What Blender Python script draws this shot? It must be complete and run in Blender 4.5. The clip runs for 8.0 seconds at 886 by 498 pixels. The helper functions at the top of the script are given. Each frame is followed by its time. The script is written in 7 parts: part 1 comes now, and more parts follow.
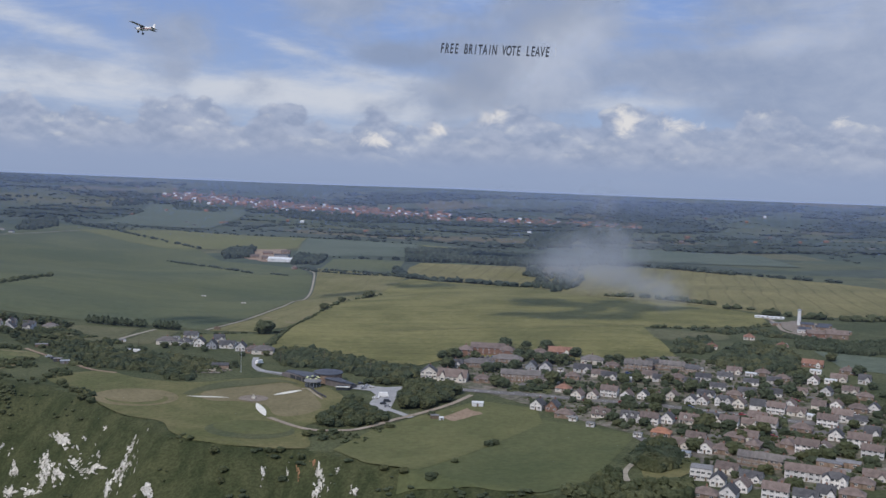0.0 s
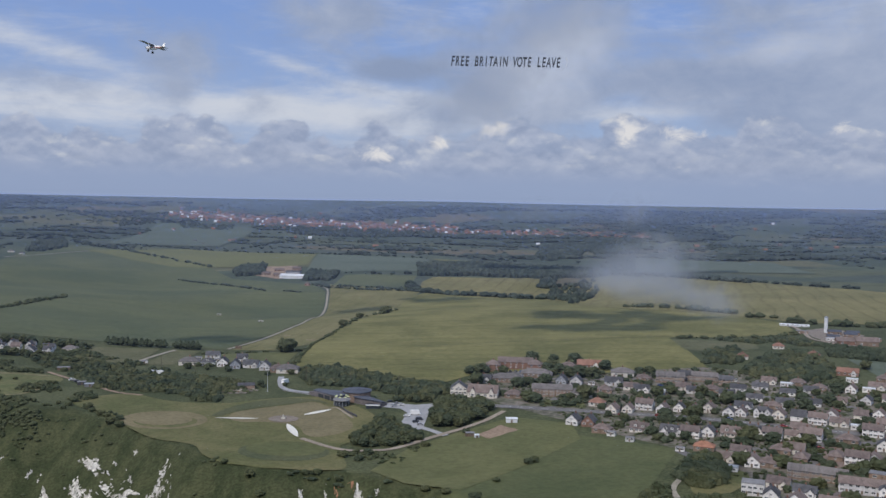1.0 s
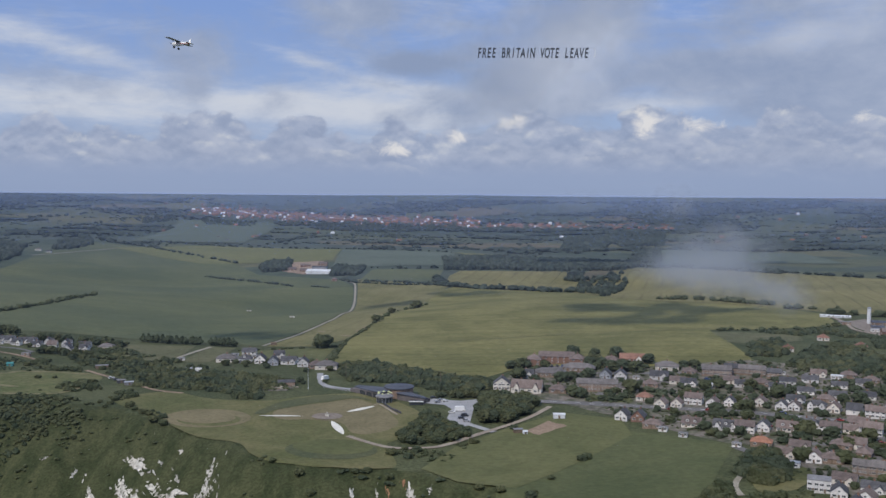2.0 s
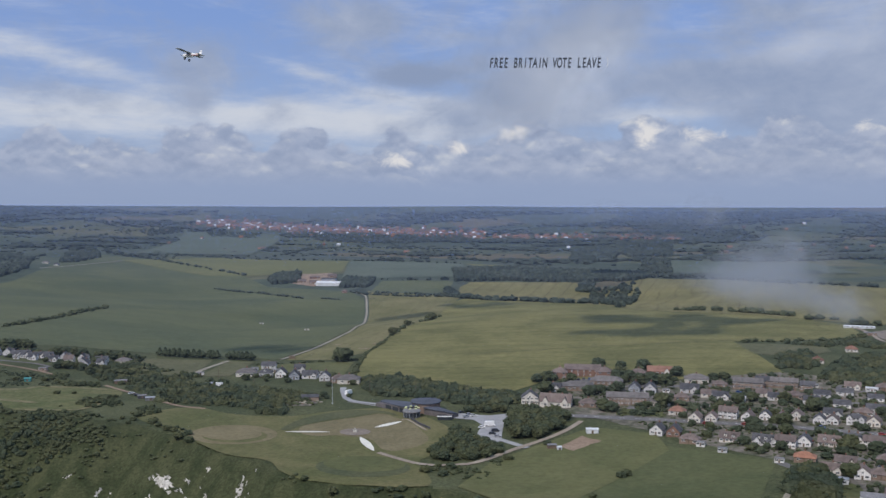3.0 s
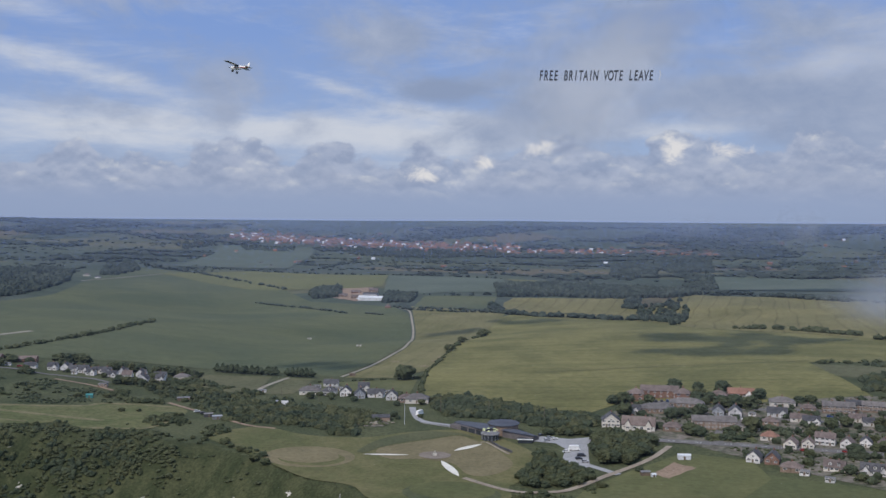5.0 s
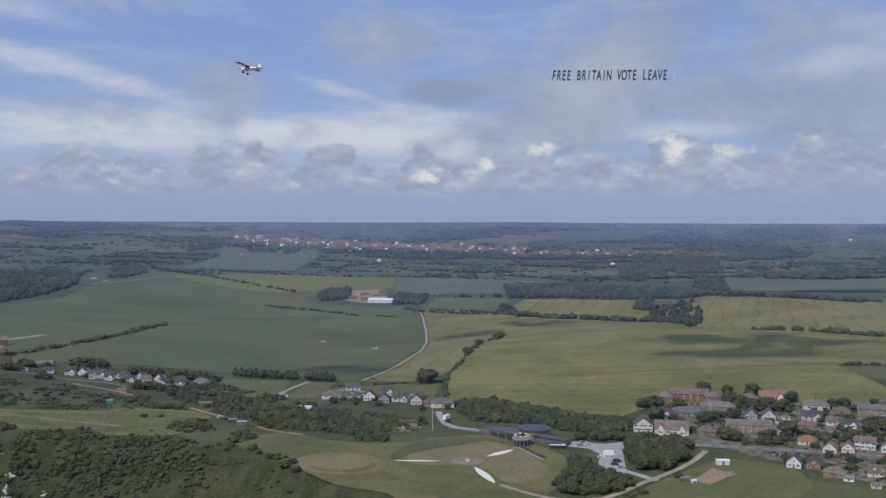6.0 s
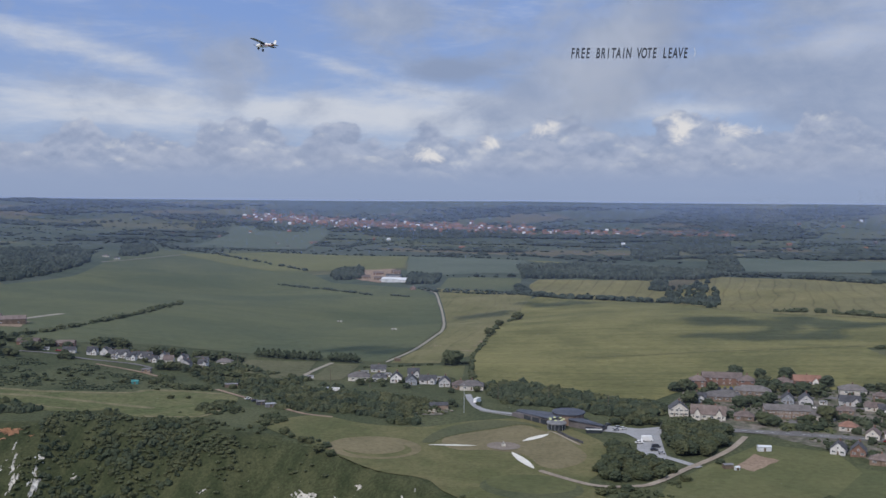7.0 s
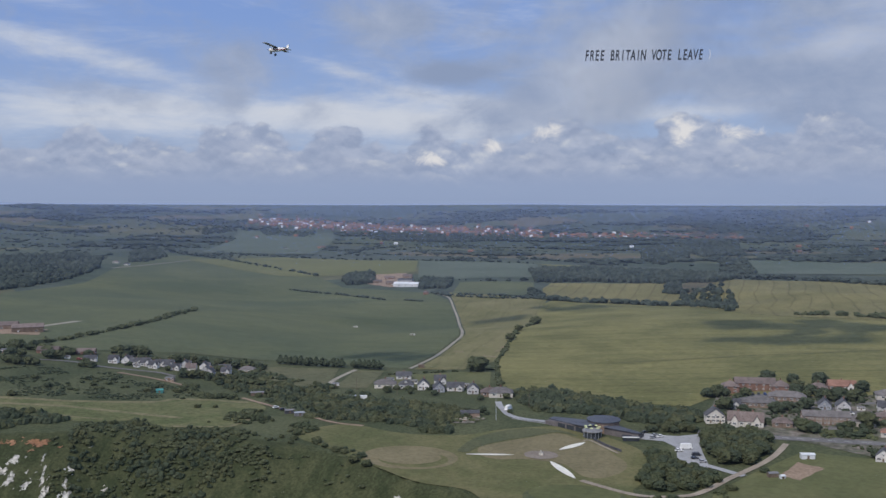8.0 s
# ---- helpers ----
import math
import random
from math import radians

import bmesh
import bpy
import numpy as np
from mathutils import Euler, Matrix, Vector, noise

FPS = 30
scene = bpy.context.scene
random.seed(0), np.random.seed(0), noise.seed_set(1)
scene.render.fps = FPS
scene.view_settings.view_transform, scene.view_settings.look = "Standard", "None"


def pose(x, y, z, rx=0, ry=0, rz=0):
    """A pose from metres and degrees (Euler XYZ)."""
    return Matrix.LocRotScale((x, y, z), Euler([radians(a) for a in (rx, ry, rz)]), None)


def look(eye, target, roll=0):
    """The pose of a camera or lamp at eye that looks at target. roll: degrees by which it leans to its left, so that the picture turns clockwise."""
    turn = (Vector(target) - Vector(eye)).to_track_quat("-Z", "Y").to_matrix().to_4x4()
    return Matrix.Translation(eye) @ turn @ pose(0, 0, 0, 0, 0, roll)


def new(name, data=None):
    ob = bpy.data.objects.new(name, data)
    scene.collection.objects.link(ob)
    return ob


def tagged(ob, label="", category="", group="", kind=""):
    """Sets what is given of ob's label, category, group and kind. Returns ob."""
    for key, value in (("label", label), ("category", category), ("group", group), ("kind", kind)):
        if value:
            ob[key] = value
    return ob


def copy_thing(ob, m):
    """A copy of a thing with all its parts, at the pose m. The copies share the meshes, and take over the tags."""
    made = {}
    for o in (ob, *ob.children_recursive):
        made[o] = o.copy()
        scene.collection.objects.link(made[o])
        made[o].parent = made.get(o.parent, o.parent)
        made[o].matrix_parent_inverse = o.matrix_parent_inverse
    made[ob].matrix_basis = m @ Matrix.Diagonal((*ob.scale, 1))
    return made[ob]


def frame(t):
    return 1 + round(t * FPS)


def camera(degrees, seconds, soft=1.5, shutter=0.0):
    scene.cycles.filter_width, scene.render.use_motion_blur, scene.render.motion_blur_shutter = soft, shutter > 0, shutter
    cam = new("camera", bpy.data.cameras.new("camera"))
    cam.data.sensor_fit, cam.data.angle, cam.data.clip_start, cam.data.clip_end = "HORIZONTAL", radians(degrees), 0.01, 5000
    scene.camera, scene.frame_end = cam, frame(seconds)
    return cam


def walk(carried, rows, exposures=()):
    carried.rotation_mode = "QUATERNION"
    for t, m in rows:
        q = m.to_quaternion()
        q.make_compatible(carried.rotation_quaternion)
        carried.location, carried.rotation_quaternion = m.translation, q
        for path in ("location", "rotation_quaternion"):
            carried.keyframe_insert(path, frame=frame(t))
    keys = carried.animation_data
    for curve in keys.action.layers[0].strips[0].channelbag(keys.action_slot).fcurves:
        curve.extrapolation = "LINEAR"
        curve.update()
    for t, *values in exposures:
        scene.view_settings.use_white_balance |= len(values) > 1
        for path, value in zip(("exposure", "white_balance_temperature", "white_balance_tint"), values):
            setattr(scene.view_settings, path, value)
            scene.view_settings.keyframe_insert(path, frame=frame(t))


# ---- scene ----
from mathutils.geometry import delaunay_2d_cdt

cam = camera(49.8, 8.0, soft=1.5)
METRES, EYE, TILT, LEAN, TURN = 161.2, 157.5, 2.0, -1.6, 0.0
ROWS = [
    (0.0, 0.0, 0.0, 0.0, 0.06, -6.02, -0.6),
    (0.5, -0.0468, 0.0295, -0.0004, 0.52, -6.01, 0.2),
    (1.0, -0.1014, 0.0603, -0.0019, 0.19, -5.23, 0.56),
    (1.5, -0.15, 0.0907, -0.0052, 0.98, -5.61, 0.92),
    (3.0, -0.3064, 0.1894, -0.0091, 1.32, -4.91, 1.52),
    (3.5, -0.359, 0.2227, -0.0092, 1.51, -4.29, 1.73),
    (4.0, -0.4134, 0.2517, -0.0114, 2.1, -4.57, 1.59),
    (4.5, -0.467, 0.2873, -0.0107, 2.83, -4.21, 1.19),
    (6.0, -0.6335, 0.3848, -0.012, 2.95, -3.91, 1.54),
    (6.5, -0.6897, 0.4189, -0.0077, 3.04, -4.08, 1.58),
    (7.0, -0.748, 0.4524, -0.0081, 3.25, -5.17, 1.3),
    (7.5, -0.8028, 0.4842, -0.005, 3.13, -4.89, 1.52),
    (8.0, -0.8613, 0.503, -0.0022, 3.38, -4.96, 1.66),
]
walk(cam, [(t, pose(0, 0, EYE, TILT, LEAN, TURN) @ pose(METRES * x, METRES * y, METRES * z, 90 + pitch, roll, yaw)) for t, x, y, z, yaw, pitch, roll in ROWS])

# ---- sky and sun ----
SUN_AZIMUTH, SUN_HEIGHT = 215.0, 46.0  # compass degrees from +y, clockwise; elevation
SUN_WAY = Vector((math.sin(radians(SUN_AZIMUTH)) * math.cos(radians(SUN_HEIGHT)), math.cos(radians(SUN_AZIMUTH)) * math.cos(radians(SUN_HEIGHT)), math.sin(radians(SUN_HEIGHT))))


class Nodes:
    """Short hand for building a node tree."""

    def __init__(self, tree):
        self.tree = tree
        tree.nodes.clear()

    def add(self, kind, **values):
        node = self.tree.nodes.new(kind)
        for key, value in values.items():
            if isinstance(value, bpy.types.NodeSocket):
                self.tree.links.new(value, node.inputs[key.replace("_", " ")])
            else:
                node.inputs[key.replace("_", " ")].default_value = value
        return node

    def put(self, socket, value):
        if isinstance(value, bpy.types.NodeSocket):
            self.tree.links.new(value, socket)
        else:
            socket.default_value = value

    def math(self, op, a, b=0.0, c=0.0, clamp=False):
        node = self.tree.nodes.new("ShaderNodeMath")
        node.operation, node.use_clamp = op, clamp
        for socket, value in zip(node.inputs, (a, b, c)):
            self.put(socket, value)
        return node.outputs[0]

    def step(self, value, low, high, to_low=0.0, to_high=1.0):
        node = self.tree.nodes.new("ShaderNodeMapRange")
        node.interpolation_type = "SMOOTHSTEP"
        for socket, v in zip(node.inputs, (value, low, high, to_low, to_high)):
            self.put(socket, v)
        return node.outputs[0]

    def mix(self, factor, a, b, blend="MIX"):
        node = self.tree.nodes.new("ShaderNodeMix")
        node.data_type, node.blend_type = "RGBA", blend
        self.put(node.inputs[0], factor)
        for socket, v in ((node.inputs[6], a), (node.inputs[7], b)):
            self.put(socket, v if isinstance(v, bpy.types.NodeSocket) else (*v, 1.0)[:4])
        return node.outputs[2]

    def vec(self, x, y, z=0.0):
        node = self.tree.nodes.new("ShaderNodeCombineXYZ")
        for socket, v in zip(node.inputs, (x, y, z)):
            self.put(socket, v)
        return node.outputs[0]

    def noise(self, vector, scale, detail=4.0, rough=0.55, warp=0.0):
        node = self.tree.nodes.new("ShaderNodeTexNoise")
        self.put(node.inputs["Vector"], vector)
        for key, v in (("Scale", scale), ("Detail", detail), ("Roughness", rough), ("Distortion", warp)):
            self.put(node.inputs[key], v)
        return node.outputs[0]


world = bpy.data.worlds.new("sky")
scene.world = world
world.use_nodes = True


w = Nodes(world.node_tree)
sky = w.tree.nodes.new("ShaderNodeTexSky")
sky.sky_type, sky.sun_disc = "NISHITA", False
sky.sun_elevation, sky.sun_rotation = radians(SUN_HEIGHT), radians(SUN_AZIMUTH)
sky.altitude, sky.air_density, sky.dust_density, sky.ozone_density = 150, 1.0, 1.2, 2.0
way = w.tree.nodes.new("ShaderNodeTexCoord").outputs["Generated"]
axes = w.tree.nodes.new("ShaderNodeSeparateXYZ")
w.tree.links.new(way, axes.inputs[0])
AZ = w.math("MULTIPLY", w.math("ARCTAN2", axes.outputs[0], axes.outputs[1]), 57.2958)
EL = w.math("MULTIPLY", w.math("ARCSINE", axes.outputs[2]), 57.2958)


def puff(az, el, wide, high, tilt=0.0):
    """A soft round patch of cloud round a direction in degrees."""
    c, s = math.cos(radians(tilt)), math.sin(radians(tilt))
    x, y = w.math("SUBTRACT", AZ, az), w.math("SUBTRACT", EL, el)
    u = w.math("ADD", w.math("MULTIPLY", x, c / wide), w.math("MULTIPLY", y, s / wide))
    v = w.math("ADD", w.math("MULTIPLY", x, -s / high), w.math("MULTIPLY", y, c / high))
    r = w.math("ADD", w.math("MULTIPLY", u, u), w.math("MULTIPLY", v, v))
    return w.math("EXPONENT", w.math("MULTIPLY", r, -1.0))


def puffs(*rows):
    total = None
    for *place, weight in rows:
        one = w.math("MULTIPLY", puff(*place), weight)
        total = one if total is None else w.math("ADD", total, one)
    return total


def cloud_noise(scale_az, scale_el, shift, detail=7.0, rough=0.55, warp=0.3, lift=0.0):
    place = w.vec(w.math("MULTIPLY", AZ, scale_az), w.math("MULTIPLY", w.math("ADD", EL, lift), scale_el), shift)
    return w.noise(place, 1.0, detail, rough, warp)


blue = w.mix(w.step(EL, 0.0, 12.0), (0.33, 0.43, 0.64), (0.205, 0.325, 0.655))
blue = w.mix(0.88, w.mix(0.1, (0, 0, 0), sky.outputs[0]), blue)
# thin cream sheet of far cloud above the cumulus, and streaks across the blue
sheet = w.math("ADD", w.math("ADD", w.math("MULTIPLY", cloud_noise(0.09, 0.42, 3.0, 8, 0.62, 0.6), 0.75), w.math("MULTIPLY", cloud_noise(0.35, 1.5, 6.0, 6, 0.6, 0.4), 0.25)), puffs((-19, 4.9, 12, 1.2, -2, 0.38), (-6, 4.7, 7, 1.1, -3, 0.28), (3, 5.2, 5, 0.8, 0, 0.20), (-24, 8.0, 7, 0.7, -12, 0.26), (-26, 10.8, 6, 0.8, -14, 0.16), (-9.3, 7.5, 3.4, 0.4, -16, 0.20), (-3, 5.9, 4.6, 0.5, -6, 0.26), (10, 4.9, 5, 0.5, 2, 0.22), (18.5, 8.4, 4, 0.8, 8, 0.24), (25, 10.4, 5, 1.0, 0, 0.16)))
now = w.mix(w.step(sheet, 0.46, 0.92), blue, (0.575, 0.615, 0.70))
# grey broken cloud over most of the sky
grey = w.math("ADD", w.math("ADD", w.math("MULTIPLY", cloud_noise(0.12, 0.22, 9.0, 9, 0.62, 0.7), 0.72), w.math("MULTIPLY", cloud_noise(0.5, 0.8, 12.0, 6, 0.6, 0.3), 0.28)), puffs((-6, 10.3, 4.5, 1.6, 4, 0.26), (-3.3, 7.35, 2.4, 0.75, 2, 0.40), (-15.3, 7.7, 2.2, 1.5, 10, 0.26), (-15.6, 5.4, 0.8, 1.2, 0, 0.20), (-24, 6.0, 4.0, 0.8, -8, 0.14), (6.5, 8.2, 6.5, 3.4, 30, 0.26), (13.5, 7.0, 3.6, 1.3, 4, 0.34), (20, 6.2, 6.5, 1.9, 4, 0.30), (18, 10.5, 5, 1.6, 0, 0.20), (27, 6.0, 7, 4, 0, 0.30), (4, 5.8, 4, 1.4, 0, 0.28), (-24, 12.0, 8, 0.8, 0, 0.12), (1.2, 10.7, 1.6, 0.9, 10, -0.2), (12.6, 10.2, 2.2, 0.8, 10, -0.22)))
pale = w.math("ADD", w.math("ADD", w.math("MULTIPLY", cloud_noise(0.15, 0.2, 14.0, 8, 0.6, 0.6), 0.45), w.math("MULTIPLY", cloud_noise(0.45, 0.8, 17.0, 6, 0.6, 0.4), 0.25)), puffs((6.2, 7.9, 4.2, 1.7, 38, 0.26), (24, 10, 6, 3, 0, 0.06), (19.2, 8.5, 3.0, 0.8, 6, 0.2), (-3.4, 7.3, 2.6, 0.8, 2, -0.18), (13.2, 6.9, 3.4, 1.0, 2, -0.14)))
grey_colour = w.mix(w.step(pale, 0.18, 0.66), (0.255, 0.32, 0.47), (0.455, 0.505, 0.625))
now = w.mix(w.math("MULTIPLY", w.step(grey, 0.42, 0.80), 0.92), now, grey_colour)
# rows of cumulus over the horizon: grey blue bodies with lit tops against the pale sheet
TOP = w.math("ADD", 3.0, puffs((-24.1, 4, 1.3, 30, 0, 0.7), (-20.9, 4, 1.0, 30, 0, 0.35), (-17.6, 4, 1.2, 30, 0, 0.7), (-14.9, 4, 1.6, 30, 0, 0.9), (-10.3, 4, 1.8, 30, 0, 0.9), (-7.0, 4, 0.9, 30, 0, 0.4), (-4.3, 4, 1.2, 30, 0, 0.7), (-0.6, 4, 0.8, 30, 0, 0.5), (3.0, 4, 1.2, 30, 0, 1.2), (5.0, 4, 0.8, 30, 0, 0.6), (7.7, 4, 0.9, 30, 0, 0.8), (10.8, 4, 1.4, 30, 0, 1.4), (13.8, 4, 1.8, 30, 0, 1.0), (18, 4, 2.4, 30, 0, 1.5), (23, 4, 3, 30, 0, 1.1)))


def billow(scale_az, scale_el, shift, lift):
    place = w.vec(w.math("ADD", w.math("MULTIPLY", AZ, scale_az), w.math("MULTIPLY", cloud_noise(0.9, 1.1, shift + 2, 3, 0.5, 0.0, lift), 0.5)), w.math("MULTIPLY", w.math("ADD", EL, lift), scale_el), shift)
    cell = w.tree.nodes.new("ShaderNodeTexVoronoi")
    cell.feature = "SMOOTH_F1"
    w.put(cell.inputs["Vector"], place)
    cell.inputs["Scale"].default_value, cell.inputs["Smoothness"].default_value = 1.0, 0.35
    return w.math("SUBTRACT", 1.0, cell.outputs["Distance"])


def heap(lift, sink=0.0, shift=0.0):
    body = w.math("ADD", w.math("MULTIPLY", billow(0.36, 0.50, 21.0 + shift, lift), 1.7), w.math("MULTIPLY", billow(1.0, 1.35, 25.0 + shift, lift), 0.50))
    body = w.math("ADD", body, w.math("MULTIPLY", cloud_noise(0.9, 1.2, 29.0 + shift, 9, 0.6, 0.35, lift), 0.9))
    return w.math("ADD", w.math("SUBTRACT", body, 1.30 + sink), w.math("MULTIPLY", w.math("SUBTRACT", TOP, w.math("ADD", EL, lift)), 0.70))


for sink, shift, share in ((0.0, 0.0, 0.90), (0.75, 60.0, 0.72), (1.45, 90.0, 0.5)):
    near, above = heap(0.0, sink, shift), heap(0.26, sink, shift)
    cover = w.step(near, -0.10, 0.20)
    slope = w.math("SUBTRACT", near, above)
    crown = w.math("MULTIPLY", w.step(slope, 0.14, 0.70), w.step(cloud_noise(0.2, 0.5, 41.0 + shift, 4), 0.42, 0.62))
    under = w.step(slope, 0.25, -0.25)
    body_tint = w.mix(w.step(cloud_noise(0.5, 0.9, 45.0 + shift, 6), 0.35, 0.65), (0.30, 0.36, 0.505), (0.40, 0.45, 0.58))
    body_tint = w.mix(w.math("MULTIPLY", under, 0.75), body_tint, (0.245, 0.30, 0.44))
    tint = w.mix(w.math("MULTIPLY", w.math("MULTIPLY", crown, 0.78), w.step(EL, 0.4, 2.4, 0.1, 1.0)), w.mix(w.step(EL, 0.4, 2.2), (0.29, 0.36, 0.53), body_tint), (0.66, 0.675, 0.70))
    now = w.mix(w.math("MULTIPLY", cover, w.step(EL, 0.1, 1.4, 0.35, share)), now, tint)
# the few bright sunlit heads, and small scraps under the row
heads = puffs((-4.4, 2.35, 1.3, 0.6, -8, 0.48), (-0.5, 3.05, 0.75, 0.55, 0, 0.48), (10.5, 3.9, 0.9, 1.0, 20, 0.56), (13.5, 3.85, 1.7, 0.5, -4, 0.50), (2.8, 3.9, 1.5, 0.8, 0, 0.40), (18.8, 4.7, 1.5, 0.6, 10, 0.24), (22.4, 4.1, 0.9, 0.5, 16, 0.4), (-10.3, 3.5, 1.3, 0.45, 0, 0.20), (-21, 2.4, 1.4, 0.4, 0, 0.20), (7.6, 3.6, 0.7, 0.5, 0, 0.24), (13.5, 1.9, 0.9, 0.3, 0, 0.28), (9.4, 2.0, 0.3, 0.25, 0, 0.34))
bright = w.math("ADD", cloud_noise(0.8, 1.1, 33.0, 9, 0.64, 0.5), heads)
now = w.mix(w.math("MULTIPLY", w.math("MULTIPLY", w.step(bright, 0.70, 1.08), w.step(heads, 0.06, 0.24)), 0.86), now, (0.76, 0.745, 0.74))
# haze over the horizon
now = w.mix(w.step(EL, -0.9, 1.9, 0.92, 0.0), now, (0.275, 0.345, 0.510))
now = w.mix(w.step(EL, -1.0, -6.0), now, (0.10, 0.13, 0.15))
# overhead the broken cloud goes on
roof = w.mix(w.step(w.noise(way, 3.0, 6), 0.42, 0.62), (0.26, 0.40, 0.70), (0.74, 0.78, 0.86))
now = w.mix(w.step(EL, 13.0, 26.0), now, roof)
shine = w.add("ShaderNodeBackground", Color=now, Strength=1.0)
out = w.tree.nodes.new("ShaderNodeOutputWorld")
w.tree.links.new(shine.outputs[0], out.inputs[0])

sun = new("sun", bpy.data.lights.new("sun", "SUN"))
sun.data.energy, sun.data.angle, sun.data.color = 2.5, radians(0.8), (1.0, 0.915, 0.86)
sun.matrix_world = look(SUN_WAY * 900, (0, 0, 0))
scene.view_settings.exposure = 0.0


# ---- materials ----
def surface(name, dark, light, grain=1.0, patch=0.05, rough=0.9, bump=0.3, fleck=0.25, metal=0.0, island=0.0, single=0.0, gloss=0.3, stripes=None, leafy=0.0):
    """A matt surface between two colours: patches and grain (per metre), wear, relief. stripes: (degrees, metres apart, depth)."""
    m = bpy.data.materials.new(name)
    m.use_nodes = True
    n = Nodes(m.node_tree)
    place = n.tree.nodes.new("ShaderNodeTexCoord").outputs["Object"]
    big = n.noise(place, patch, 5, 0.6, 0.4)
    fine = n.noise(place, grain, 4, 0.65)
    colour = n.mix(n.step(big, 0.32, 0.68), dark, light)
    colour = n.mix(fleck, colour, n.mix(n.step(fine, 0.3, 0.7), (0.35, 0.35, 0.35), (1.55, 1.55, 1.55)), "MULTIPLY")
    if stripes:
        a, apart, depth = stripes
        turn = n.tree.nodes.new("ShaderNodeMapping")
        n.put(turn.inputs["Vector"], place)
        turn.inputs["Rotation"].default_value = (0, 0, radians(a))
        split = n.tree.nodes.new("ShaderNodeSeparateXYZ")
        n.tree.links.new(turn.outputs[0], split.inputs[0])
        bend = n.math("ADD", split.outputs[0], n.math("MULTIPLY", n.noise(place, 0.004, 2), 40.0))
        wave = n.math("ABSOLUTE", n.math("SUBTRACT", n.math("FRACT", n.math("DIVIDE", bend, apart)), 0.5))
        line = n.step(wave, 0.0, 0.09, 1.0, 0.0)
        drill = n.step(n.noise(n.vec(n.math("MULTIPLY", bend, 0.06), n.math("MULTIPLY", split.outputs[1], 0.006)), 1.0, 4), 0.35, 0.65)
        colour = n.mix(n.math("MULTIPLY", line, depth), colour, (0.3, 0.3, 0.3), "MULTIPLY")
        colour = n.mix(n.math("MULTIPLY", drill, 0.35), colour, (0.72, 0.78, 0.74), "MULTIPLY")
    if island:
        chance = n.tree.nodes.new("ShaderNodeNewGeometry").outputs["Random Per Island"]
        colour = n.mix(island, colour, n.mix(chance, (0.45, 0.5, 0.5), (1.6, 1.5, 1.3)), "MULTIPLY")
    if single:
        chance = n.tree.nodes.new("ShaderNodeObjectInfo").outputs["Random"]
        colour = n.mix(single, colour, n.mix(chance, (0.55, 0.55, 0.58), (1.4, 1.35, 1.3)), "MULTIPLY")
    relief = n.tree.nodes.new("ShaderNodeBump")
    relief.inputs["Strength"].default_value, relief.inputs["Distance"].default_value = bump, 0.4 / max(grain, 0.05)
    n.tree.links.new(fine, relief.inputs["Height"])
    skin = n.add("ShaderNodeBsdfPrincipled", Base_Color=colour, Roughness=rough, Metallic=metal, Normal=relief.outputs[0])
    skin.inputs["Specular IOR Level"].default_value = gloss
    last = skin.outputs[0]
    if leafy:
        glow = n.add("ShaderNodeBsdfTranslucent", Color=colour)
        both = n.tree.nodes.new("ShaderNodeMixShader")
        both.inputs[0].default_value = leafy
        n.tree.links.new(last, both.inputs[1])
        n.tree.links.new(glow.outputs[0], both.inputs[2])
        last = both.outputs[0]
    end = n.tree.nodes.new("ShaderNodeOutputMaterial")
    n.tree.links.new(last, end.inputs[0])
    return m


M = {}
M["rough_grass"] = surface("rough_grass", (0.056, 0.068, 0.034), (0.09, 0.098, 0.05), 0.5, 0.02, fleck=0.5, gloss=0.1)
M["garden"] = surface("garden", (0.082, 0.090, 0.055), (0.200, 0.175, 0.150), 0.25, 0.13, fleck=0.5, gloss=0.1)
M["lawn"] = surface("lawn", (0.092, 0.101, 0.042), (0.150, 0.139, 0.066), 0.4, 0.03, fleck=0.25, gloss=0.1)
M["lawn_dark"] = surface("lawn_dark", (0.073, 0.086, 0.046), (0.102, 0.105, 0.055), 0.4, 0.03, fleck=0.25, gloss=0.1)
M["lawn_dry"] = surface("lawn_dry", (0.158, 0.138, 0.078), (0.194, 0.166, 0.096), 0.4, 0.04, fleck=0.25, gloss=0.1)
M["meadow"] = surface("meadow", (0.09, 0.100, 0.044), (0.130, 0.131, 0.060), 0.3, 0.02, fleck=0.2, gloss=0.1)
M["meadow_dark"] = surface("meadow_dark", (0.072, 0.086, 0.040), (0.1, 0.109, 0.051), 0.3, 0.02, fleck=0.2, gloss=0.1)
M["barley"] = surface("barley", (0.126, 0.124, 0.047), (0.203, 0.186, 0.074), 0.2, 0.011, fleck=0.26, gloss=0.15, stripes=(97, 24, 0.3))
M["barley_far"] = surface("barley_far", (0.160, 0.146, 0.064), (0.215, 0.190, 0.084), 0.1, 0.008, fleck=0.2, gloss=0.15, stripes=(15, 26, 0.4))
M["wheat"] = surface("wheat", (0.082, 0.098, 0.053), (0.119, 0.127, 0.062), 0.15, 0.005, fleck=0.2, gloss=0.15, stripes=(97, 30, 0.08))
M["wheat_pale"] = surface("wheat_pale", (0.09, 0.112, 0.08), (0.11, 0.13, 0.094), 0.1, 0.006, fleck=0.2, gloss=0.15)
M["crop_yellow"] = surface("crop_yellow", (0.128, 0.134, 0.056), (0.150, 0.150, 0.064), 0.1, 0.006, fleck=0.2, gloss=0.15)
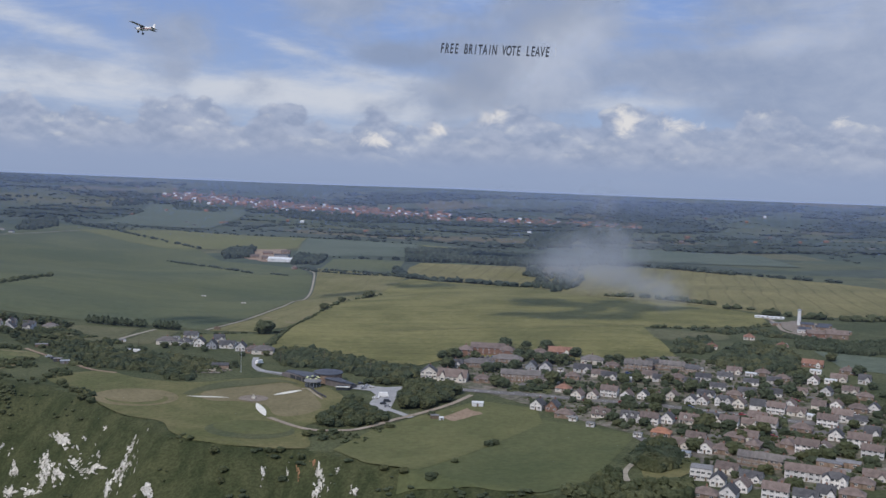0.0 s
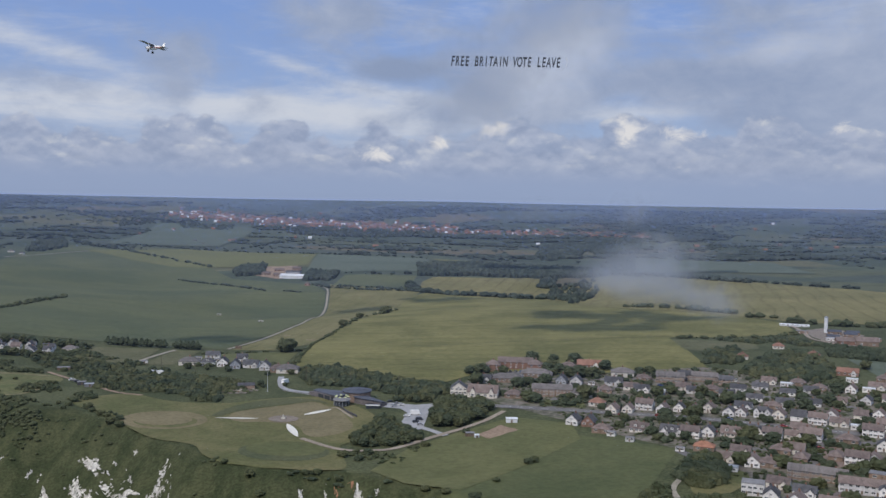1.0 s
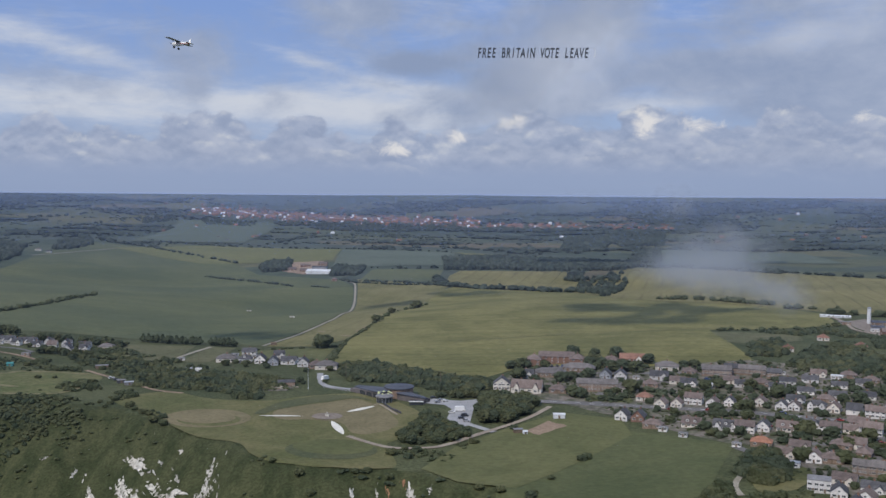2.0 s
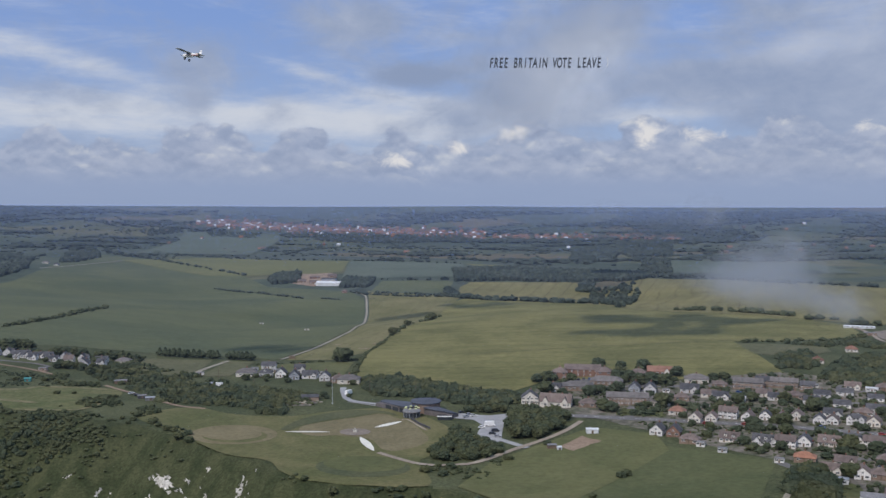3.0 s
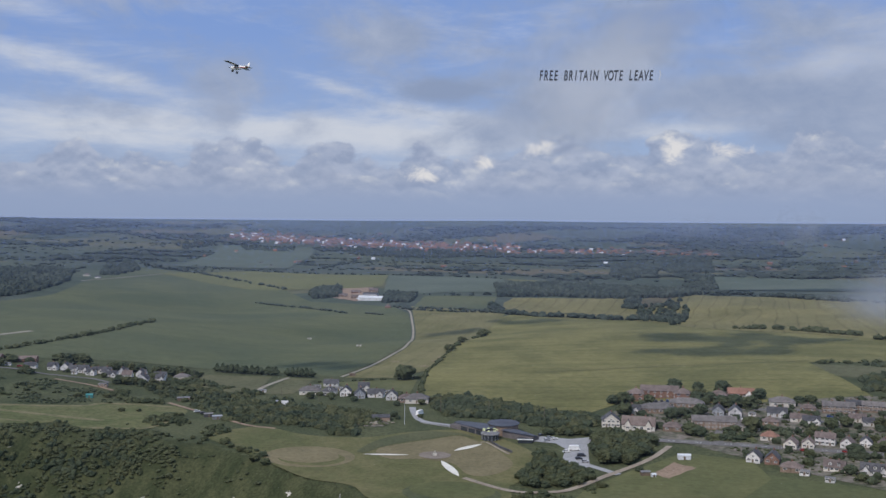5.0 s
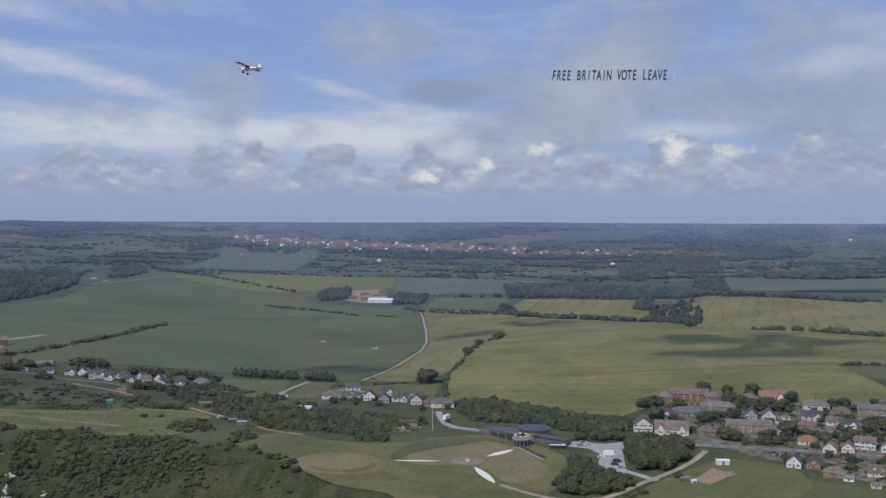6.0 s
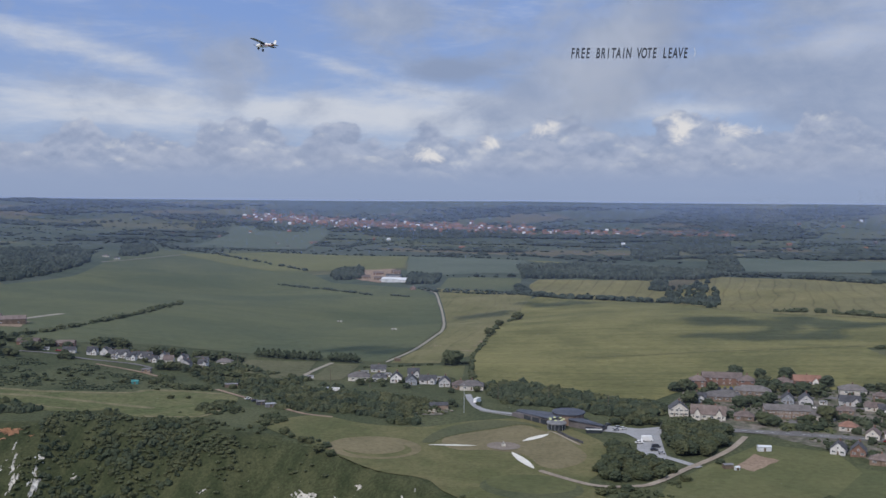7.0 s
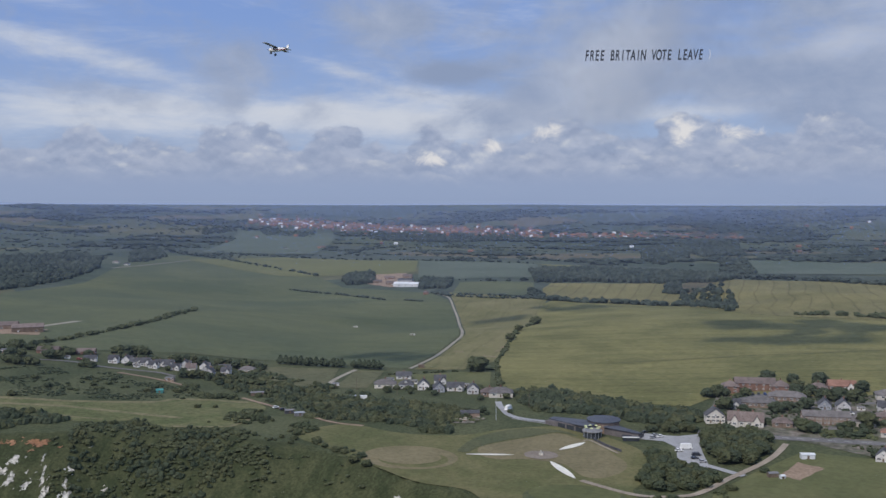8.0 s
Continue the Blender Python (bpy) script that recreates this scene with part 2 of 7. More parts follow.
M["crop_tan"] = surface("crop_tan", (0.142, 0.136, 0.058), (0.196, 0.176, 0.084), 0.2, 0.012, fleck=0.25, gloss=0.15, stripes=(8, 24, 0.2))
M["brick_paving"] = surface("brick_paving", (0.16, 0.118, 0.095), (0.22, 0.165, 0.135), 1.0, 0.08, fleck=0.3)
M["fallow"] = surface("fallow", (0.100, 0.104, 0.056), (0.125, 0.122, 0.068), 0.2, 0.02, fleck=0.3, gloss=0.1)
M["leaves"] = surface("leaves", (0.096, 0.118, 0.066), (0.158, 0.174, 0.096), 0.7, 0.05, fleck=0.38, island=0.26, gloss=0.15, bump=0.3, leafy=0.5)
M["leaves_olive"] = surface("leaves_olive", (0.112, 0.128, 0.068), (0.166, 0.176, 0.096), 0.7, 0.05, fleck=0.38, island=0.26, gloss=0.15, bump=0.3, leafy=0.5)
M["leaves_dark"] = surface("leaves_dark", (0.082, 0.107, 0.068), (0.126, 0.15, 0.095), 0.7, 0.05, fleck=0.38, island=0.26, gloss=0.15, bump=0.3, leafy=0.5)
# leaf green lifted and leaned to blue: distance haze in the base colour
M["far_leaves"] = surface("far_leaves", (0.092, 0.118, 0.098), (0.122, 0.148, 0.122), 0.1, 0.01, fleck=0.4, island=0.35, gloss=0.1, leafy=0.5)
M["bark"] = surface("bark", (0.07, 0.055, 0.04), (0.13, 0.11, 0.085), 6, 1.2, fleck=0.5)
M["chalk"] = surface("chalk", (0.38, 0.36, 0.31), (0.56, 0.54, 0.48), 0.5, 0.12, fleck=0.75, bump=0.8)
M["clay"] = surface("clay", (0.24, 0.12, 0.06), (0.34, 0.19, 0.11), 0.6, 0.1, fleck=0.5, bump=0.7)
M["white_chippings"] = surface("white_chippings", (0.62, 0.60, 0.53), (0.72, 0.70, 0.62), 2.0, 0.2, fleck=0.15)
M["pale_track"] = surface("pale_track", (0.24, 0.215, 0.165), (0.33, 0.30, 0.24), 0.8, 0.08, fleck=0.4)
M["earth"] = surface("earth", (0.23, 0.165, 0.115), (0.30, 0.22, 0.155), 0.6, 0.08, fleck=0.35)
M["asphalt"] = surface("asphalt", (0.122, 0.117, 0.112), (0.168, 0.161, 0.154), 1.5, 0.1, fleck=0.2, rough=0.8)
M["gravel"] = surface("gravel", (0.27, 0.272, 0.275), (0.34, 0.342, 0.345), 1.2, 0.08, fleck=0.2)
M["white_line"] = surface("white_line", (0.6, 0.6, 0.58), (0.72, 0.72, 0.7), 4, 0.6)
M["water"] = surface("water", (0.03, 0.07, 0.08), (0.05, 0.10, 0.11), 0.3, 0.01, rough=0.15, gloss=0.5)
M["render_white"] = surface("render_white", (0.56, 0.555, 0.54), (0.72, 0.715, 0.70), 2, 0.3, fleck=0.2, single=0.5)
M["render_cream"] = surface("render_cream", (0.56, 0.53, 0.475), (0.69, 0.655, 0.59), 2, 0.3, fleck=0.12, single=0.25)
M["brick_red"] = surface("brick_red", (0.20, 0.115, 0.088), (0.28, 0.17, 0.13), 5, 0.4, fleck=0.35, single=0.3)
M["brick_brown"] = surface("brick_brown", (0.20, 0.145, 0.11), (0.29, 0.22, 0.17), 5, 0.4, fleck=0.35, single=0.3)
M["tile_brown"] = surface("tile_brown", (0.130, 0.104, 0.094), (0.195, 0.158, 0.143), 3, 0.3, fleck=0.4, single=0.45)
M["tile_red"] = surface("tile_red", (0.19, 0.105, 0.078), (0.26, 0.15, 0.112), 3, 0.3, fleck=0.4, single=0.45)
M["tile_orange"] = surface("tile_orange", (0.25, 0.125, 0.082), (0.32, 0.165, 0.11), 3, 0.3, fleck=0.4, single=0.3)
M["slate"] = surface("slate", (0.068, 0.070, 0.076), (0.112, 0.113, 0.120), 3, 0.3, fleck=0.4, single=0.45, rough=0.85, gloss=0.15)
M["tile_grey"] = surface("tile_grey", (0.118, 0.110, 0.106), (0.175, 0.163, 0.157), 3, 0.3, fleck=0.4, single=0.4)
M["felt_grey"] = surface("felt_grey", (0.17, 0.17, 0.175), (0.24, 0.24, 0.245), 2, 0.3, fleck=0.3, single=0.3)
M["white_paint"] = surface("white_paint", (0.74, 0.74, 0.72), (0.82, 0.82, 0.80), 4, 0.5, fleck=0.06, rough=0.5)
M["metal_white"] = surface("metal_white", (0.58, 0.60, 0.62), (0.70, 0.72, 0.74), 1, 0.1, fleck=0.12, rough=0.45)
M["metal_grey"] = surface("metal_grey", (0.26, 0.28, 0.31), (0.36, 0.38, 0.41), 1, 0.1, fleck=0.15, rough=0.45)
M["zinc"] = surface("zinc", (0.060, 0.068, 0.088), (0.090, 0.098, 0.120), 1.0, 0.1, fleck=0.2, rough=0.7, gloss=0.2)
M["teal_sheet"] = surface("teal_sheet", (0.05, 0.20, 0.20), (0.08, 0.26, 0.25), 2, 0.4)
M["timber"] = surface("timber", (0.12, 0.09, 0.065), (0.2, 0.155, 0.115), 4, 0.5, fleck=0.4)
M["black_rubber"] = surface("black_rubber", (0.02, 0.02, 0.02), (0.035, 0.035, 0.035), 8, 1)
M["car_dark"] = surface("car_dark", (0.03, 0.034, 0.045), (0.045, 0.05, 0.06), 2, 0.5, fleck=0.05, rough=0.3, gloss=0.5)
M["car_silver"] = surface("car_silver", (0.33, 0.34, 0.36), (0.42, 0.43, 0.45), 2, 0.5, fleck=0.05, rough=0.3, gloss=0.5)
M["car_red"] = surface("car_red", (0.28, 0.03, 0.025), (0.34, 0.045, 0.035), 2, 0.5, fleck=0.05, rough=0.3, gloss=0.5)
M["car_blue"] = surface("car_blue", (0.03, 0.07, 0.2), (0.05, 0.1, 0.26), 2, 0.5, fleck=0.05, rough=0.3, gloss=0.5)
M["pane"] = surface("pane", (0.03, 0.036, 0.045), (0.05, 0.058, 0.07), 3, 0.4, fleck=0.1, rough=0.12, gloss=0.6)
M["droplets"] = surface("droplets", (0.52, 0.55, 0.6), (0.58, 0.61, 0.66), 0.05, 0.01, fleck=0.05)

M["lawn_worn"] = surface("lawn_worn", (0.088, 0.104, 0.042), (0.138, 0.137, 0.064), 0.3, 0.045, fleck=0.4, gloss=0.1)
M["dry_edge"] = surface("dry_edge", (0.13, 0.126, 0.064), (0.2, 0.176, 0.102), 0.5, 0.09, fleck=0.4, gloss=0.1)
M["dirt_path"] = surface("dirt_path", (0.25, 0.205, 0.16), (0.34, 0.29, 0.23), 0.8, 0.08, fleck=0.35)
M["hub_stone"] = surface("hub_stone", (0.185, 0.155, 0.125), (0.235, 0.20, 0.165), 0.8, 0.1, fleck=0.3)
M["cladding"] = surface("cladding", (0.105, 0.094, 0.092), (0.155, 0.140, 0.138), 2, 0.2, fleck=0.25)
M["parasol"] = surface("parasol", (0.48, 0.52, 0.26), (0.58, 0.60, 0.36), 4, 0.5, fleck=0.1)
# blue of hazy air as base colour, for the flecks over far country
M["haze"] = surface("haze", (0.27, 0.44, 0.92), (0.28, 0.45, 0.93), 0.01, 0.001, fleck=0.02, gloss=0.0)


def vapour(name, lumps, sheets, most, grain):
    """See-through cloud: dense round lumps of (x, z, wide, high, tilt in degrees, weight), broken up by the drift of the air. most: how much light all its sheets stop."""
    m = bpy.data.materials.new(name)
    m.use_nodes = True
    n = Nodes(m.node_tree)
    place = n.tree.nodes.new("ShaderNodeTexCoord").outputs["Object"]
    split = n.tree.nodes.new("ShaderNodeSeparateXYZ")
    n.tree.links.new(place, split.inputs[0])
    total = None
    for x, z, wide, high, tilt, weight in lumps:
        c, s = math.cos(radians(tilt)), math.sin(radians(tilt))
        dx, dz = n.math("SUBTRACT", split.outputs[0], x), n.math("SUBTRACT", split.outputs[2], z)
        u = n.math("ADD", n.math("MULTIPLY", dx, c / wide), n.math("MULTIPLY", dz, s / wide))
        v = n.math("ADD", n.math("MULTIPLY", dx, -s / high), n.math("MULTIPLY", dz, c / high))
        one = n.math("MULTIPLY", n.math("EXPONENT", n.math("MULTIPLY", n.math("ADD", n.math("MULTIPLY", u, u), n.math("MULTIPLY", v, v)), -1.0)), weight)
        total = one if total is None else n.math("ADD", total, one)
    puffy = n.math("ADD", n.math("MULTIPLY", n.noise(place, grain, 6, 0.6, 0.6), 0.7), n.math("MULTIPLY", n.noise(place, grain * 4, 5, 0.6, 0.3), 0.3))
    dense = n.step(n.math("ADD", total, n.math("MULTIPLY", n.math("SUBTRACT", puffy, 0.5), 2.6)), 0.12, 1.30)
    dense = n.math("MULTIPLY", n.math("MULTIPLY", dense, n.step(total, 0.03, 0.30)), 1 - (1 - most) ** (1 / sheets))
    both, skin = n.tree.nodes.new("ShaderNodeMixShader"), n.tree.nodes.new("ShaderNodeMixShader")
    n.tree.links.new(n.add("ShaderNodeBsdfDiffuse", Color=(0.50, 0.54, 0.60, 1.0)).outputs[0], skin.inputs[1])
    n.tree.links.new(n.add("ShaderNodeBsdfTranslucent", Color=(0.50, 0.54, 0.60, 1.0)).outputs[0], skin.inputs[2])
    skin.inputs[0].default_value = 0.35
    n.put(both.inputs[0], dense)
    n.tree.links.new(n.tree.nodes.new("ShaderNodeBsdfTransparent").outputs[0], both.inputs[1])
    n.tree.links.new(skin.outputs[0], both.inputs[2])
    end = n.tree.nodes.new("ShaderNodeOutputMaterial")
    n.tree.links.new(both.outputs[0], end.inputs[0])
    return m


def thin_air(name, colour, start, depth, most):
    """A see-through sheet that lays haze colour over the land, denser inland, from a start in metres, over a depth, up
    to its most.
    """
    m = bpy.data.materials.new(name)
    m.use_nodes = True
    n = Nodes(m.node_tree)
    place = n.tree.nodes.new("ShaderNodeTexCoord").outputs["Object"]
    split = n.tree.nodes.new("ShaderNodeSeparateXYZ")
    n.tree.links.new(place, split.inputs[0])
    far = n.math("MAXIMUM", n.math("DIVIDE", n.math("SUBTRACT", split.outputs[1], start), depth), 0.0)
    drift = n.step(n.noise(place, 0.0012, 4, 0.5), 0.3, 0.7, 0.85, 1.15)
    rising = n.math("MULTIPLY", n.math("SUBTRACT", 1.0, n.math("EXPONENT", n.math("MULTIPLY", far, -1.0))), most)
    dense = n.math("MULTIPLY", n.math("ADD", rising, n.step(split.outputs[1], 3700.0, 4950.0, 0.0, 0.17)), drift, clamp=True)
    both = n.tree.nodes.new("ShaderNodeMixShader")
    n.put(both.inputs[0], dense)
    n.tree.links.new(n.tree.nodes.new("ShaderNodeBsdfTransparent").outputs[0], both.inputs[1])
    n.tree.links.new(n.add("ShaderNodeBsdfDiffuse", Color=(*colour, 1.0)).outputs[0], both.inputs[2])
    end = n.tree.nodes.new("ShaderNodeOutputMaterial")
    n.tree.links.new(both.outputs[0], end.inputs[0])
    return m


# horizon sky colour as the sheet's own tint, standing in for air light
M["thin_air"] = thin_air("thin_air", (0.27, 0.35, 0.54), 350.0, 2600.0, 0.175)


# ---- the land ----
LAND_X = (-2600, -1400, -900, -550, -300, -150, 0, 150, 350, 700, 1400, 2600)
LAND = (
    (380, 32, 23, 21, 19, 20, 20, 20, 26, 31, 39, 44, 52),
    (520, 34, 24, 23, 21, 20, 16, 14, 23, 33, 39, 44, 53),
    (640, 36, 26, 24, 25, 19, 15, 16, 21, 34, 39, 44, 53),
    (780, 38, 27, 25, 28, 15, 16, 19, 27, 32, 37, 43, 53),
    (950, 41, 29, 25, 25, 10, 11, 18, 24, 28, 34, 41, 53),
    (1150, 43, 30, 25, 16, -1, 5, 15, 19, 21, 28, 38, 53),
    (1400, 46, 31, 19, 0, -21, -18, -3, 3, 10, 20, 33, 52),
    (1750, 49, 30, 6, -25, -16, -12, -18, -24, -6, 9, 25, 50),
    (2100, 51, 28, 11, -8, 0, 3, 0, -5, -5, 3, 18, 49),
    (2700, 56, 15, 5, 1, 1, 0, -1, -1, -2, -1, 8, 50),
    (3400, 69, 6, -8, -12, -14, -14, -14, -13, -12, -10, -4, 64),
    (4000, 60, 14, 4, 2, 2, 3, 4, 5, 7, 7, 8, 60),
    (4400, 112, 52, 44, 41, 42, 44, 46, 48, 48, 46, 54, 112),
    (4950, 122, 121, 120, 121, 123, 124, 125, 124, 122, 121, 121, 122),
)
GX = np.array(LAND_X, float)
GY = np.array([r[0] for r in LAND], float)
GZ = np.array([r[1:] for r in LAND], float)
def spline(knots, values, q):
    """Smooth curve through values (last axis) at knots."""
    q = np.clip(q, knots[0], knots[-1])
    i = np.clip(np.searchsorted(knots, q) - 1, 0, len(knots) - 2)
    slope = np.gradient(values, knots, axis=-1)
    d = knots[i + 1] - knots[i]
    s = (q - knots[i]) / d

    def take(a, k):
        return np.take_along_axis(a, k[..., None], -1)[..., 0] if a.ndim > 1 else a[k]

    a, b, ma, mb = take(values, i), take(values, i + 1), take(slope, i) * d, take(slope, i + 1) * d
    return (2*s**3-3*s**2+1)*a + (s**3-2*s**2+s)*ma + (3*s**2-2*s**3)*b + (s**3-s**2)*mb
EDGE_X = np.array((-900, -420, -384, -337, -290, -250, -207, -181, -157, -144, -119, -67, -40, 10, 60, 130, 900), float)
EDGE_Y = np.array((600, 600, 610, 622, 612, 602, 571, 542, 533, 512, 498, 491, 478, 447, 410, 380, 300), float)
def land(x, y):
    """Height of the land at plan places x, y."""
    x, y = np.broadcast_arrays(np.asarray(x, float), np.asarray(y, float))
    shape = x.shape
    x, y = x.ravel(), y.ravel()
    rows = np.stack([spline(GX, r, x) for r in GZ], -1)
    z = spline(GY, rows, y)
    d = np.maximum(np.interp(x, EDGE_X, EDGE_Y) - y, 0)
    gully = np.sin(0.11 * x) + np.sin(0.043 * x + 1.3) + 0.6 * np.sin(0.23 * x + 0.7 + 0.02 * y)
    z = z - 0.55 * d * d / (d + 6) + 0.12 * np.minimum(d, 16) * gully
    return z.clip(-80, None).reshape(shape)


def mesh_of(name, verts, faces, material, smooth=False):
    """A mesh from arrays of places and triangles."""
    me = bpy.data.meshes.new(name)
    verts, faces = np.asarray(verts, np.float32), np.asarray(faces, np.int32)
    me.vertices.add(len(verts))
    me.vertices.foreach_set("co", verts.ravel())
    me.loops.add(faces.size)
    me.loops.foreach_set("vertex_index", faces.ravel())
    me.polygons.add(len(faces))
    me.polygons.foreach_set("loop_start", np.arange(0, faces.size, faces.shape[1], dtype=np.int32))
    me.polygons.foreach_set("use_smooth", np.full(len(faces), smooth))
    me.materials.append(material)
    me.update(calc_edges=True)
    me.validate()
    return me


def part(name, bm, material, parent=None, label="", smooth=False):
    """Links a bmesh as one mesh object under a thing or a part."""
    me = bpy.data.meshes.new(name)
    bmesh.ops.recalc_face_normals(bm, faces=bm.faces)
    bm.to_mesh(me)
    bm.free()
    me.materials.append(material)
    if smooth:
        me.shade_smooth()
    ob = new(name, me)
    ob.parent = parent
    return tagged(ob, label) if label else ob


def lines(*spans):
    return np.unique(np.concatenate([np.arange(a, b, s) for a, b, s in spans]))


gx = lines((-2700, -700, 80), (-700, -520, 20), (-520, 420, 7), (420, 700, 20), (700, 2781, 80))
gy = lines((-3000, 0, 300), (0, 400, 14), (400, 700, 4.5), (700, 1400, 12), (1400, 2600, 30), (2600, 4990, 60))
mx, my = np.meshgrid(gx, gy)
mz = land(mx, my)
count = len(gx)
a = (np.arange(len(gy) - 1)[:, None] * count + np.arange(count - 1)[None]).ravel()
ground = new("ground", mesh_of("ground", np.stack([mx, my, mz], -1).reshape(-1, 3), np.stack([a, a + 1, a + count + 1, a + count], -1), M["rough_grass"], True))
tagged(ground, "rolling green farmland behind a grassy chalk cliff top", "ground", kind="structure")
sea = new("sea", mesh_of("sea", [(-4000, -4000, -76), (4000, -4000, -76), (4000, 560, -76), (-4000, 560, -76)], [(0, 1, 2, 3)], M["water"]))
tagged(sea, "grey green sea below the chalk cliff", "sea", kind="structure")


def rounded(points, closed, steps=6):
    """A smooth curve through plan points."""
    p, n, made = [Vector(q) for q in points], len(points), []
    for i in range(n if closed else n - 1):
        if closed:
            a, b, c, d = (p[(i + k) % n] for k in (-1, 0, 1, 2))
        else:
            a, b, c, d = (p[min(max(i + k, 0), n - 1)] for k in (-1, 0, 1, 2))
        for s in range(steps):
            t = s / steps
            made.append(0.5 * (2 * b + (c - a) * t + (2 * a - 5 * b + 4 * c - d) * t * t + (3 * b - a - 3 * c + d) * t ** 3))
    return made if closed else made + [p[-1]]


def resample(points, gap, closed=True):
    made, n = [], len(points)
    for i in range(n if closed else n - 1):
        a, b = Vector(points[i]), Vector(points[(i + 1) % n])
        k = max(1, round((b - a).length / gap))
        made += [a.lerp(b, j / k) for j in range(k)]
    return made if closed else made + [Vector(points[-1])]


def inside(points, x, y):
    """Which of the places x, y lie in the plan polygon."""
    p, hit = np.array([tuple(q) for q in points]), np.zeros(np.shape(x), bool)
    for (ax, ay), (bx, by) in zip(p, np.roll(p, -1, 0)):
        cross = (ay > y) != (by > y)
        hit ^= cross & (x < (bx - ax) * (y - ay) / (by - ay + 1e-9) + ax)
    return hit


def drape(name, points, material, lift=0.25, gap=12.0, smooth=False, ragged=0.0, seed=1, height=None):
    """A plan polygon laid on the land. height: extra rise as a function of x, y."""
    edge = resample(rounded(points, True) if smooth else points, gap)
    if ragged:
        rng = random.Random(seed)
        mid = sum(edge, Vector((0, 0))) / len(edge)
        edge = [q + (q - mid).normalized() * rng.uniform(-ragged, ragged) for q in edge]
    p = np.array([tuple(q) for q in edge])
    ix, iy = np.meshgrid(np.arange(p[:, 0].min(), p[:, 0].max(), gap), np.arange(p[:, 1].min(), p[:, 1].max(), gap))
    ix, iy = ix.ravel(), iy.ravel()
    keep = inside(edge, ix, iy)
    every = edge + [Vector((a, b)) for a, b in zip(ix[keep], iy[keep])]
    verts, _, faces, *_ = delaunay_2d_cdt(every, [], [list(range(len(edge)))], 1, 0.02)
    v = np.array([tuple(q) for q in verts])
    z = land(v[:, 0], v[:, 1]) + lift
    if height:
        z = z + height(v[:, 0], v[:, 1])
    return new(name, mesh_of(name, np.c_[v, z], [f if (verts[f[1]] - verts[f[0]]).cross(verts[f[2]] - verts[f[0]]) > 0 else f[::-1] for f in faces if len(f) == 3], material, True))


def ribbon(name, points, width, material, lift=0.35, gap=5.0):
    """A road or path of a width along plan points, laid on the land."""
    way = resample(rounded(points, False, 8), gap, False)
    verts, faces = [], []
    for i, q in enumerate(way):
        along = (way[min(i + 1, len(way) - 1)] - way[max(i - 1, 0)]).normalized()
        side = Vector((-along.y, along.x)) * width / 2
        verts += [tuple(q + side * k) for k in (-1, -0.4, 0.4, 1)]
        if i:
            faces += [(4 * i - 4 + k, 4 * i - 3 + k, 4 * i + 1 + k, 4 * i + k) for k in range(3)]
    v = np.array(verts)
    return new(name, mesh_of(name, np.c_[v, land(v[:, 0], v[:, 1]) + lift], faces, material, True))


def field(points, material, label, lift=0.3, gap=14.0, **more):
    return tagged(drape("field", points, M[material], lift, gap, **more), label, "field", kind="structure")


# ---- fields, lawns and roads ----
field([(194, 892), (265, 872), (256, 828), (216, 806), (190, 824)], "fallow", "rough brownish field beside the wood", 0.3)
field([(307, 772), (352, 740), (322, 675), (300, 700)], "wheat_pale", "small blue green field behind the houses", 0.3)
field([(-138, 776), (-140, 916), (-130, 1044), (-119, 1150), (-92, 1290), (-84, 1580), (-50, 1690), (40, 1690), (146, 1640), (168, 1300), (206, 1224), (276, 1180), (330, 1110), (352, 1045), (328, 932), (250, 905), (196, 905), (188, 745), (99, 733), (12, 748), (-14, 717), (-49, 730), (-83, 760)], "barley", "yellow green barley field with faint tramlines", 0.3)
field([(-229, 1777), (-60, 1690), (-81, 1500), (-96, 1290), (-122, 1150), (-133, 1029), (-143, 916), (-169, 867), (-210, 870), (-194, 955), (-181, 1068), (-177, 1137), (-185, 1308), (-197, 1482), (-210, 1609), (-219, 1690)], "crop_tan", "yellowish crop field beside a farm track")
field([(-860, 1352), (-880, 1742), (-960, 2151), (-1000, 2500), (-755, 2285), (-524, 2063), (-437, 1895), (-262, 1775), (-226, 1681), (-216, 1600), (-204, 1482), (-192, 1308), (-184, 1137), (-189, 1068), (-202, 955), (-219, 871), (-248, 891), (-329, 903), (-365, 905), (-418, 911), (-505, 877), (-640, 900)], "wheat", "large blue green wheat field", 0.3, 22)
field([(-878, 2290), (-698, 2505), (-338, 2396), (-318, 2089), (-414, 2040), (-466, 2073), (-595, 2055), (-710, 2123)], "crop_yellow", "strip of yellowish crop at the field's far edge", 0.8, 24)
field([(-335, 2396), (-55, 2281), (-54, 1995), (-233, 1953), (-304, 1991)], "wheat_pale", "pale blue green crop field beyond the farm", 0.8, 24)
field([(-215, 1910), (-73, 1927), (-85, 1734), (-224, 1761)], "wheat", "green field below the farm", 0.5, 20)
field([(-40, 1925), (192, 1996), (200, 1840), (150, 1660), (15, 1664), (-67, 1705), (-60, 1850)], "barley_far", "narrow yellow field between two hedges", 0.6, 20)
field([(300, 2030), (510, 1905), (660, 1600), (720, 1340), (520, 1000), (372, 1040), (333, 1108), (278, 1182), (208, 1226), (170, 1300), (150, 1640), (200, 1840), (290, 1990)], "barley_far", "broad yellow field with stripes", 0.4, 20)
field([(-55, 2290), (133, 2248), (290, 2218), (119, 2133), (1, 2158)], "crop_yellow", "thin yellow strip of crop", 0.8, 24)
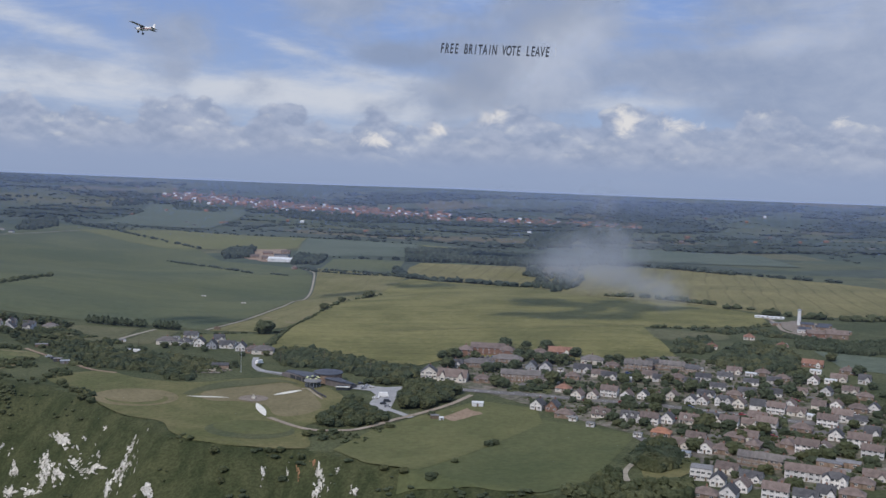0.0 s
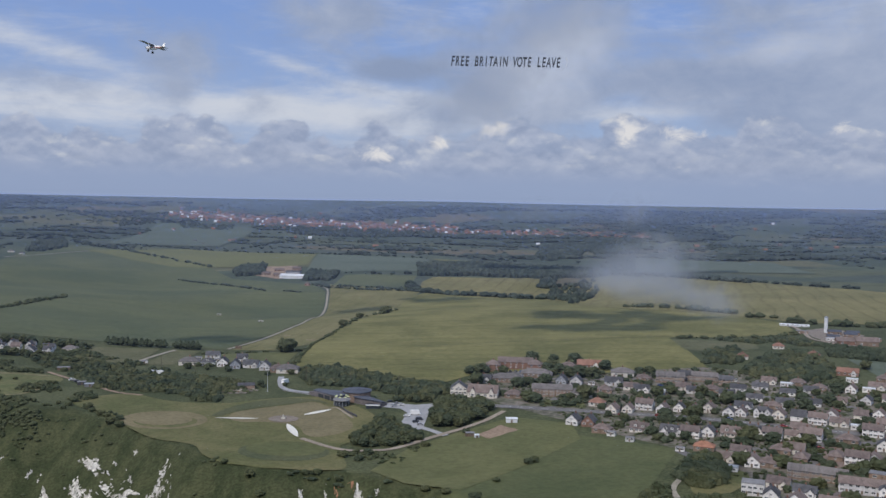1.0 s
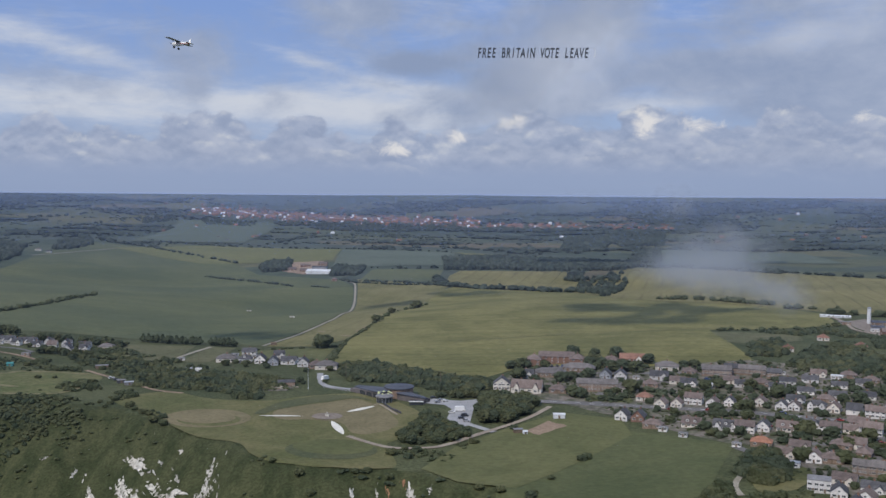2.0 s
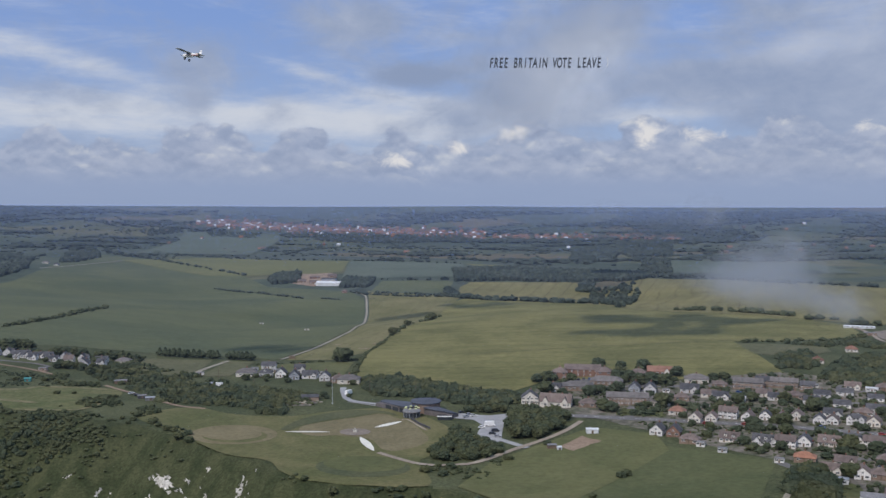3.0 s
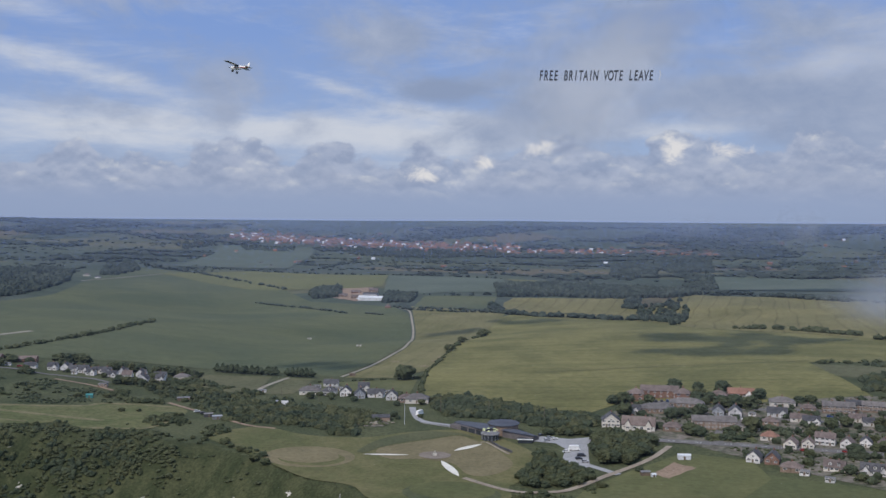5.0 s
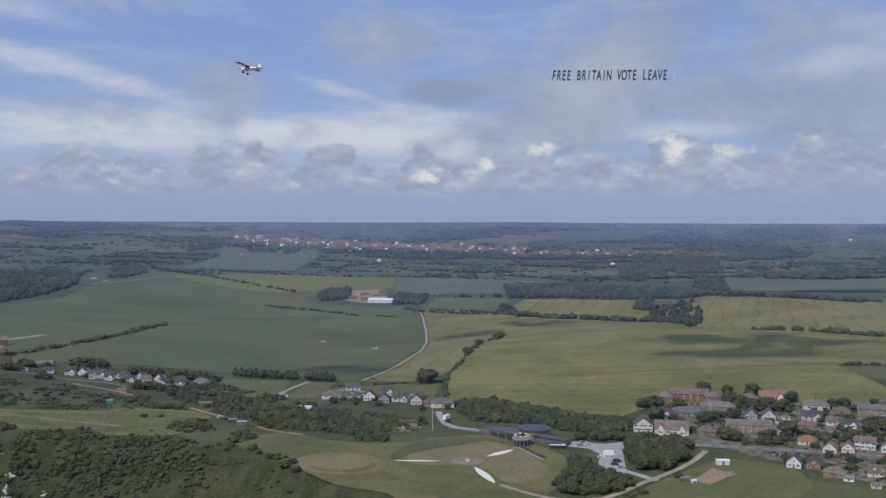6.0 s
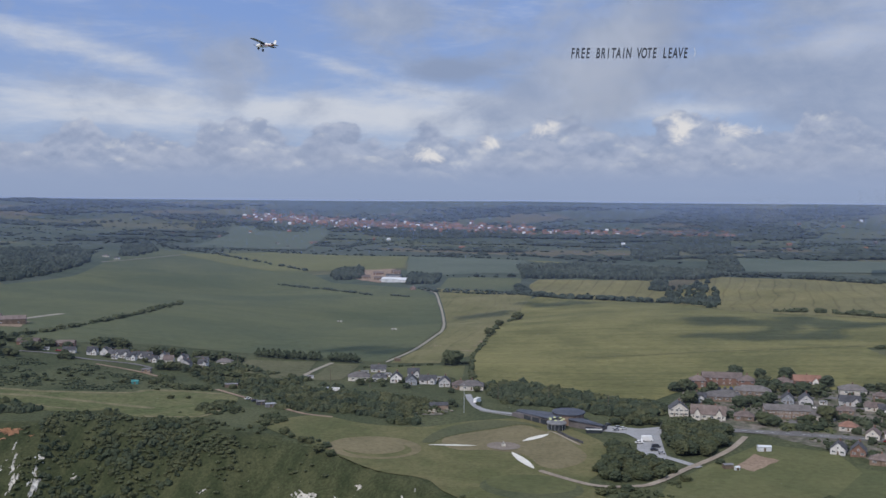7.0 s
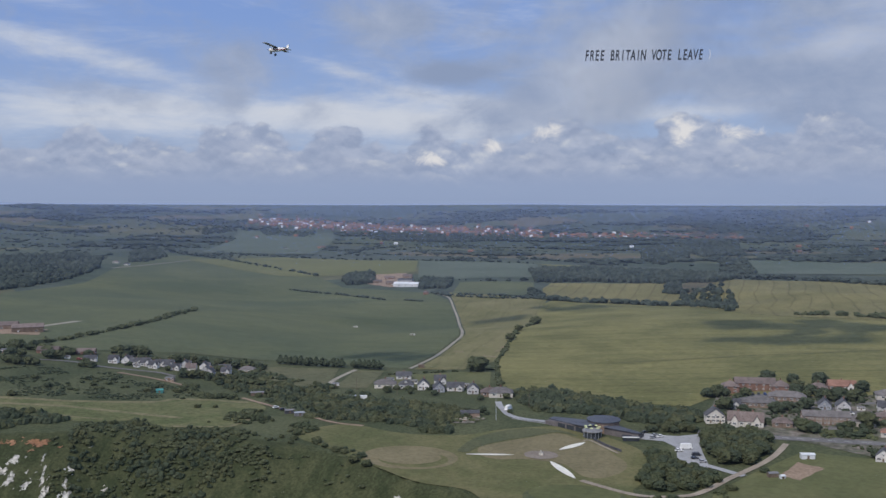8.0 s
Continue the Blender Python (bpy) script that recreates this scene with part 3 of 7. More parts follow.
field([(-1250, 4090), (-820, 4030), (-640, 2640), (-946, 2600)], "wheat_pale", "far grey green field", 2.0, 50)
field([(430, 2580), (800, 2380), (760, 2000), (348, 2150)], "wheat_pale", "far grey green field behind the yellow one", 1.2, 30)
field([(-336, 868), (-274, 872), (-267, 783), (-273, 766), (-315, 784)], "fallow", "small rough brownish field", 0.3)
field([(-258, 864), (-234, 860), (-237, 780), (-262, 779)], "fallow", "small pale paddock", 0.3)
field([(-227, 838), (-146, 862), (-146, 775), (-215, 775)], "meadow", "bright green paddock with a lone tree", 0.3)
field([(-485, 688), (-446, 690), (-431, 688), (-395, 694), (-367, 702), (-360, 714), (-341, 718), (-309, 715), (-293, 697), (-292, 664), (-300, 636), (-334, 630), (-345, 635), (-357, 644), (-375, 637), (-397, 636), (-420, 650), (-437, 656), (-480, 652)], "lawn_worn", "mown yellowish grass strip on the cliff top", 0.25, 5, smooth=True)
field([(-53, 494), (-35, 542), (-10, 573), (29, 613), (64, 594), (64, 557), (22, 498), (-7, 460), (-35, 472)], "meadow", "light green meadow on the cliff top", 0.4, 6)
field([(54, 575), (106, 533), (112, 523), (98, 491), (76, 440), (49, 420), (-17, 446), (-16, 464), (12, 503), (50, 560)], "meadow_dark", "darker green meadow beside the houses", 0.25, 6)


def patchwork():
    """The far farmland: fields of many greens between distant hedges, one tint to each field."""
    m = bpy.data.materials.new("far_fields")
    m.use_nodes = True
    n = Nodes(m.node_tree)
    place = n.tree.nodes.new("ShaderNodeTexCoord").outputs["Object"]
    split = n.tree.nodes.new("ShaderNodeSeparateXYZ")
    n.tree.links.new(place, split.inputs[0])
    cell = n.tree.nodes.new("ShaderNodeTexVoronoi")
    skew = n.vec(n.math("ADD", n.math("DIVIDE", split.outputs[0], 330.0), n.math("MULTIPLY", split.outputs[1], 0.0006)), n.math("DIVIDE", split.outputs[1], 240.0), 0.5)
    n.put(cell.inputs["Vector"], skew)
    cell.inputs["Scale"].default_value = 1.0
    chance = n.tree.nodes.new("ShaderNodeSeparateColor")
    n.tree.links.new(cell.outputs["Color"], chance.inputs[0])
    ramp = n.tree.nodes.new("ShaderNodeValToRGB")
    ramp.color_ramp.interpolation = "CONSTANT"
    tints = ((0.0, (0.068, 0.086, 0.062)), (0.3, (0.085, 0.102, 0.069)), (0.52, (0.098, 0.108, 0.066)), (0.68, (0.076, 0.092, 0.072)), (0.84, (0.122, 0.122, 0.072)), (0.96, (0.13, 0.116, 0.076)))
    for i, (at, colour) in enumerate(tints):
        stop = ramp.color_ramp.elements[i] if i < 2 else ramp.color_ramp.elements.new(at)
        stop.position, stop.color = at, (*colour, 1)
    n.tree.links.new(chance.outputs[0], ramp.inputs[0])
    grain = n.mix(0.5, ramp.outputs[0], n.mix(n.step(n.noise(place, 0.02, 6, 0.7), 0.3, 0.7), (0.55, 0.6, 0.6), (1.3, 1.25, 1.2)), "MULTIPLY")
    skin = n.add("ShaderNodeBsdfPrincipled", Base_Color=grain, Roughness=0.95)
    skin.inputs["Specular IOR Level"].default_value = 0.1
    end = n.tree.nodes.new("ShaderNodeOutputMaterial")
    n.tree.links.new(skin.outputs[0], end.inputs[0])
    return m


def cliff_turf():
    """Rough turf and scrub on the cliff, with chalk breaking through on the steep ground."""
    m = bpy.data.materials.new("cliff_turf")
    m.use_nodes = True
    n = Nodes(m.node_tree)
    place = n.tree.nodes.new("ShaderNodeTexCoord").outputs["Object"]
    stretch = n.tree.nodes.new("ShaderNodeMapping")
    n.put(stretch.inputs["Vector"], place)
    stretch.inputs["Scale"].default_value = (1.0, 0.45, 0.3)
    turf = n.mix(n.step(n.noise(stretch.outputs[0], 0.09, 6, 0.65, 0.5), 0.35, 0.65), (0.036, 0.046, 0.021), (0.068, 0.075, 0.036))
    turf = n.mix(0.5, turf, n.mix(n.step(n.noise(place, 0.7, 4), 0.3, 0.7), (0.5, 0.5, 0.5), (1.5, 1.45, 1.4)), "MULTIPLY")
    bare = n.noise(stretch.outputs[0], 0.16, 7, 0.7, 0.9)
    turf = n.mix(n.step(bare, 0.70, 0.735), turf, (0.50, 0.47, 0.39))
    relief = n.tree.nodes.new("ShaderNodeBump")
    relief.inputs["Strength"].default_value, relief.inputs["Distance"].default_value = 0.7, 1.0
    n.tree.links.new(n.noise(place, 0.5, 5), relief.inputs["Height"])
    skin = n.add("ShaderNodeBsdfPrincipled", Base_Color=turf, Roughness=0.95, Normal=relief.outputs[0])
    skin.inputs["Specular IOR Level"].default_value = 0.1
    end = n.tree.nodes.new("ShaderNodeOutputMaterial")
    n.tree.links.new(skin.outputs[0], end.inputs[0])
    return m


ground.data.materials.append(patchwork())
ground.data.materials.append(cliff_turf())
corner = (my[:-1, :-1] + my[1:, 1:]).ravel() / 2
across = (mx[:-1, :-1] + mx[1:, 1:]).ravel() / 2
kinds = np.where(corner > 1350, 1, np.where(corner < np.interp(across, EDGE_X, EDGE_Y) + 3, 2, 0)).astype(np.int32)
ground.data.polygons.foreach_set("material_index", kinds)


MID = Vector((-113, 598))
def road(name, points, width, material, label, lift=0.35):
    return tagged(ribbon(name, points, width, M[material], lift), label, "road", kind="structure")


memorial_lawn = drape("lawn", [(-258, 627), (-233, 658), (-200, 642), (-165, 640), (-134, 659), (-96, 665), (-64, 625), (-59, 598), (-68, 555), (-74, 539), (-66, 500), (-78, 492), (-117, 495), (-142, 510), (-155, 533), (-180, 543), (-206, 570), (-232, 597)], M["lawn"], 0.25, 4, True)
tagged(memorial_lawn, "mown grass of the memorial ground on the cliff top", "lawn", kind="structure")
road("farm_track", [(-257, 1775), (-231, 1725), (-222, 1681), (-214, 1609), (-201, 1482), (-189, 1308), (-181, 1137), (-185, 1068), (-198, 955), (-214, 875)], 3.4, "pale_track", "pale concrete farm track between fields")
road("cliff_path", [(-98, 556), (-73, 535), (-51, 536), (-39, 545), (-23, 565), (-3, 587), (11, 605), (24, 628)], 3.6, "dirt_path", "pale pinkish chalky cliff path", 0.45)
road("main_road", [(-20, 655), (17, 643), (49, 634), (86, 622), (138, 601), (173, 577), (215, 545), (280, 505)], 8.5, "asphalt", "grey tarmac main road through the village", 0.4)
road("entrance_drive", [(-140, 732), (-137, 712), (-130, 690), (-111, 679), (-93, 672), (-70, 655), (-58, 645)], 4.6, "gravel", "pale grey entrance drive", 0.4)
road("car_park_exit", [(-31, 590), (-23, 581), (-14, 570)], 4.5, "gravel", "pale grey drive out of the car park", 0.4)
road("cliff_track", [(-317, 728), (-300, 712), (-286, 699), (-263, 679), (-242, 661), (-222, 655)], 3.2, "earth", "orange brown earth track", 0.4)
road("cliff_track", [(-432, 794), (-396, 780), (-365, 760)], 3.2, "earth", "brown earth track by the houses", 0.4)
road("farm_lane", [(-269, 785), (-267, 820), (-259, 867)], 4, "pale_track", "pale field lane")
road("farm_lane", [(-620, 955), (-611, 1018), (-600, 1097)], 9, "pale_track", "pale lane to a barn")
road("farm_lane", [(-935, 1990), (-900, 2080), (-860, 2260)], 5, "pale_track", "pale far lane", 1.0)
road("row_road", [(-508, 821), (-480, 822), (-454, 812), (-429, 809), (-406, 807), (-389, 797)], 4, "asphalt", "grey road in front of the row of houses", 0.4)
for way, wide in (([(-480, 687), (-446, 688), (-431, 687), (-395, 692), (-367, 700), (-360, 711), (-341, 715), (-309, 712)], 5), ([(-334, 632), (-318, 634), (-300, 639), (-294, 660)], 3), ([(-480, 670), (-430, 673), (-395, 668), (-360, 660), (-335, 655)], 5), ([(-430, 656), (-410, 648), (-380, 642)], 3)):
    road("dry_grass", way, wide, "dry_edge", "worn strip of dry yellow grass", 0.33)
for way in ([(60, 700), (98, 692), (140, 678), (176, 664), (222, 640)], [(28, 728), (70, 720), (120, 712), (165, 700)], [(55, 634), (66, 680), (84, 725)], [(210, 700), (232, 655), (244, 600), (250, 540), (240, 480)], [(148, 520), (176, 514), (205, 520), (240, 528)], [(130, 440), (160, 470), (185, 512), (200, 548)], [(112, 523), (120, 500), (134, 486), (150, 484)]):
    road("village_street", way, 5.5, "asphalt", "narrow grey village street with kerbs", 0.3)
tagged(drape("car_park", [(-60, 640), (-52, 652), (-45, 648), (-34, 645), (-20, 650), (-25, 625), (-27, 601), (-28, 585), (-32, 581), (-39, 590), (-42, 601), (-39, 622), (-44, 634), (-53, 637)], M["gravel"], 0.38, 4), "pale grey gravelled car park", "car park", kind="structure")
tagged(drape("riding_arena", [(4, 570), (20, 593), (30, 581), (12, 563)], M["earth"], 0.5, 4, ragged=0.8), "pinkish brown sand riding arena", "arena", kind="structure")
gardens = drape("gardens", [(-8, 690), (12, 748), (99, 733), (188, 745), (250, 700), (268, 600), (270, 470), (220, 420), (140, 420), (118, 480), (150, 505), (110, 530), (64, 598), (30, 640)], M["garden"], 0.2, 6)
tagged(gardens, "village gardens with lawns, beds and paving", "gardens", kind="structure")


def ring(name, x, y, r, squash, material, label, lift, turn=0.0):
    c, s = math.cos(radians(turn)), math.sin(radians(turn))
    pts = [(x + r * math.cos(a) * c - r * squash * math.sin(a) * s, y + r * math.cos(a) * s + r * squash * math.sin(a) * c) for a in np.linspace(0, 2 * math.pi, 28)[:-1]]
    return tagged(drape(name, pts, M[material], lift, 3), label, "lawn", kind="structure")


def blade(angle, near, far, width, label, bend=0.0):
    """A white propeller blade of chippings laid in the turf."""
    a = radians(angle)
    along, side = Vector((math.cos(a), math.sin(a))), Vector((-math.sin(a), math.cos(a)))
    pts = []
    for sign in (1, -1):
        for k in (range(9) if sign > 0 else range(8, -1, -1)):
            t = k / 8
            pts.append(MID + along * (near + (far - near) * t) + side * (sign * width * (0.10 + math.sin(math.pi * t) ** 0.8) / 2 + bend * math.sin(math.pi * t)))
    return tagged(drape("propeller_blade", pts, M["white_chippings"], 0.55, 1.5), label, "path", kind="structure")


# ---- trees ----
def ball(level):
    bm = bmesh.new()
    bmesh.ops.create_icosphere(bm, subdivisions=level, radius=1.0)
    v, f = np.array([q.co[:] for q in bm.verts]), np.array([[q.index for q in p.verts] for p in bm.faces])
    bm.free()
    return v, f


BALLS = {level: ball(level) for level in (1, 2, 3)}
ICO_V, ICO_F = BALLS[1]


def crown_of(seed, level, clumps, tufts=0, shape="round"):
    """Arrays of a crown one metre high and about one wide: an uneven lobed canopy, clumps that stand out of it, and loose leaf tufts at its outline."""
    rng = np.random.default_rng(seed)
    v, f = BALLS[level]
    shift = Vector(rng.uniform(-50, 50, 3))
    lobes = np.array([noise.noise(Vector(p) * 1.7 + shift) for p in v])
    fine = np.array([noise.noise(Vector(p) * 4.3 + shift) for p in v])
    r = 1 + 0.50 * lobes + 0.34 * fine
    if shape == "cone":
        z = (v[:, 2] + 1) / 2
        body = np.stack([v[:, 0] * (1.1 - z) * 0.55 * r, v[:, 1] * (1.1 - z) * 0.55 * r, z], -1)
    else:
        body = v * r[:, None] * (0.5, 0.5, 0.46) + (0, 0, 0.46)
        body[:, 2] = np.maximum(body[:, 2], 0.03)
    verts, faces, base = [body], [f], len(body)
    for k in range(clumps):
        c = body[rng.integers(len(body))] * (0.92, 0.92, 1.0)
        q = ICO_V * rng.uniform(0.07, 0.19) * rng.uniform(0.7, 1.3, (12, 1)) * (1, 1, 0.8) + c
        verts.append(q)
        faces.append(ICO_F + base)
        base += 12
    for k in range(tufts):
        c = body[rng.integers(len(body))]
        verts.append(c + rng.normal(0, 0.055, (3, 3)))
        faces.append(np.array([[0, 1, 2]]) + base)
        base += 3
    return np.concatenate(verts), np.concatenate(faces)


CROWNS = {
    "near": [crown_of(s, 2, 7, 110) for s in range(10)],
    "middle": [crown_of(s + 20, 2, 2, 30) for s in range(8)],
    "far": [crown_of(s + 40, 1, 1, 4) for s in range(6)],
    "cone": [crown_of(s + 60, 3, 14, 50, "cone") for s in range(3)],
}


def planting(name, places, kind, material, tall, wide=1.0, label="", seed=0, sink=0.06):
    """One object of crowns that nobody could count, at plan places, of heights in metres between the two of tall."""
    rng = np.random.default_rng(seed)
    places = np.asarray(places, float).reshape(-1, 2)
    if not len(places):
        return None
    ground_z = land(places[:, 0], places[:, 1])
    verts, faces, base = [], [], 0
    for (x, y), z in zip(places, ground_z):
        v, f = CROWNS[kind][rng.integers(len(CROWNS[kind]))]
        h = rng.uniform(*tall)
        a = rng.uniform(0, 6.28)
        broad, deep = h * wide * rng.uniform(0.75, 1.4), h * wide * rng.uniform(0.75, 1.3)
        c, s = math.cos(a), math.sin(a)
        q = np.stack([v[:, 0] * c * broad - v[:, 1] * s * deep + x, v[:, 0] * s * broad + v[:, 1] * c * deep + y, v[:, 2] * h + z - sink * h], -1)
        verts.append(q)
        faces.append(f + base)
        base += len(v)
    ob = new(name, mesh_of(name, np.concatenate(verts), np.concatenate(faces), M[material]))
    return tagged(ob, label, "trees", kind="stuff")


def fill(points, gap, seed=0, jitter=0.45, keep=1.0):
    """Plan places spread unevenly over a polygon."""
    rng = np.random.default_rng(seed)
    p = np.array(points, float)
    x, y = np.meshgrid(np.arange(p[:, 0].min(), p[:, 0].max() + gap, gap), np.arange(p[:, 1].min(), p[:, 1].max() + gap, gap))
    x, y = (q.ravel() + rng.uniform(-jitter, jitter, q.size) * gap for q in (x, y))
    hit = inside(points, x, y) & (rng.random(x.size) < keep)
    return np.stack([x[hit], y[hit]], -1)


def along(points, gap, spread=0.5, seed=0, keep=1.0):
    """Plan places along a line."""
    rng = np.random.default_rng(seed)
    p = np.array([tuple(q) for q in resample(points, gap, False)])
    p = p[rng.random(len(p)) < keep]
    return p + rng.normal(0, spread, p.shape)


# woods and scrub round the memorial, the car park and the village
WOODS = [
    ([(-133, 761), (-98, 766), (-49, 722), (-5, 696), (-21, 674), (-53, 678), (-72, 698), (-115, 706)], 5.2, "near", "leaves_dark", (4, 7), "dense dark green wood behind the visitor building"),
    ([(-275, 695), (-268, 748), (-234, 731), (-210, 731), (-178, 716), (-159, 706), (-150, 698), (-160, 686), (-172, 672), (-167, 645), (-181, 645), (-204, 666), (-228, 668), (-259, 672)], 5.0, "near", "leaves", (2.8, 5.6), "dense green wood beside the memorial lawn"),
    ([(-370, 800), (-345, 850), (-249, 772), (-230, 750), (-262, 735), (-275, 700), (-290, 712), (-325, 745)], 5.6, "near", "leaves", (1.8, 4.6), "green scrub wood beside the track"),
    ([(-388, 622), (-355, 646), (-332, 626), (-289, 604), (-283, 592), (-288, 574), (-306, 558), (-331, 546), (-362, 546), (-376, 582)], 4.6, "near", "leaves_dark", (1.3, 4.0), "dense dark scrub on the cliff slope"),
    ([(-490, 648), (-450, 653), (-434, 657), (-402, 639), (-394, 629), (-416, 626), (-430, 606), (-490, 606)], 4.6, "near", "leaves_dark", (3, 5), "dark scrub at the cliff edge"),
    ([(212, 712), (225, 752), (240, 770), (267, 788), (280, 800), (284, 745), (262, 690), (232, 684)], 6.4, "near", "leaves_dark", (4.5, 9), "large dark wood behind the village"),
    ([(188, 760), (206, 806), (232, 822), (224, 768), (206, 750)], 6.2, "near", "leaves_dark", (3.5, 7.5), "dark trees at the foot of the crop field"),
    ([(236, 890), (256, 872), (300, 902), (318, 846), (300, 845), (292, 870), (262, 860), (238, 878)], 7.0, "near", "leaves_dark", (2.5, 5.5), "bushes round the rough field"),
    ([(298, 782), (317, 842), (332, 828), (352, 808), (420, 840), (500, 850), (420, 785), (345, 752), (329, 757)], 6.5, "middle", "leaves_dark", (4, 7), "dark wood behind the depot"),
    ([(104, 474), (113, 503), (127, 506), (124, 475), (112, 450), (102, 452)], 5.0, "near", "leaves_dark", (5, 9), "dark trees between meadow and houses"),
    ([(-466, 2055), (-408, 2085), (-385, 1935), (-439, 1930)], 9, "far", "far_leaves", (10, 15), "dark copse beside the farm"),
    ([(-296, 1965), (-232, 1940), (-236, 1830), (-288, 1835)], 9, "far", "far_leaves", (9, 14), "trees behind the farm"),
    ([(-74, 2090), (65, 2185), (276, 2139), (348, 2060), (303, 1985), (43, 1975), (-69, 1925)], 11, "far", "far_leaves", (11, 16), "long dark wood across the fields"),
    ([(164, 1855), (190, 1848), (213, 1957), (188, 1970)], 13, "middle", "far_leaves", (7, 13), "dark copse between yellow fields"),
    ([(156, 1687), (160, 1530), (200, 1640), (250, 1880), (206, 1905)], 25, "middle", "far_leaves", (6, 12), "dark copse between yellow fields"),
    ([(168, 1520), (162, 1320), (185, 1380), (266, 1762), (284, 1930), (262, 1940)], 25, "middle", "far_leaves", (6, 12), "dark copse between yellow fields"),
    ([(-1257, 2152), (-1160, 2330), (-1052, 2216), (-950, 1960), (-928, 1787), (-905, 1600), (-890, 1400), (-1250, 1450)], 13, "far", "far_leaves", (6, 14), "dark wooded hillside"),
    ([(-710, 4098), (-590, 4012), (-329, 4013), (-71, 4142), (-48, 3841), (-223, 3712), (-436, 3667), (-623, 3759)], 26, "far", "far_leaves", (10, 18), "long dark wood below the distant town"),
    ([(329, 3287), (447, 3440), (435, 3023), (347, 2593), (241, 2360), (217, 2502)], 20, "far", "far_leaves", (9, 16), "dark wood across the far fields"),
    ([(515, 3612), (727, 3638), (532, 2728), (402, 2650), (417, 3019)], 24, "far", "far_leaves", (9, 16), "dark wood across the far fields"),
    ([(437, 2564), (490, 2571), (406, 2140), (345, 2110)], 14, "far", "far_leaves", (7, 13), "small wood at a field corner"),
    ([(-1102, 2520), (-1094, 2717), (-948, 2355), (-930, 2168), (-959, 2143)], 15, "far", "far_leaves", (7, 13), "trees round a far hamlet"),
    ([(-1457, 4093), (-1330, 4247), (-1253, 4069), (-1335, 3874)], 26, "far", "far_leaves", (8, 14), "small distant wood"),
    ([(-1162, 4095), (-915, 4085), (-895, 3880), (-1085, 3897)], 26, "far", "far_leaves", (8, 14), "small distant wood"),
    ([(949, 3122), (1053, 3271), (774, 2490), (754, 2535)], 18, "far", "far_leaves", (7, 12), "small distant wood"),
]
for i, (points, gap, kind, material, tall, label) in enumerate(WOODS):
    places = fill(points, gap * 0.64, i, 0.6, 0.88)
    if "scrub" in label:
        places = np.array([q for q in places if noise.fractal(Vector((q[0] / 13, q[1] / 13, 6.6)), 0.9, 2.0, 3) > (0.02 if "slope" in label else -0.25)])
    if kind != "near":
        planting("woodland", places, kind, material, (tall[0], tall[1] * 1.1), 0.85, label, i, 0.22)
        continue
    # drifts of darker, fresher and more olive trees in one wood
    drifts = np.array([noise.noise(Vector((x / 14, y / 14, 3.3 + i))) for x, y in places]) + np.random.default_rng(i).normal(0, 0.22, len(places))
    for leaf, low, high in (("leaves_dark", -9, -0.02), (material, -0.02, 0.16), ("leaves_olive", 0.16, 9)):
        planting("woodland", places[(drifts >= low) & (drifts < high)], kind, leaf, (tall[0] * 0.8, tall[1] * 1.15), 1.0, label, i, 0.36)
planting("woodland", fill([(72, 428), (85, 455), (90, 450), (88, 432), (118, 428), (112, 405), (70, 400), (40, 400)], 4.6, 70, 0.5, 0.8), "near", "leaves", (2.5, 6), 1.1, "scrub and small trees below the village gardens", 70)
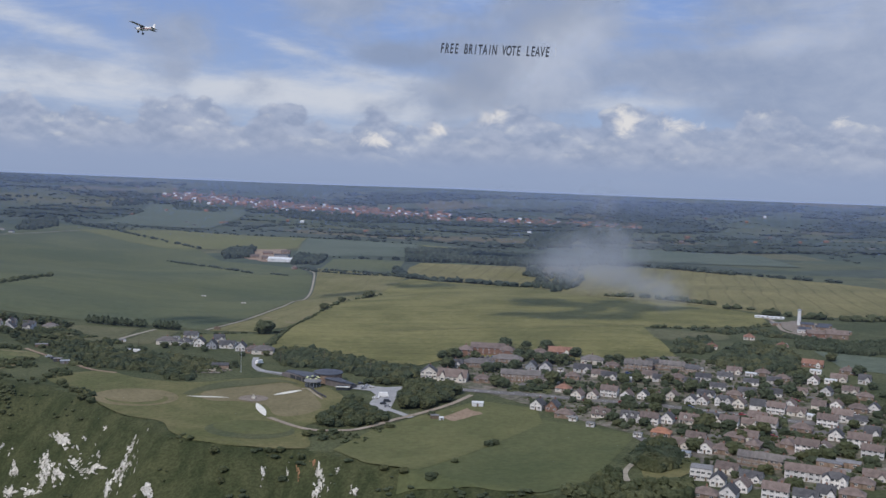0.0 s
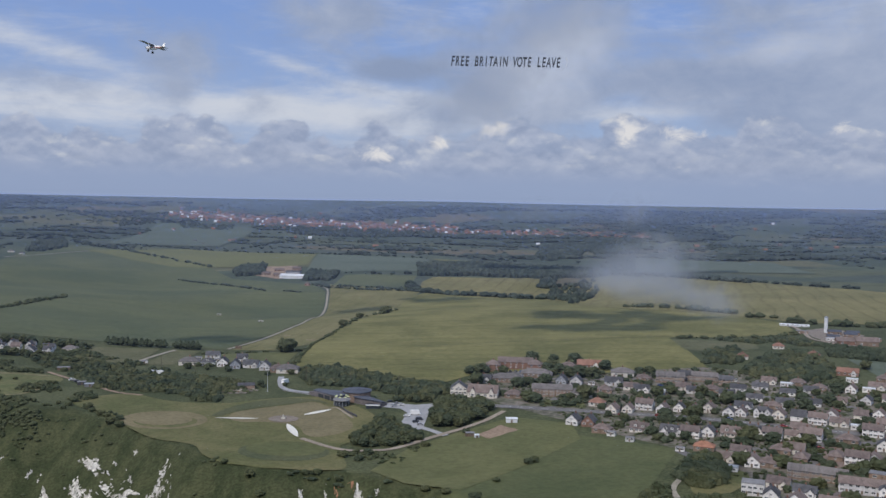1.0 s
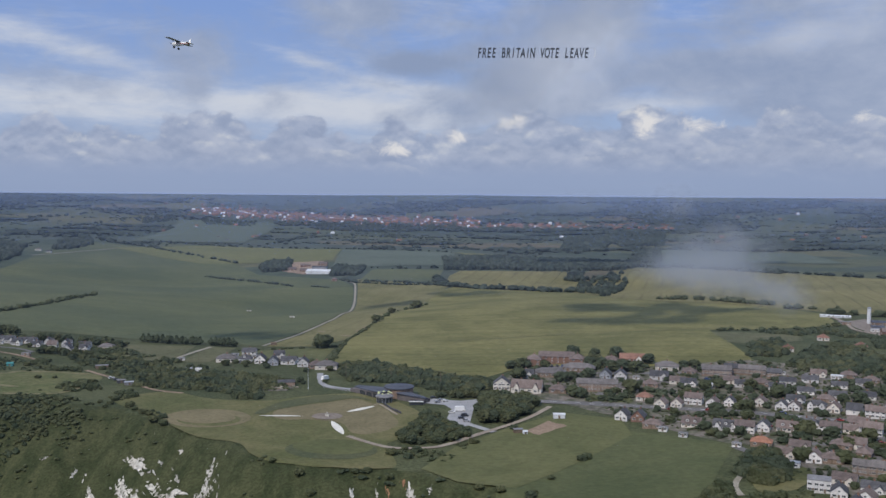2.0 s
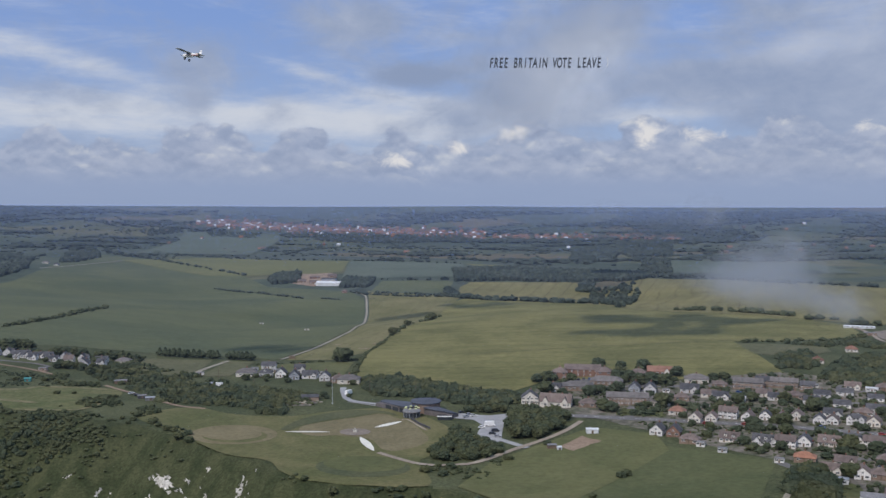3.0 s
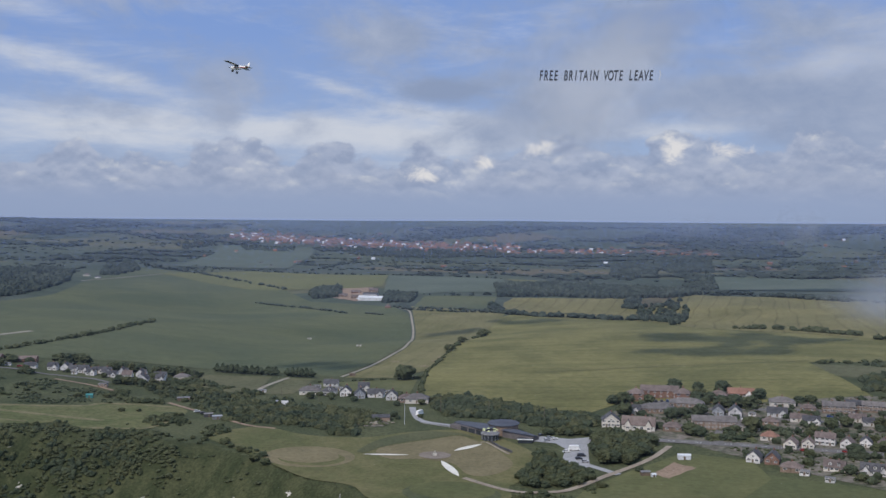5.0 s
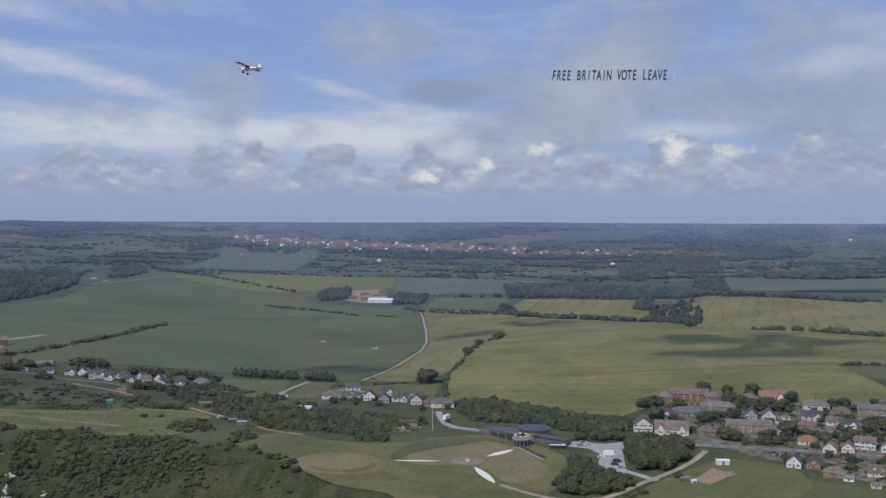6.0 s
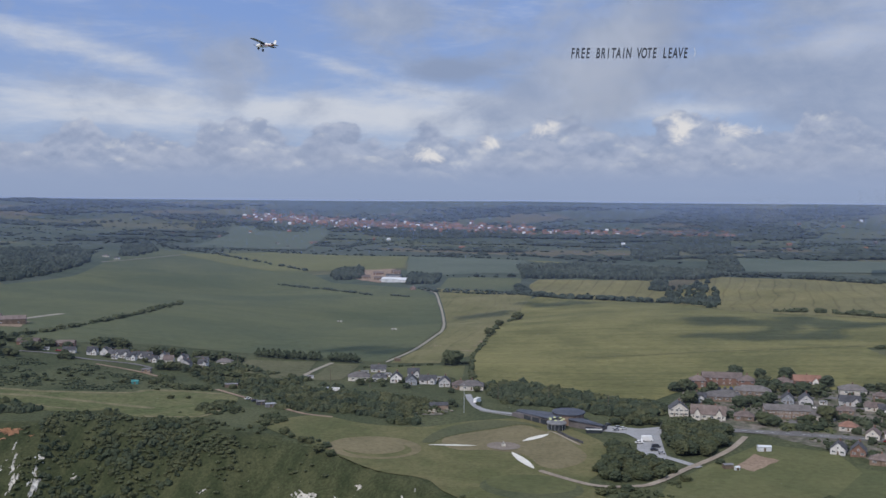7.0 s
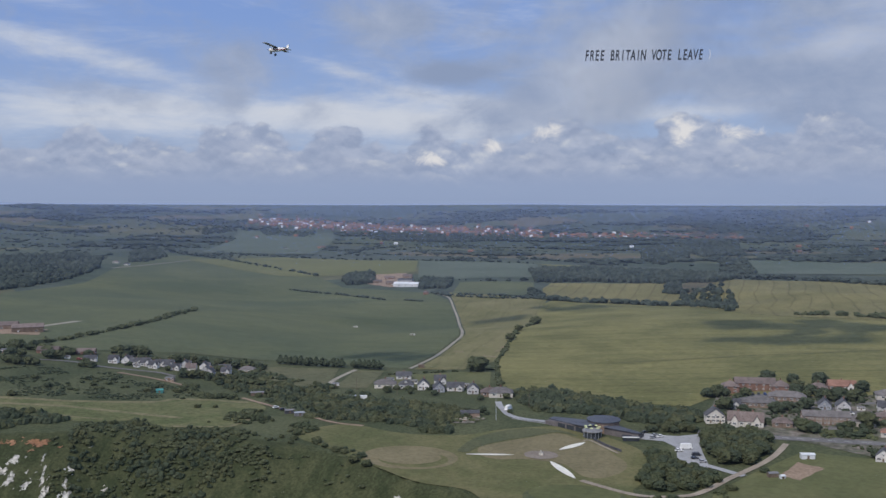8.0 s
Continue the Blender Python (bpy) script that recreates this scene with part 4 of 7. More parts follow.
HEDGES = [
    ([(-600, 880), (-546, 895), (-531, 995), (-531, 1116), (-551, 1345)], 7, "middle", (3, 6), 1.6, "broken hedge of small trees in the wheat"),
    ([(-543, 1892), (-433, 1807), (-338, 1700)], 6, "middle", (3, 5), 1.2, "long thin hedge in the wheat field"),
    ([(-300, 1690), (-270, 1672)], 6, "middle", (3, 4), 1.2, "short piece of hedge in the wheat field"),
    ([(-138, 773), (-141, 850), (-141, 916), (-131, 1029)], 5, "near", (1.4, 3.0), 0.8, "overgrown hedge between two fields"),
    ([(-131, 1029), (-119, 1154), (-95, 1290), (-88, 1400)], 26, "middle", (2, 5), 1.5, "row of hedgerow trees"),
    ([(-78, 1800), (-80, 1737), (-60, 1700), (-30, 1680), (15, 1665), (63, 1680), (150, 1652)], 6, "middle", (6, 11), 4.0, "thick hedge of trees below the yellow field"),
    ([(-225, 1745), (-85, 1715)], 8, "middle", (3, 6), 2.0, "hedge below the farm"),
    ([(220, 1258), (252, 1252)], 5, "middle", (4, 7), 3.0, "clump of bushes on the field's crest"),
    ([(275, 1240), (330, 1150)], 5, "middle", (5, 8), 3.0, "clump of bushes on the field's crest"),
    ([(335, 1112), (356, 1096)], 5, "middle", (5, 8), 3.0, "clump of bushes beside the yellow field"),
    ([(196, 906), (236, 898), (256, 906), (295, 909), (320, 930)], 7, "middle", (2, 5), 2.5, "hedge at the foot of the crop field"),
    ([(367, 1050), (380, 1022), (404, 1004), (440, 996), (520, 985)], 6, "middle", (4, 8), 4.0, "dark hedge of trees behind the depot"),
    ([(-227, 842), (-146, 866)], 4, "near", (1.5, 2.5), 0.6, "clipped hedge round the paddock"),
    ([(-150, 775), (-215, 773)], 4, "near", (2, 4), 1.0, "hedge behind the white houses"),
    ([(-336, 870), (-338, 800), (-318, 782)], 5, "near", (2, 4), 1.2, "hedge beside the small field"),
    ([(-970, 2521), (-755, 2300), (-524, 2080)], 13, "middle", (3, 7), 4.0, "far hedge of small trees"),
    ([(-900, 2560), (-690, 2525), (-338, 2420), (-55, 2300)], 15, "middle", (3, 7), 4.0, "far hedge behind the yellow strip"),
    ([(430, 2560), (348, 2150), (300, 2050)], 14, "middle", (6, 11), 6.0, "far hedge of trees"),
    ([(300, 2050), (520, 1920), (670, 1610)], 14, "middle", (4, 8), 4.0, "hedge behind the yellow field"),
    ([(-557, 2668), (-558, 2960), (-540, 3194), (-488, 3383)], 18, "middle", (4, 8), 5.0, "far hedge with small trees"),
    ([(-438, 3479), (-369, 3389), (-286, 3335)], 18, "middle", (4, 8), 5.0, "far hedge with small trees"),
    ([(-268, 2415), (-248, 2405), (-225, 2392)], 7, "middle", (7, 12), 6.0, "clump of trees on the far hedge"),
    ([(-101, 2537), (-29, 2453), (53, 2390), (156, 2321)], 11, "middle", (5, 9), 4.0, "dark far hedge above a yellow strip"),
    ([(-265, 1956), (-219, 1942), (-161, 1922), (-117, 1935), (-83, 1948)], 22, "middle", (4, 9), 3.0, "broken row of trees beyond the farm"),
    ([(-257, 1775), (-222, 1726), (-141, 1695), (-82, 1702), (-43, 1700)], 8, "middle", (3, 6), 2.0, "hedge at the head of the crop field"),
    ([(-926, 2680), (-781, 2561), (-656, 2487)], 13, "middle", (3, 6), 4.0, "far hedge beyond the wheat"),
    ([(-1019, 2604), (-944, 2503), (-873, 2426), (-801, 2380)], 22, "middle", (5, 10), 6.0, "broken row of far trees"),
    ([(316, 2054), (383, 2040), (456, 1972), (512, 1868), (554, 1784)], 8, "middle", (6, 11), 4.0, "thick dark hedge behind the yellow field"),
    ([(-1477, 3424), (-1514, 3791), (-1492, 3985), (-1457, 4093)], 24, "middle", (5, 9), 6.0, "distant hedge"),
    ([(-1844, 3959), (-1742, 4062), (-1676, 4212)], 24, "middle", (6, 11), 8.0, "distant hedge"),
    ([(-460, 850), (-400, 868), (-350, 880)], 6, "near", (3, 6), 3.0, "trees behind the row of houses"),
    ([(-640, 860), (-560, 868), (-500, 862)], 6, "near", (5, 9), 5.0, "trees behind the row of houses"),
]
for i, (points, gap, kind, tall, spread, label) in enumerate(HEDGES):
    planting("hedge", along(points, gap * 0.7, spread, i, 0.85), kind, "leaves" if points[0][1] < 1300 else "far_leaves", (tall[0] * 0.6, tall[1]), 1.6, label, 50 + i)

# far woods and hedges towards the horizon
rng = np.random.default_rng(7)
fx, fy = rng.uniform(-2500, 2500, 30000), 2150 + 2800 * rng.random(30000) ** 0.8
seen = (np.abs(np.arctan2(fx, fy)) < radians(34)) & (fy < 4760)
wood = np.array([noise.fractal(Vector((x / 620, y / 300, 4.2)), 0.9, 2.1, 4) for x, y in zip(fx, fy)])
cells = [noise.voronoi(Vector((x / 330 + 0.0006 * y, y / 240, 0.5)))[0] for x, y in zip(fx, fy)]
hedge = np.array([(c[1] - c[0]) < 0.045 for c in cells])
clear = inside([(-1290, 4260), (30, 3940), (30, 4130), (-1290, 4510)], fx, fy) | inside([(-1250, 4090), (-820, 4030), (-640, 2640), (-946, 2600)], fx, fy) | inside([(430, 2580), (800, 2380), (760, 2000), (348, 2150)], fx, fy) | inside([(-878, 2290), (-698, 2505), (-338, 2396), (-318, 2089), (-710, 2080)], fx, fy) | inside([(-335, 2396), (-55, 2281), (-54, 1995), (-233, 1953), (-304, 1991)], fx, fy) | inside([(-1000, 2500), (-755, 2285), (-524, 2063), (-900, 2000)], fx, fy)
thick = wood + np.clip((fy - 3500) / 4600, -0.3, 0.32) + 0.13 * (fx > 0)
far = seen & ~clear & ((thick > 0.27) | hedge)
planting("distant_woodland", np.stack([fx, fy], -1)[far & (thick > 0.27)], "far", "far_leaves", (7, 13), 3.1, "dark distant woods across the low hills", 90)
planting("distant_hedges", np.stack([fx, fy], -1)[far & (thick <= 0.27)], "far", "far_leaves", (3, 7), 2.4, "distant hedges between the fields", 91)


# ---- houses ----
def box(bm, x0, x1, y0, y1, z0, z1):
    m = Matrix.LocRotScale(((x0 + x1) / 2, (y0 + y1) / 2, (z0 + z1) / 2), None, (x1 - x0, y1 - y0, z1 - z0))
    return bmesh.ops.create_cube(bm, size=1.0, matrix=m)["verts"]


def prism(bm, profile, a, b, axis="x"):
    """A solid of a closed outline in the y-z plane (or x-z, for axis y) drawn out from a to b."""
    put = (lambda s, q: (s, q[0], q[1])) if axis == "x" else (lambda s, q: (q[0], s, q[1]))
    one, two = ([bm.verts.new(put(s, q)) for q in profile] for s in (a, b))
    n = len(profile)
    bm.faces.new(one)
    bm.faces.new(two[::-1])
    for i in range(n):
        bm.faces.new((one[i], two[i], two[(i + 1) % n], one[(i + 1) % n]))


def rod(bm, a, b, r0, r1, sides=8):
    a, b = Vector(a), Vector(b)
    turn = (b - a).to_track_quat("Z", "Y").to_matrix().to_4x4()
    bmesh.ops.create_cone(bm, cap_ends=True, segments=sides, radius1=r0, radius2=r1, depth=(b - a).length, matrix=Matrix.Translation((a + b) / 2) @ turn)


def shared(name, maker, material):
    bm = bmesh.new()
    maker(bm)
    bmesh.ops.recalc_face_normals(bm, faces=bm.faces)
    me = bpy.data.meshes.new(name)
    bm.to_mesh(me)
    bm.free()
    me.materials.append(M[material])
    return me


def frame_of(bm, w, h):
    for x0, x1, z0, z1 in ((-w / 2, -w / 2 + 0.12, 0, h), (w / 2 - 0.12, w / 2, 0, h), (-w / 2, w / 2, 0, 0.12), (-w / 2, w / 2, h - 0.12, h), (-0.05, 0.05, 0, h)):
        box(bm, x0, x1, -0.10, 0.05, z0, z1)


WINDOW = {w: (shared("window", lambda b: frame_of(b, w, h), "white_paint"), shared("pane", lambda b: box(b, -w / 2 + 0.1, w / 2 - 0.1, -0.04, 0.05, 0.1, h - 0.1), "pane")) for w, h in ((1.2, 1.2), (2.0, 1.3), (2.8, 1.5))}
DOOR = shared("door", lambda b: box(b, -0.5, 0.5, -0.06, 0.05, 0, 2.05), "timber")


def window(parent, x, y, z, turn=0, w=2.0):
    """A window with its pane in a wall that faces the way turn says (0: towards -y)."""
    ob = new("window", WINDOW[w][0])
    ob.parent, ob.matrix_basis = parent, pose(x, y, z, 0, 0, turn)
    pane = new("pane", WINDOW[w][1])
    pane.parent = ob


def roof_slabs(bm, span, height, eaves, a, b, axis, over=0.4, thick=0.22):
    """The two slopes of a gable roof over a span, between a and b along its ridge."""
    half, slope = span / 2, height / (span / 2)
    low = eaves - over * slope
    for sign in (1, -1):
        prism(bm, [(sign * (half + over), low), (0, eaves + height), (0, eaves + height + thick * 1.2), (sign * (half + over), low + thick)], a - over, b + over, axis)


def hip_roof(bm, long, span, height, eaves, over=0.45):
    x, y, r = long / 2 + over, span / 2 + over, max(long / 2 - span / 2, 0.3)
    low = eaves - 0.15
    base = [bm.verts.new((sx * x, sy * y, low)) for sx, sy in ((-1, -1), (1, -1), (1, 1), (-1, 1))]
    rim = [bm.verts.new((sx * x, sy * y, low + 0.2)) for sx, sy in ((-1, -1), (1, -1), (1, 1), (-1, 1))]
    a, b = bm.verts.new((-r, 0, eaves + height)), bm.verts.new((r, 0, eaves + height))
    bm.faces.new(base[::-1])
    for i in range(4):
        bm.faces.new((base[i], base[(i + 1) % 4], rim[(i + 1) % 4], rim[i]))
    bm.faces.new((rim[0], rim[1], b, a))
    bm.faces.new((rim[2], rim[3], a, b))
    bm.faces.new((rim[1], rim[2], b))
    bm.faces.new((rim[3], rim[0], a))


def house(kind, long, span, eaves, rise, wall, roof, shape="side", units=1, wings=0, dormers=0, storeys=1, chimneys=1, label="", name="house"):
    """A house with walls, roof, chimneys, doors and windows. shape: side (ridge along x), front (gable to -y), hip or flat."""
    root = new(name)
    bm = bmesh.new()
    hx, hy = (long / 2, span / 2) if shape != "front" else (span / 2, long / 2)
    deep = -2.5
    if shape == "side":
        prism(bm, [(-hy, deep), (hy, deep), (hy, eaves), (0, eaves + rise), (-hy, eaves)], -hx, hx, "x")
    elif shape == "front":
        prism(bm, [(-hx, deep), (hx, deep), (hx, eaves), (0, eaves + rise), (-hx, eaves)], -hy, hy, "y")
    else:
        box(bm, -hx, hx, -hy, hy, deep, eaves)
    part("wall", bm, M[wall], root)
    bm = bmesh.new()
    if shape == "side":
        roof_slabs(bm, span, rise, eaves, -hx, hx, "x")
    elif shape == "front":
        roof_slabs(bm, span, rise, eaves, -hy, hy, "y")
    elif shape == "hip":
        hip_roof(bm, long, span, rise, eaves)
    else:
        box(bm, -hx - 0.15, hx + 0.15, -hy - 0.15, hy + 0.15, eaves, eaves + 0.25)
        box(bm, -hx + 0.3, hx - 0.3, -hy + 0.3, hy - 0.3, eaves + 0.25, eaves + 0.33)
    part("roof", bm, M[roof], root)
    for i in range(chimneys):
        bm = bmesh.new()
        at = (i + 0.5) / chimneys * 2 - 1
        cx, cy = (at * hx * 0.8, 0.6) if shape != "front" else (0.5, hy * 0.5 * (1 - 2 * i))
        box(bm, cx - 0.45, cx + 0.45, cy - 0.3, cy + 0.3, eaves + rise * 0.4, eaves + rise + 1.0)
        box(bm, cx - 0.52, cx + 0.52, cy - 0.37, cy + 0.37, eaves + rise + 0.82, eaves + rise + 1.0)
        for px in (-0.2, 0.2):
            rod(bm, (cx + px, cy, eaves + rise + 1.0), (cx + px, cy, eaves + rise + 1.35), 0.13, 0.11, 6)
        part("chimney", bm, M["brick_red"], root)
    wide = 2 * hx / units
    for u in range(units):
        cx = -hx + wide * (u + 0.5)
        for s in range(storeys):
            z = 0.95 + 2.5 * s
            for k, x in enumerate(np.linspace(cx - wide * 0.28, cx + wide * 0.28, 2 if wide > 4.4 else 1)):
                window(root, x, -hy, z, 0, 2.0 if wide > 5.4 else 1.2)
                window(root, x, hy, z, 180, 1.2)
        door = new("door", DOOR)
        door.parent, door.matrix_basis = root, pose(cx + (0 if wide > 4.4 else wide * 0.3), -hy, 0)
    for s in range(storeys):
        window(root, hx, 0, 0.95 + 2.5 * s, 90, 1.2)
        window(root, -hx, 0, 0.95 + 2.5 * s, -90, 1.2)
    if shape == "front" and rise > 2.2:
        window(root, 0, -hy, eaves + 0.1, 0, 1.2)
    for i in range(wings):
        cx = hx * (0.55 if wings == 1 else (i / (wings - 1) - 0.5) * 1.25)
        width, out, top = 3.6, 1.3, eaves + rise * 0.72
        bm = bmesh.new()
        prism(bm, [(cx - width / 2, deep), (cx + width / 2, deep), (cx + width / 2, eaves), (cx, top), (cx - width / 2, eaves)], -hy - out, 0, "y")
        wing = part("front_gable", bm, M["render_white" if wall.startswith("brick") else wall], root)
        bm = bmesh.new()
        for sign in (1, -1):
            prism(bm, [(cx + sign * (width / 2 + 0.3), eaves - 0.2), (cx, top), (cx, top + 0.25), (cx + sign * (width / 2 + 0.3), eaves + 0.02)], -hy - out - 0.3, 0.2, "y")
        part("roof", bm, M[roof], wing)
        window(root, cx, -hy - out, 0.9, 0, 2.0)
        if storeys > 1:
            window(root, cx, -hy - out, 3.4, 0, 1.2)
    for i in range(dormers):
        cx = (i + 0.5) / dormers * 2 * hx * 0.8 - hx * 0.8
        z, y = eaves + rise * 0.25, -hy * 0.80
        bm = bmesh.new()
        box(bm, cx - 1.0, cx + 1.0, y, -hy * 0.1, z, z + 1.5)
        dormer = part("dormer", bm, M["render_white"], root)
        bm = bmesh.new()
        for sign in (1, -1):
            prism(bm, [(cx + sign * 1.25, z + 1.4), (cx, z + 2.2), (cx, z + 2.4), (cx + sign * 1.25, z + 1.6)], y - 0.25, -hy * 0.05, "y")
        part("roof", bm, M[roof], dormer)
        window(root, cx, y, z + 0.2, 0, 1.2)
    tagged(root, label, "house" if name == "house" else name.replace("_", " "), "village houses" if name == "house" else "")
    return root


KINDS = {
    "bungalow_brown": dict(long=12, span=8, eaves=2.7, rise=2.9, wall="brick_brown", roof="tile_brown", shape="hip", label="brick bungalow with a hipped brown tiled roof"),
    "bungalow_red": dict(long=11, span=8, eaves=2.7, rise=3.0, wall="render_cream", roof="tile_red", shape="hip", label="cream bungalow with a hipped red tiled roof"),
    "bungalow_orange": dict(long=12, span=8, eaves=2.7, rise=2.8, wall="brick_brown", roof="tile_orange", shape="hip", label="bungalow with a bright orange tiled roof"),
    "bungalow_slate": dict(long=12, span=8, eaves=2.7, rise=2.8, wall="render_white", roof="slate", shape="side", wings=1, label="white bungalow with a grey roof and front gable"),
    "bungalow_white": dict(long=12, span=7.5, eaves=2.8, rise=2.6, wall="render_white", roof="slate", shape="side", label="long white bungalow with a dark grey roof"),
    "bungalow_pink": dict(long=12, span=8, eaves=2.7, rise=2.9, wall="render_cream", roof="tile_brown", shape="side", wings=1, label="cream bungalow with a pinkish brown roof and front gable"),
    "chalet_brown": dict(long=9.5, span=8, eaves=3.1, rise=3.4, wall="render_white", roof="tile_brown", shape="front", label="white chalet house with a brown tiled roof"),
    "gable_white": dict(long=9.5, span=8, eaves=3.2, rise=3.6, wall="render_white", roof="slate", shape="front", storeys=1, label="white chalet house with its gable to the road"),
    "gable_brown": dict(long=9.5, span=8, eaves=3.0, rise=3.5, wall="render_cream", roof="tile_brown", shape="front", label="cream chalet house with a brown roof"),
    "gable_red": dict(long=9.5, span=8, eaves=3.0, rise=4.0, wall="brick_red", roof="slate", shape="front", label="red brick house with a steep dark gable"),
    "gable_blue": dict(long=10, span=8, eaves=3.2, rise=3.8, wall="metal_grey", roof="slate", shape="front", label="pale blue grey chalet with its gable to the sea"),
    "gable_slate": dict(long=9, span=8, eaves=3.2, rise=3.6, wall="render_white", roof="slate", shape="side", wings=1, label="white house with a slate roof and bay gable"),
    "semi_white": dict(long=12.5, span=8, eaves=4.9, rise=2.9, wall="render_white", roof="slate", shape="hip", units=2, wings=2, storeys=2, chimneys=2, label="pair of white semi-detached houses with grey roof"),
    "semi_brown": dict(long=12.5, span=8, eaves=4.9, rise=2.9, wall="render_white", roof="tile_brown", shape="side", units=2, storeys=2, chimneys=2, label="pair of white houses with a brown tiled roof"),
    "semi_brick": dict(long=12, span=8, eaves=4.9, rise=2.9, wall="brick_brown", roof="slate", shape="side", units=2, storeys=2, chimneys=2, label="pair of brick houses with a grey roof"),
    "dormer_brown": dict(long=13, span=8.5, eaves=2.8, rise=3.8, wall="render_cream", roof="tile_brown", shape="side", units=2, dormers=2, chimneys=2, label="dormer bungalow pair with a brown tiled roof"),
    "dormer_slate": dict(long=17, span=8.5, eaves=2.9, rise=3.8, wall="render_white", roof="slate", shape="side", units=2, dormers=3, wings=2, chimneys=2, label="white dormer bungalow pair with a dark roof"),
    "terrace_red": dict(long=26, span=9, eaves=5.2, rise=3.0, wall="brick_red", roof="tile_brown", shape="side", units=6, storeys=2, chimneys=0, label="long red brick terrace with white windows"),
    "terrace_brown": dict(long=22, span=8, eaves=5.0, rise=2.8, wall="brick_brown", roof="tile_grey", shape="side", units=4, storeys=2, chimneys=2, label="brown brick terrace of four houses"),
    "terrace_white": dict(long=30, span=8.5, eaves=5.0, rise=2.8, wall="render_white", roof="tile_brown", shape="side", units=4, storeys=2, chimneys=0, label="white fronted terrace under one brown roof"),
    "terrace_slate": dict(long=29, span=9, eaves=5.4, rise=2.8, wall="brick_brown", roof="tile_grey", shape="side", units=6, storeys=2, chimneys=0, label="long brick terrace with grey roof and white windows"),
    "terrace_orange": dict(long=18, span=9, eaves=3.0, rise=3.2, wall="brick_red", roof="tile_red", shape="side", units=2, wings=1, chimneys=1, label="low brick house with a long red tiled roof"),
    "hall_grey": dict(long=24, span=13, eaves=3.0, rise=3.2, wall="brick_brown", roof="tile_grey", shape="hip", units=3, chimneys=0, label="broad low brick building with a grey hipped roof"),
    "hip_red": dict(long=11, span=9, eaves=4.8, rise=3.2, wall="brick_red", roof="tile_brown", shape="hip", storeys=2, label="red brick house with a hipped brown roof"),
    "hip_white": dict(long=11, span=8.5, eaves=3.2, rise=3.2, wall="render_white", roof="slate", shape="hip", dormers=1, label="white house with a hipped grey roof"),
    "hip_slate": dict(long=16, span=10, eaves=3.0, rise=3.0, wall="render_cream", roof="tile_grey", shape="hip", label="large bungalow with a broad grey hipped roof"),
    "flat_white": dict(long=9, span=5, eaves=2.8, rise=0, wall="render_white", roof="metal_white", shape="flat", chimneys=0, label="low white flat-roofed building"),
    "flat_grey": dict(long=13, span=7, eaves=2.8, rise=0, wall="brick_brown", roof="felt_grey", shape="flat", chimneys=0, label="low brick building with a grey flat roof"),
    "flat_blue": dict(long=9, span=5, eaves=2.8, rise=0, wall="render_white", roof="metal_grey", shape="flat", chimneys=0, label="low outbuilding with a pale blue grey roof"),
    "garage": dict(long=5.5, span=3.4, eaves=2.4, rise=0, wall="render_white", roof="felt_grey", shape="flat", chimneys=0, label="small white garage with a flat roof", name="garage"),
    "villa_white": dict(long=11, span=9, eaves=6.0, rise=0, wall="render_white", roof="felt_grey", shape="flat", storeys=2, units=2, chimneys=0, label="modern white two-storey villa with a flat roof"),
    "barn_grey": dict(long=30, span=14, eaves=4.2, rise=2.2, wall="metal_grey", roof="slate", shape="side", chimneys=0, label="grey sheet metal barn", name="barn"),
    "barn_red": dict(long=18, span=10, eaves=4.0, rise=3.0, wall="brick_brown", roof="tile_brown", shape="side", chimneys=0, label="old brick barn with a brown tiled roof", name="barn"),
    "barn_brown": dict(long=28, span=13, eaves=5.0, rise=2.8, wall="timber", roof="tile_brown", shape="side", chimneys=0, label="long brown timber barn on a concrete yard", name="barn"),
    "barn_white": dict(long=16, span=4, eaves=1.6, rise=0.7, wall="metal_white", roof="metal_white", shape="side", chimneys=0, label="long low white shed beside the crop field", name="barn"),
    "farm_shed": dict(long=48, span=17, eaves=5.0, rise=3.0, wall="metal_white", roof="metal_white", shape="side", chimneys=0, label="large pale sheet metal farm shed", name="barn"),
    "depot_blue": dict(long=13, span=9, eaves=3.4, rise=1.6, wall="brick_brown", roof="zinc", shape="side", chimneys=0, label="depot building with a blue grey metal roof", name="depot"),
    "timbered_house": dict(long=10, span=12, eaves=4.6, rise=4.6, wall="render_cream", roof="slate", shape="front", units=2, storeys=2, label="cream half-timbered house with a big front gable"),
    "chalet_cream": dict(long=20, span=9.5, eaves=3.2, rise=4.4, wall="render_cream", roof="tile_brown", shape="side", units=2, wings=2, chimneys=2, label="cream chalet pair with two front gables"),
    "barn_old": dict(long=20, span=10, eaves=3.2, rise=2.6, wall="brick_red", roof="tile_brown", shape="side", chimneys=0, label="old brick farm building with a brown roof", name="barn"),
    "brick_hut": dict(long=7, span=4, eaves=2.5, rise=0, wall="brick_brown", roof="felt_grey", shape="flat", chimneys=0, label="small brick hut beside the earth track", name="hut"),
}
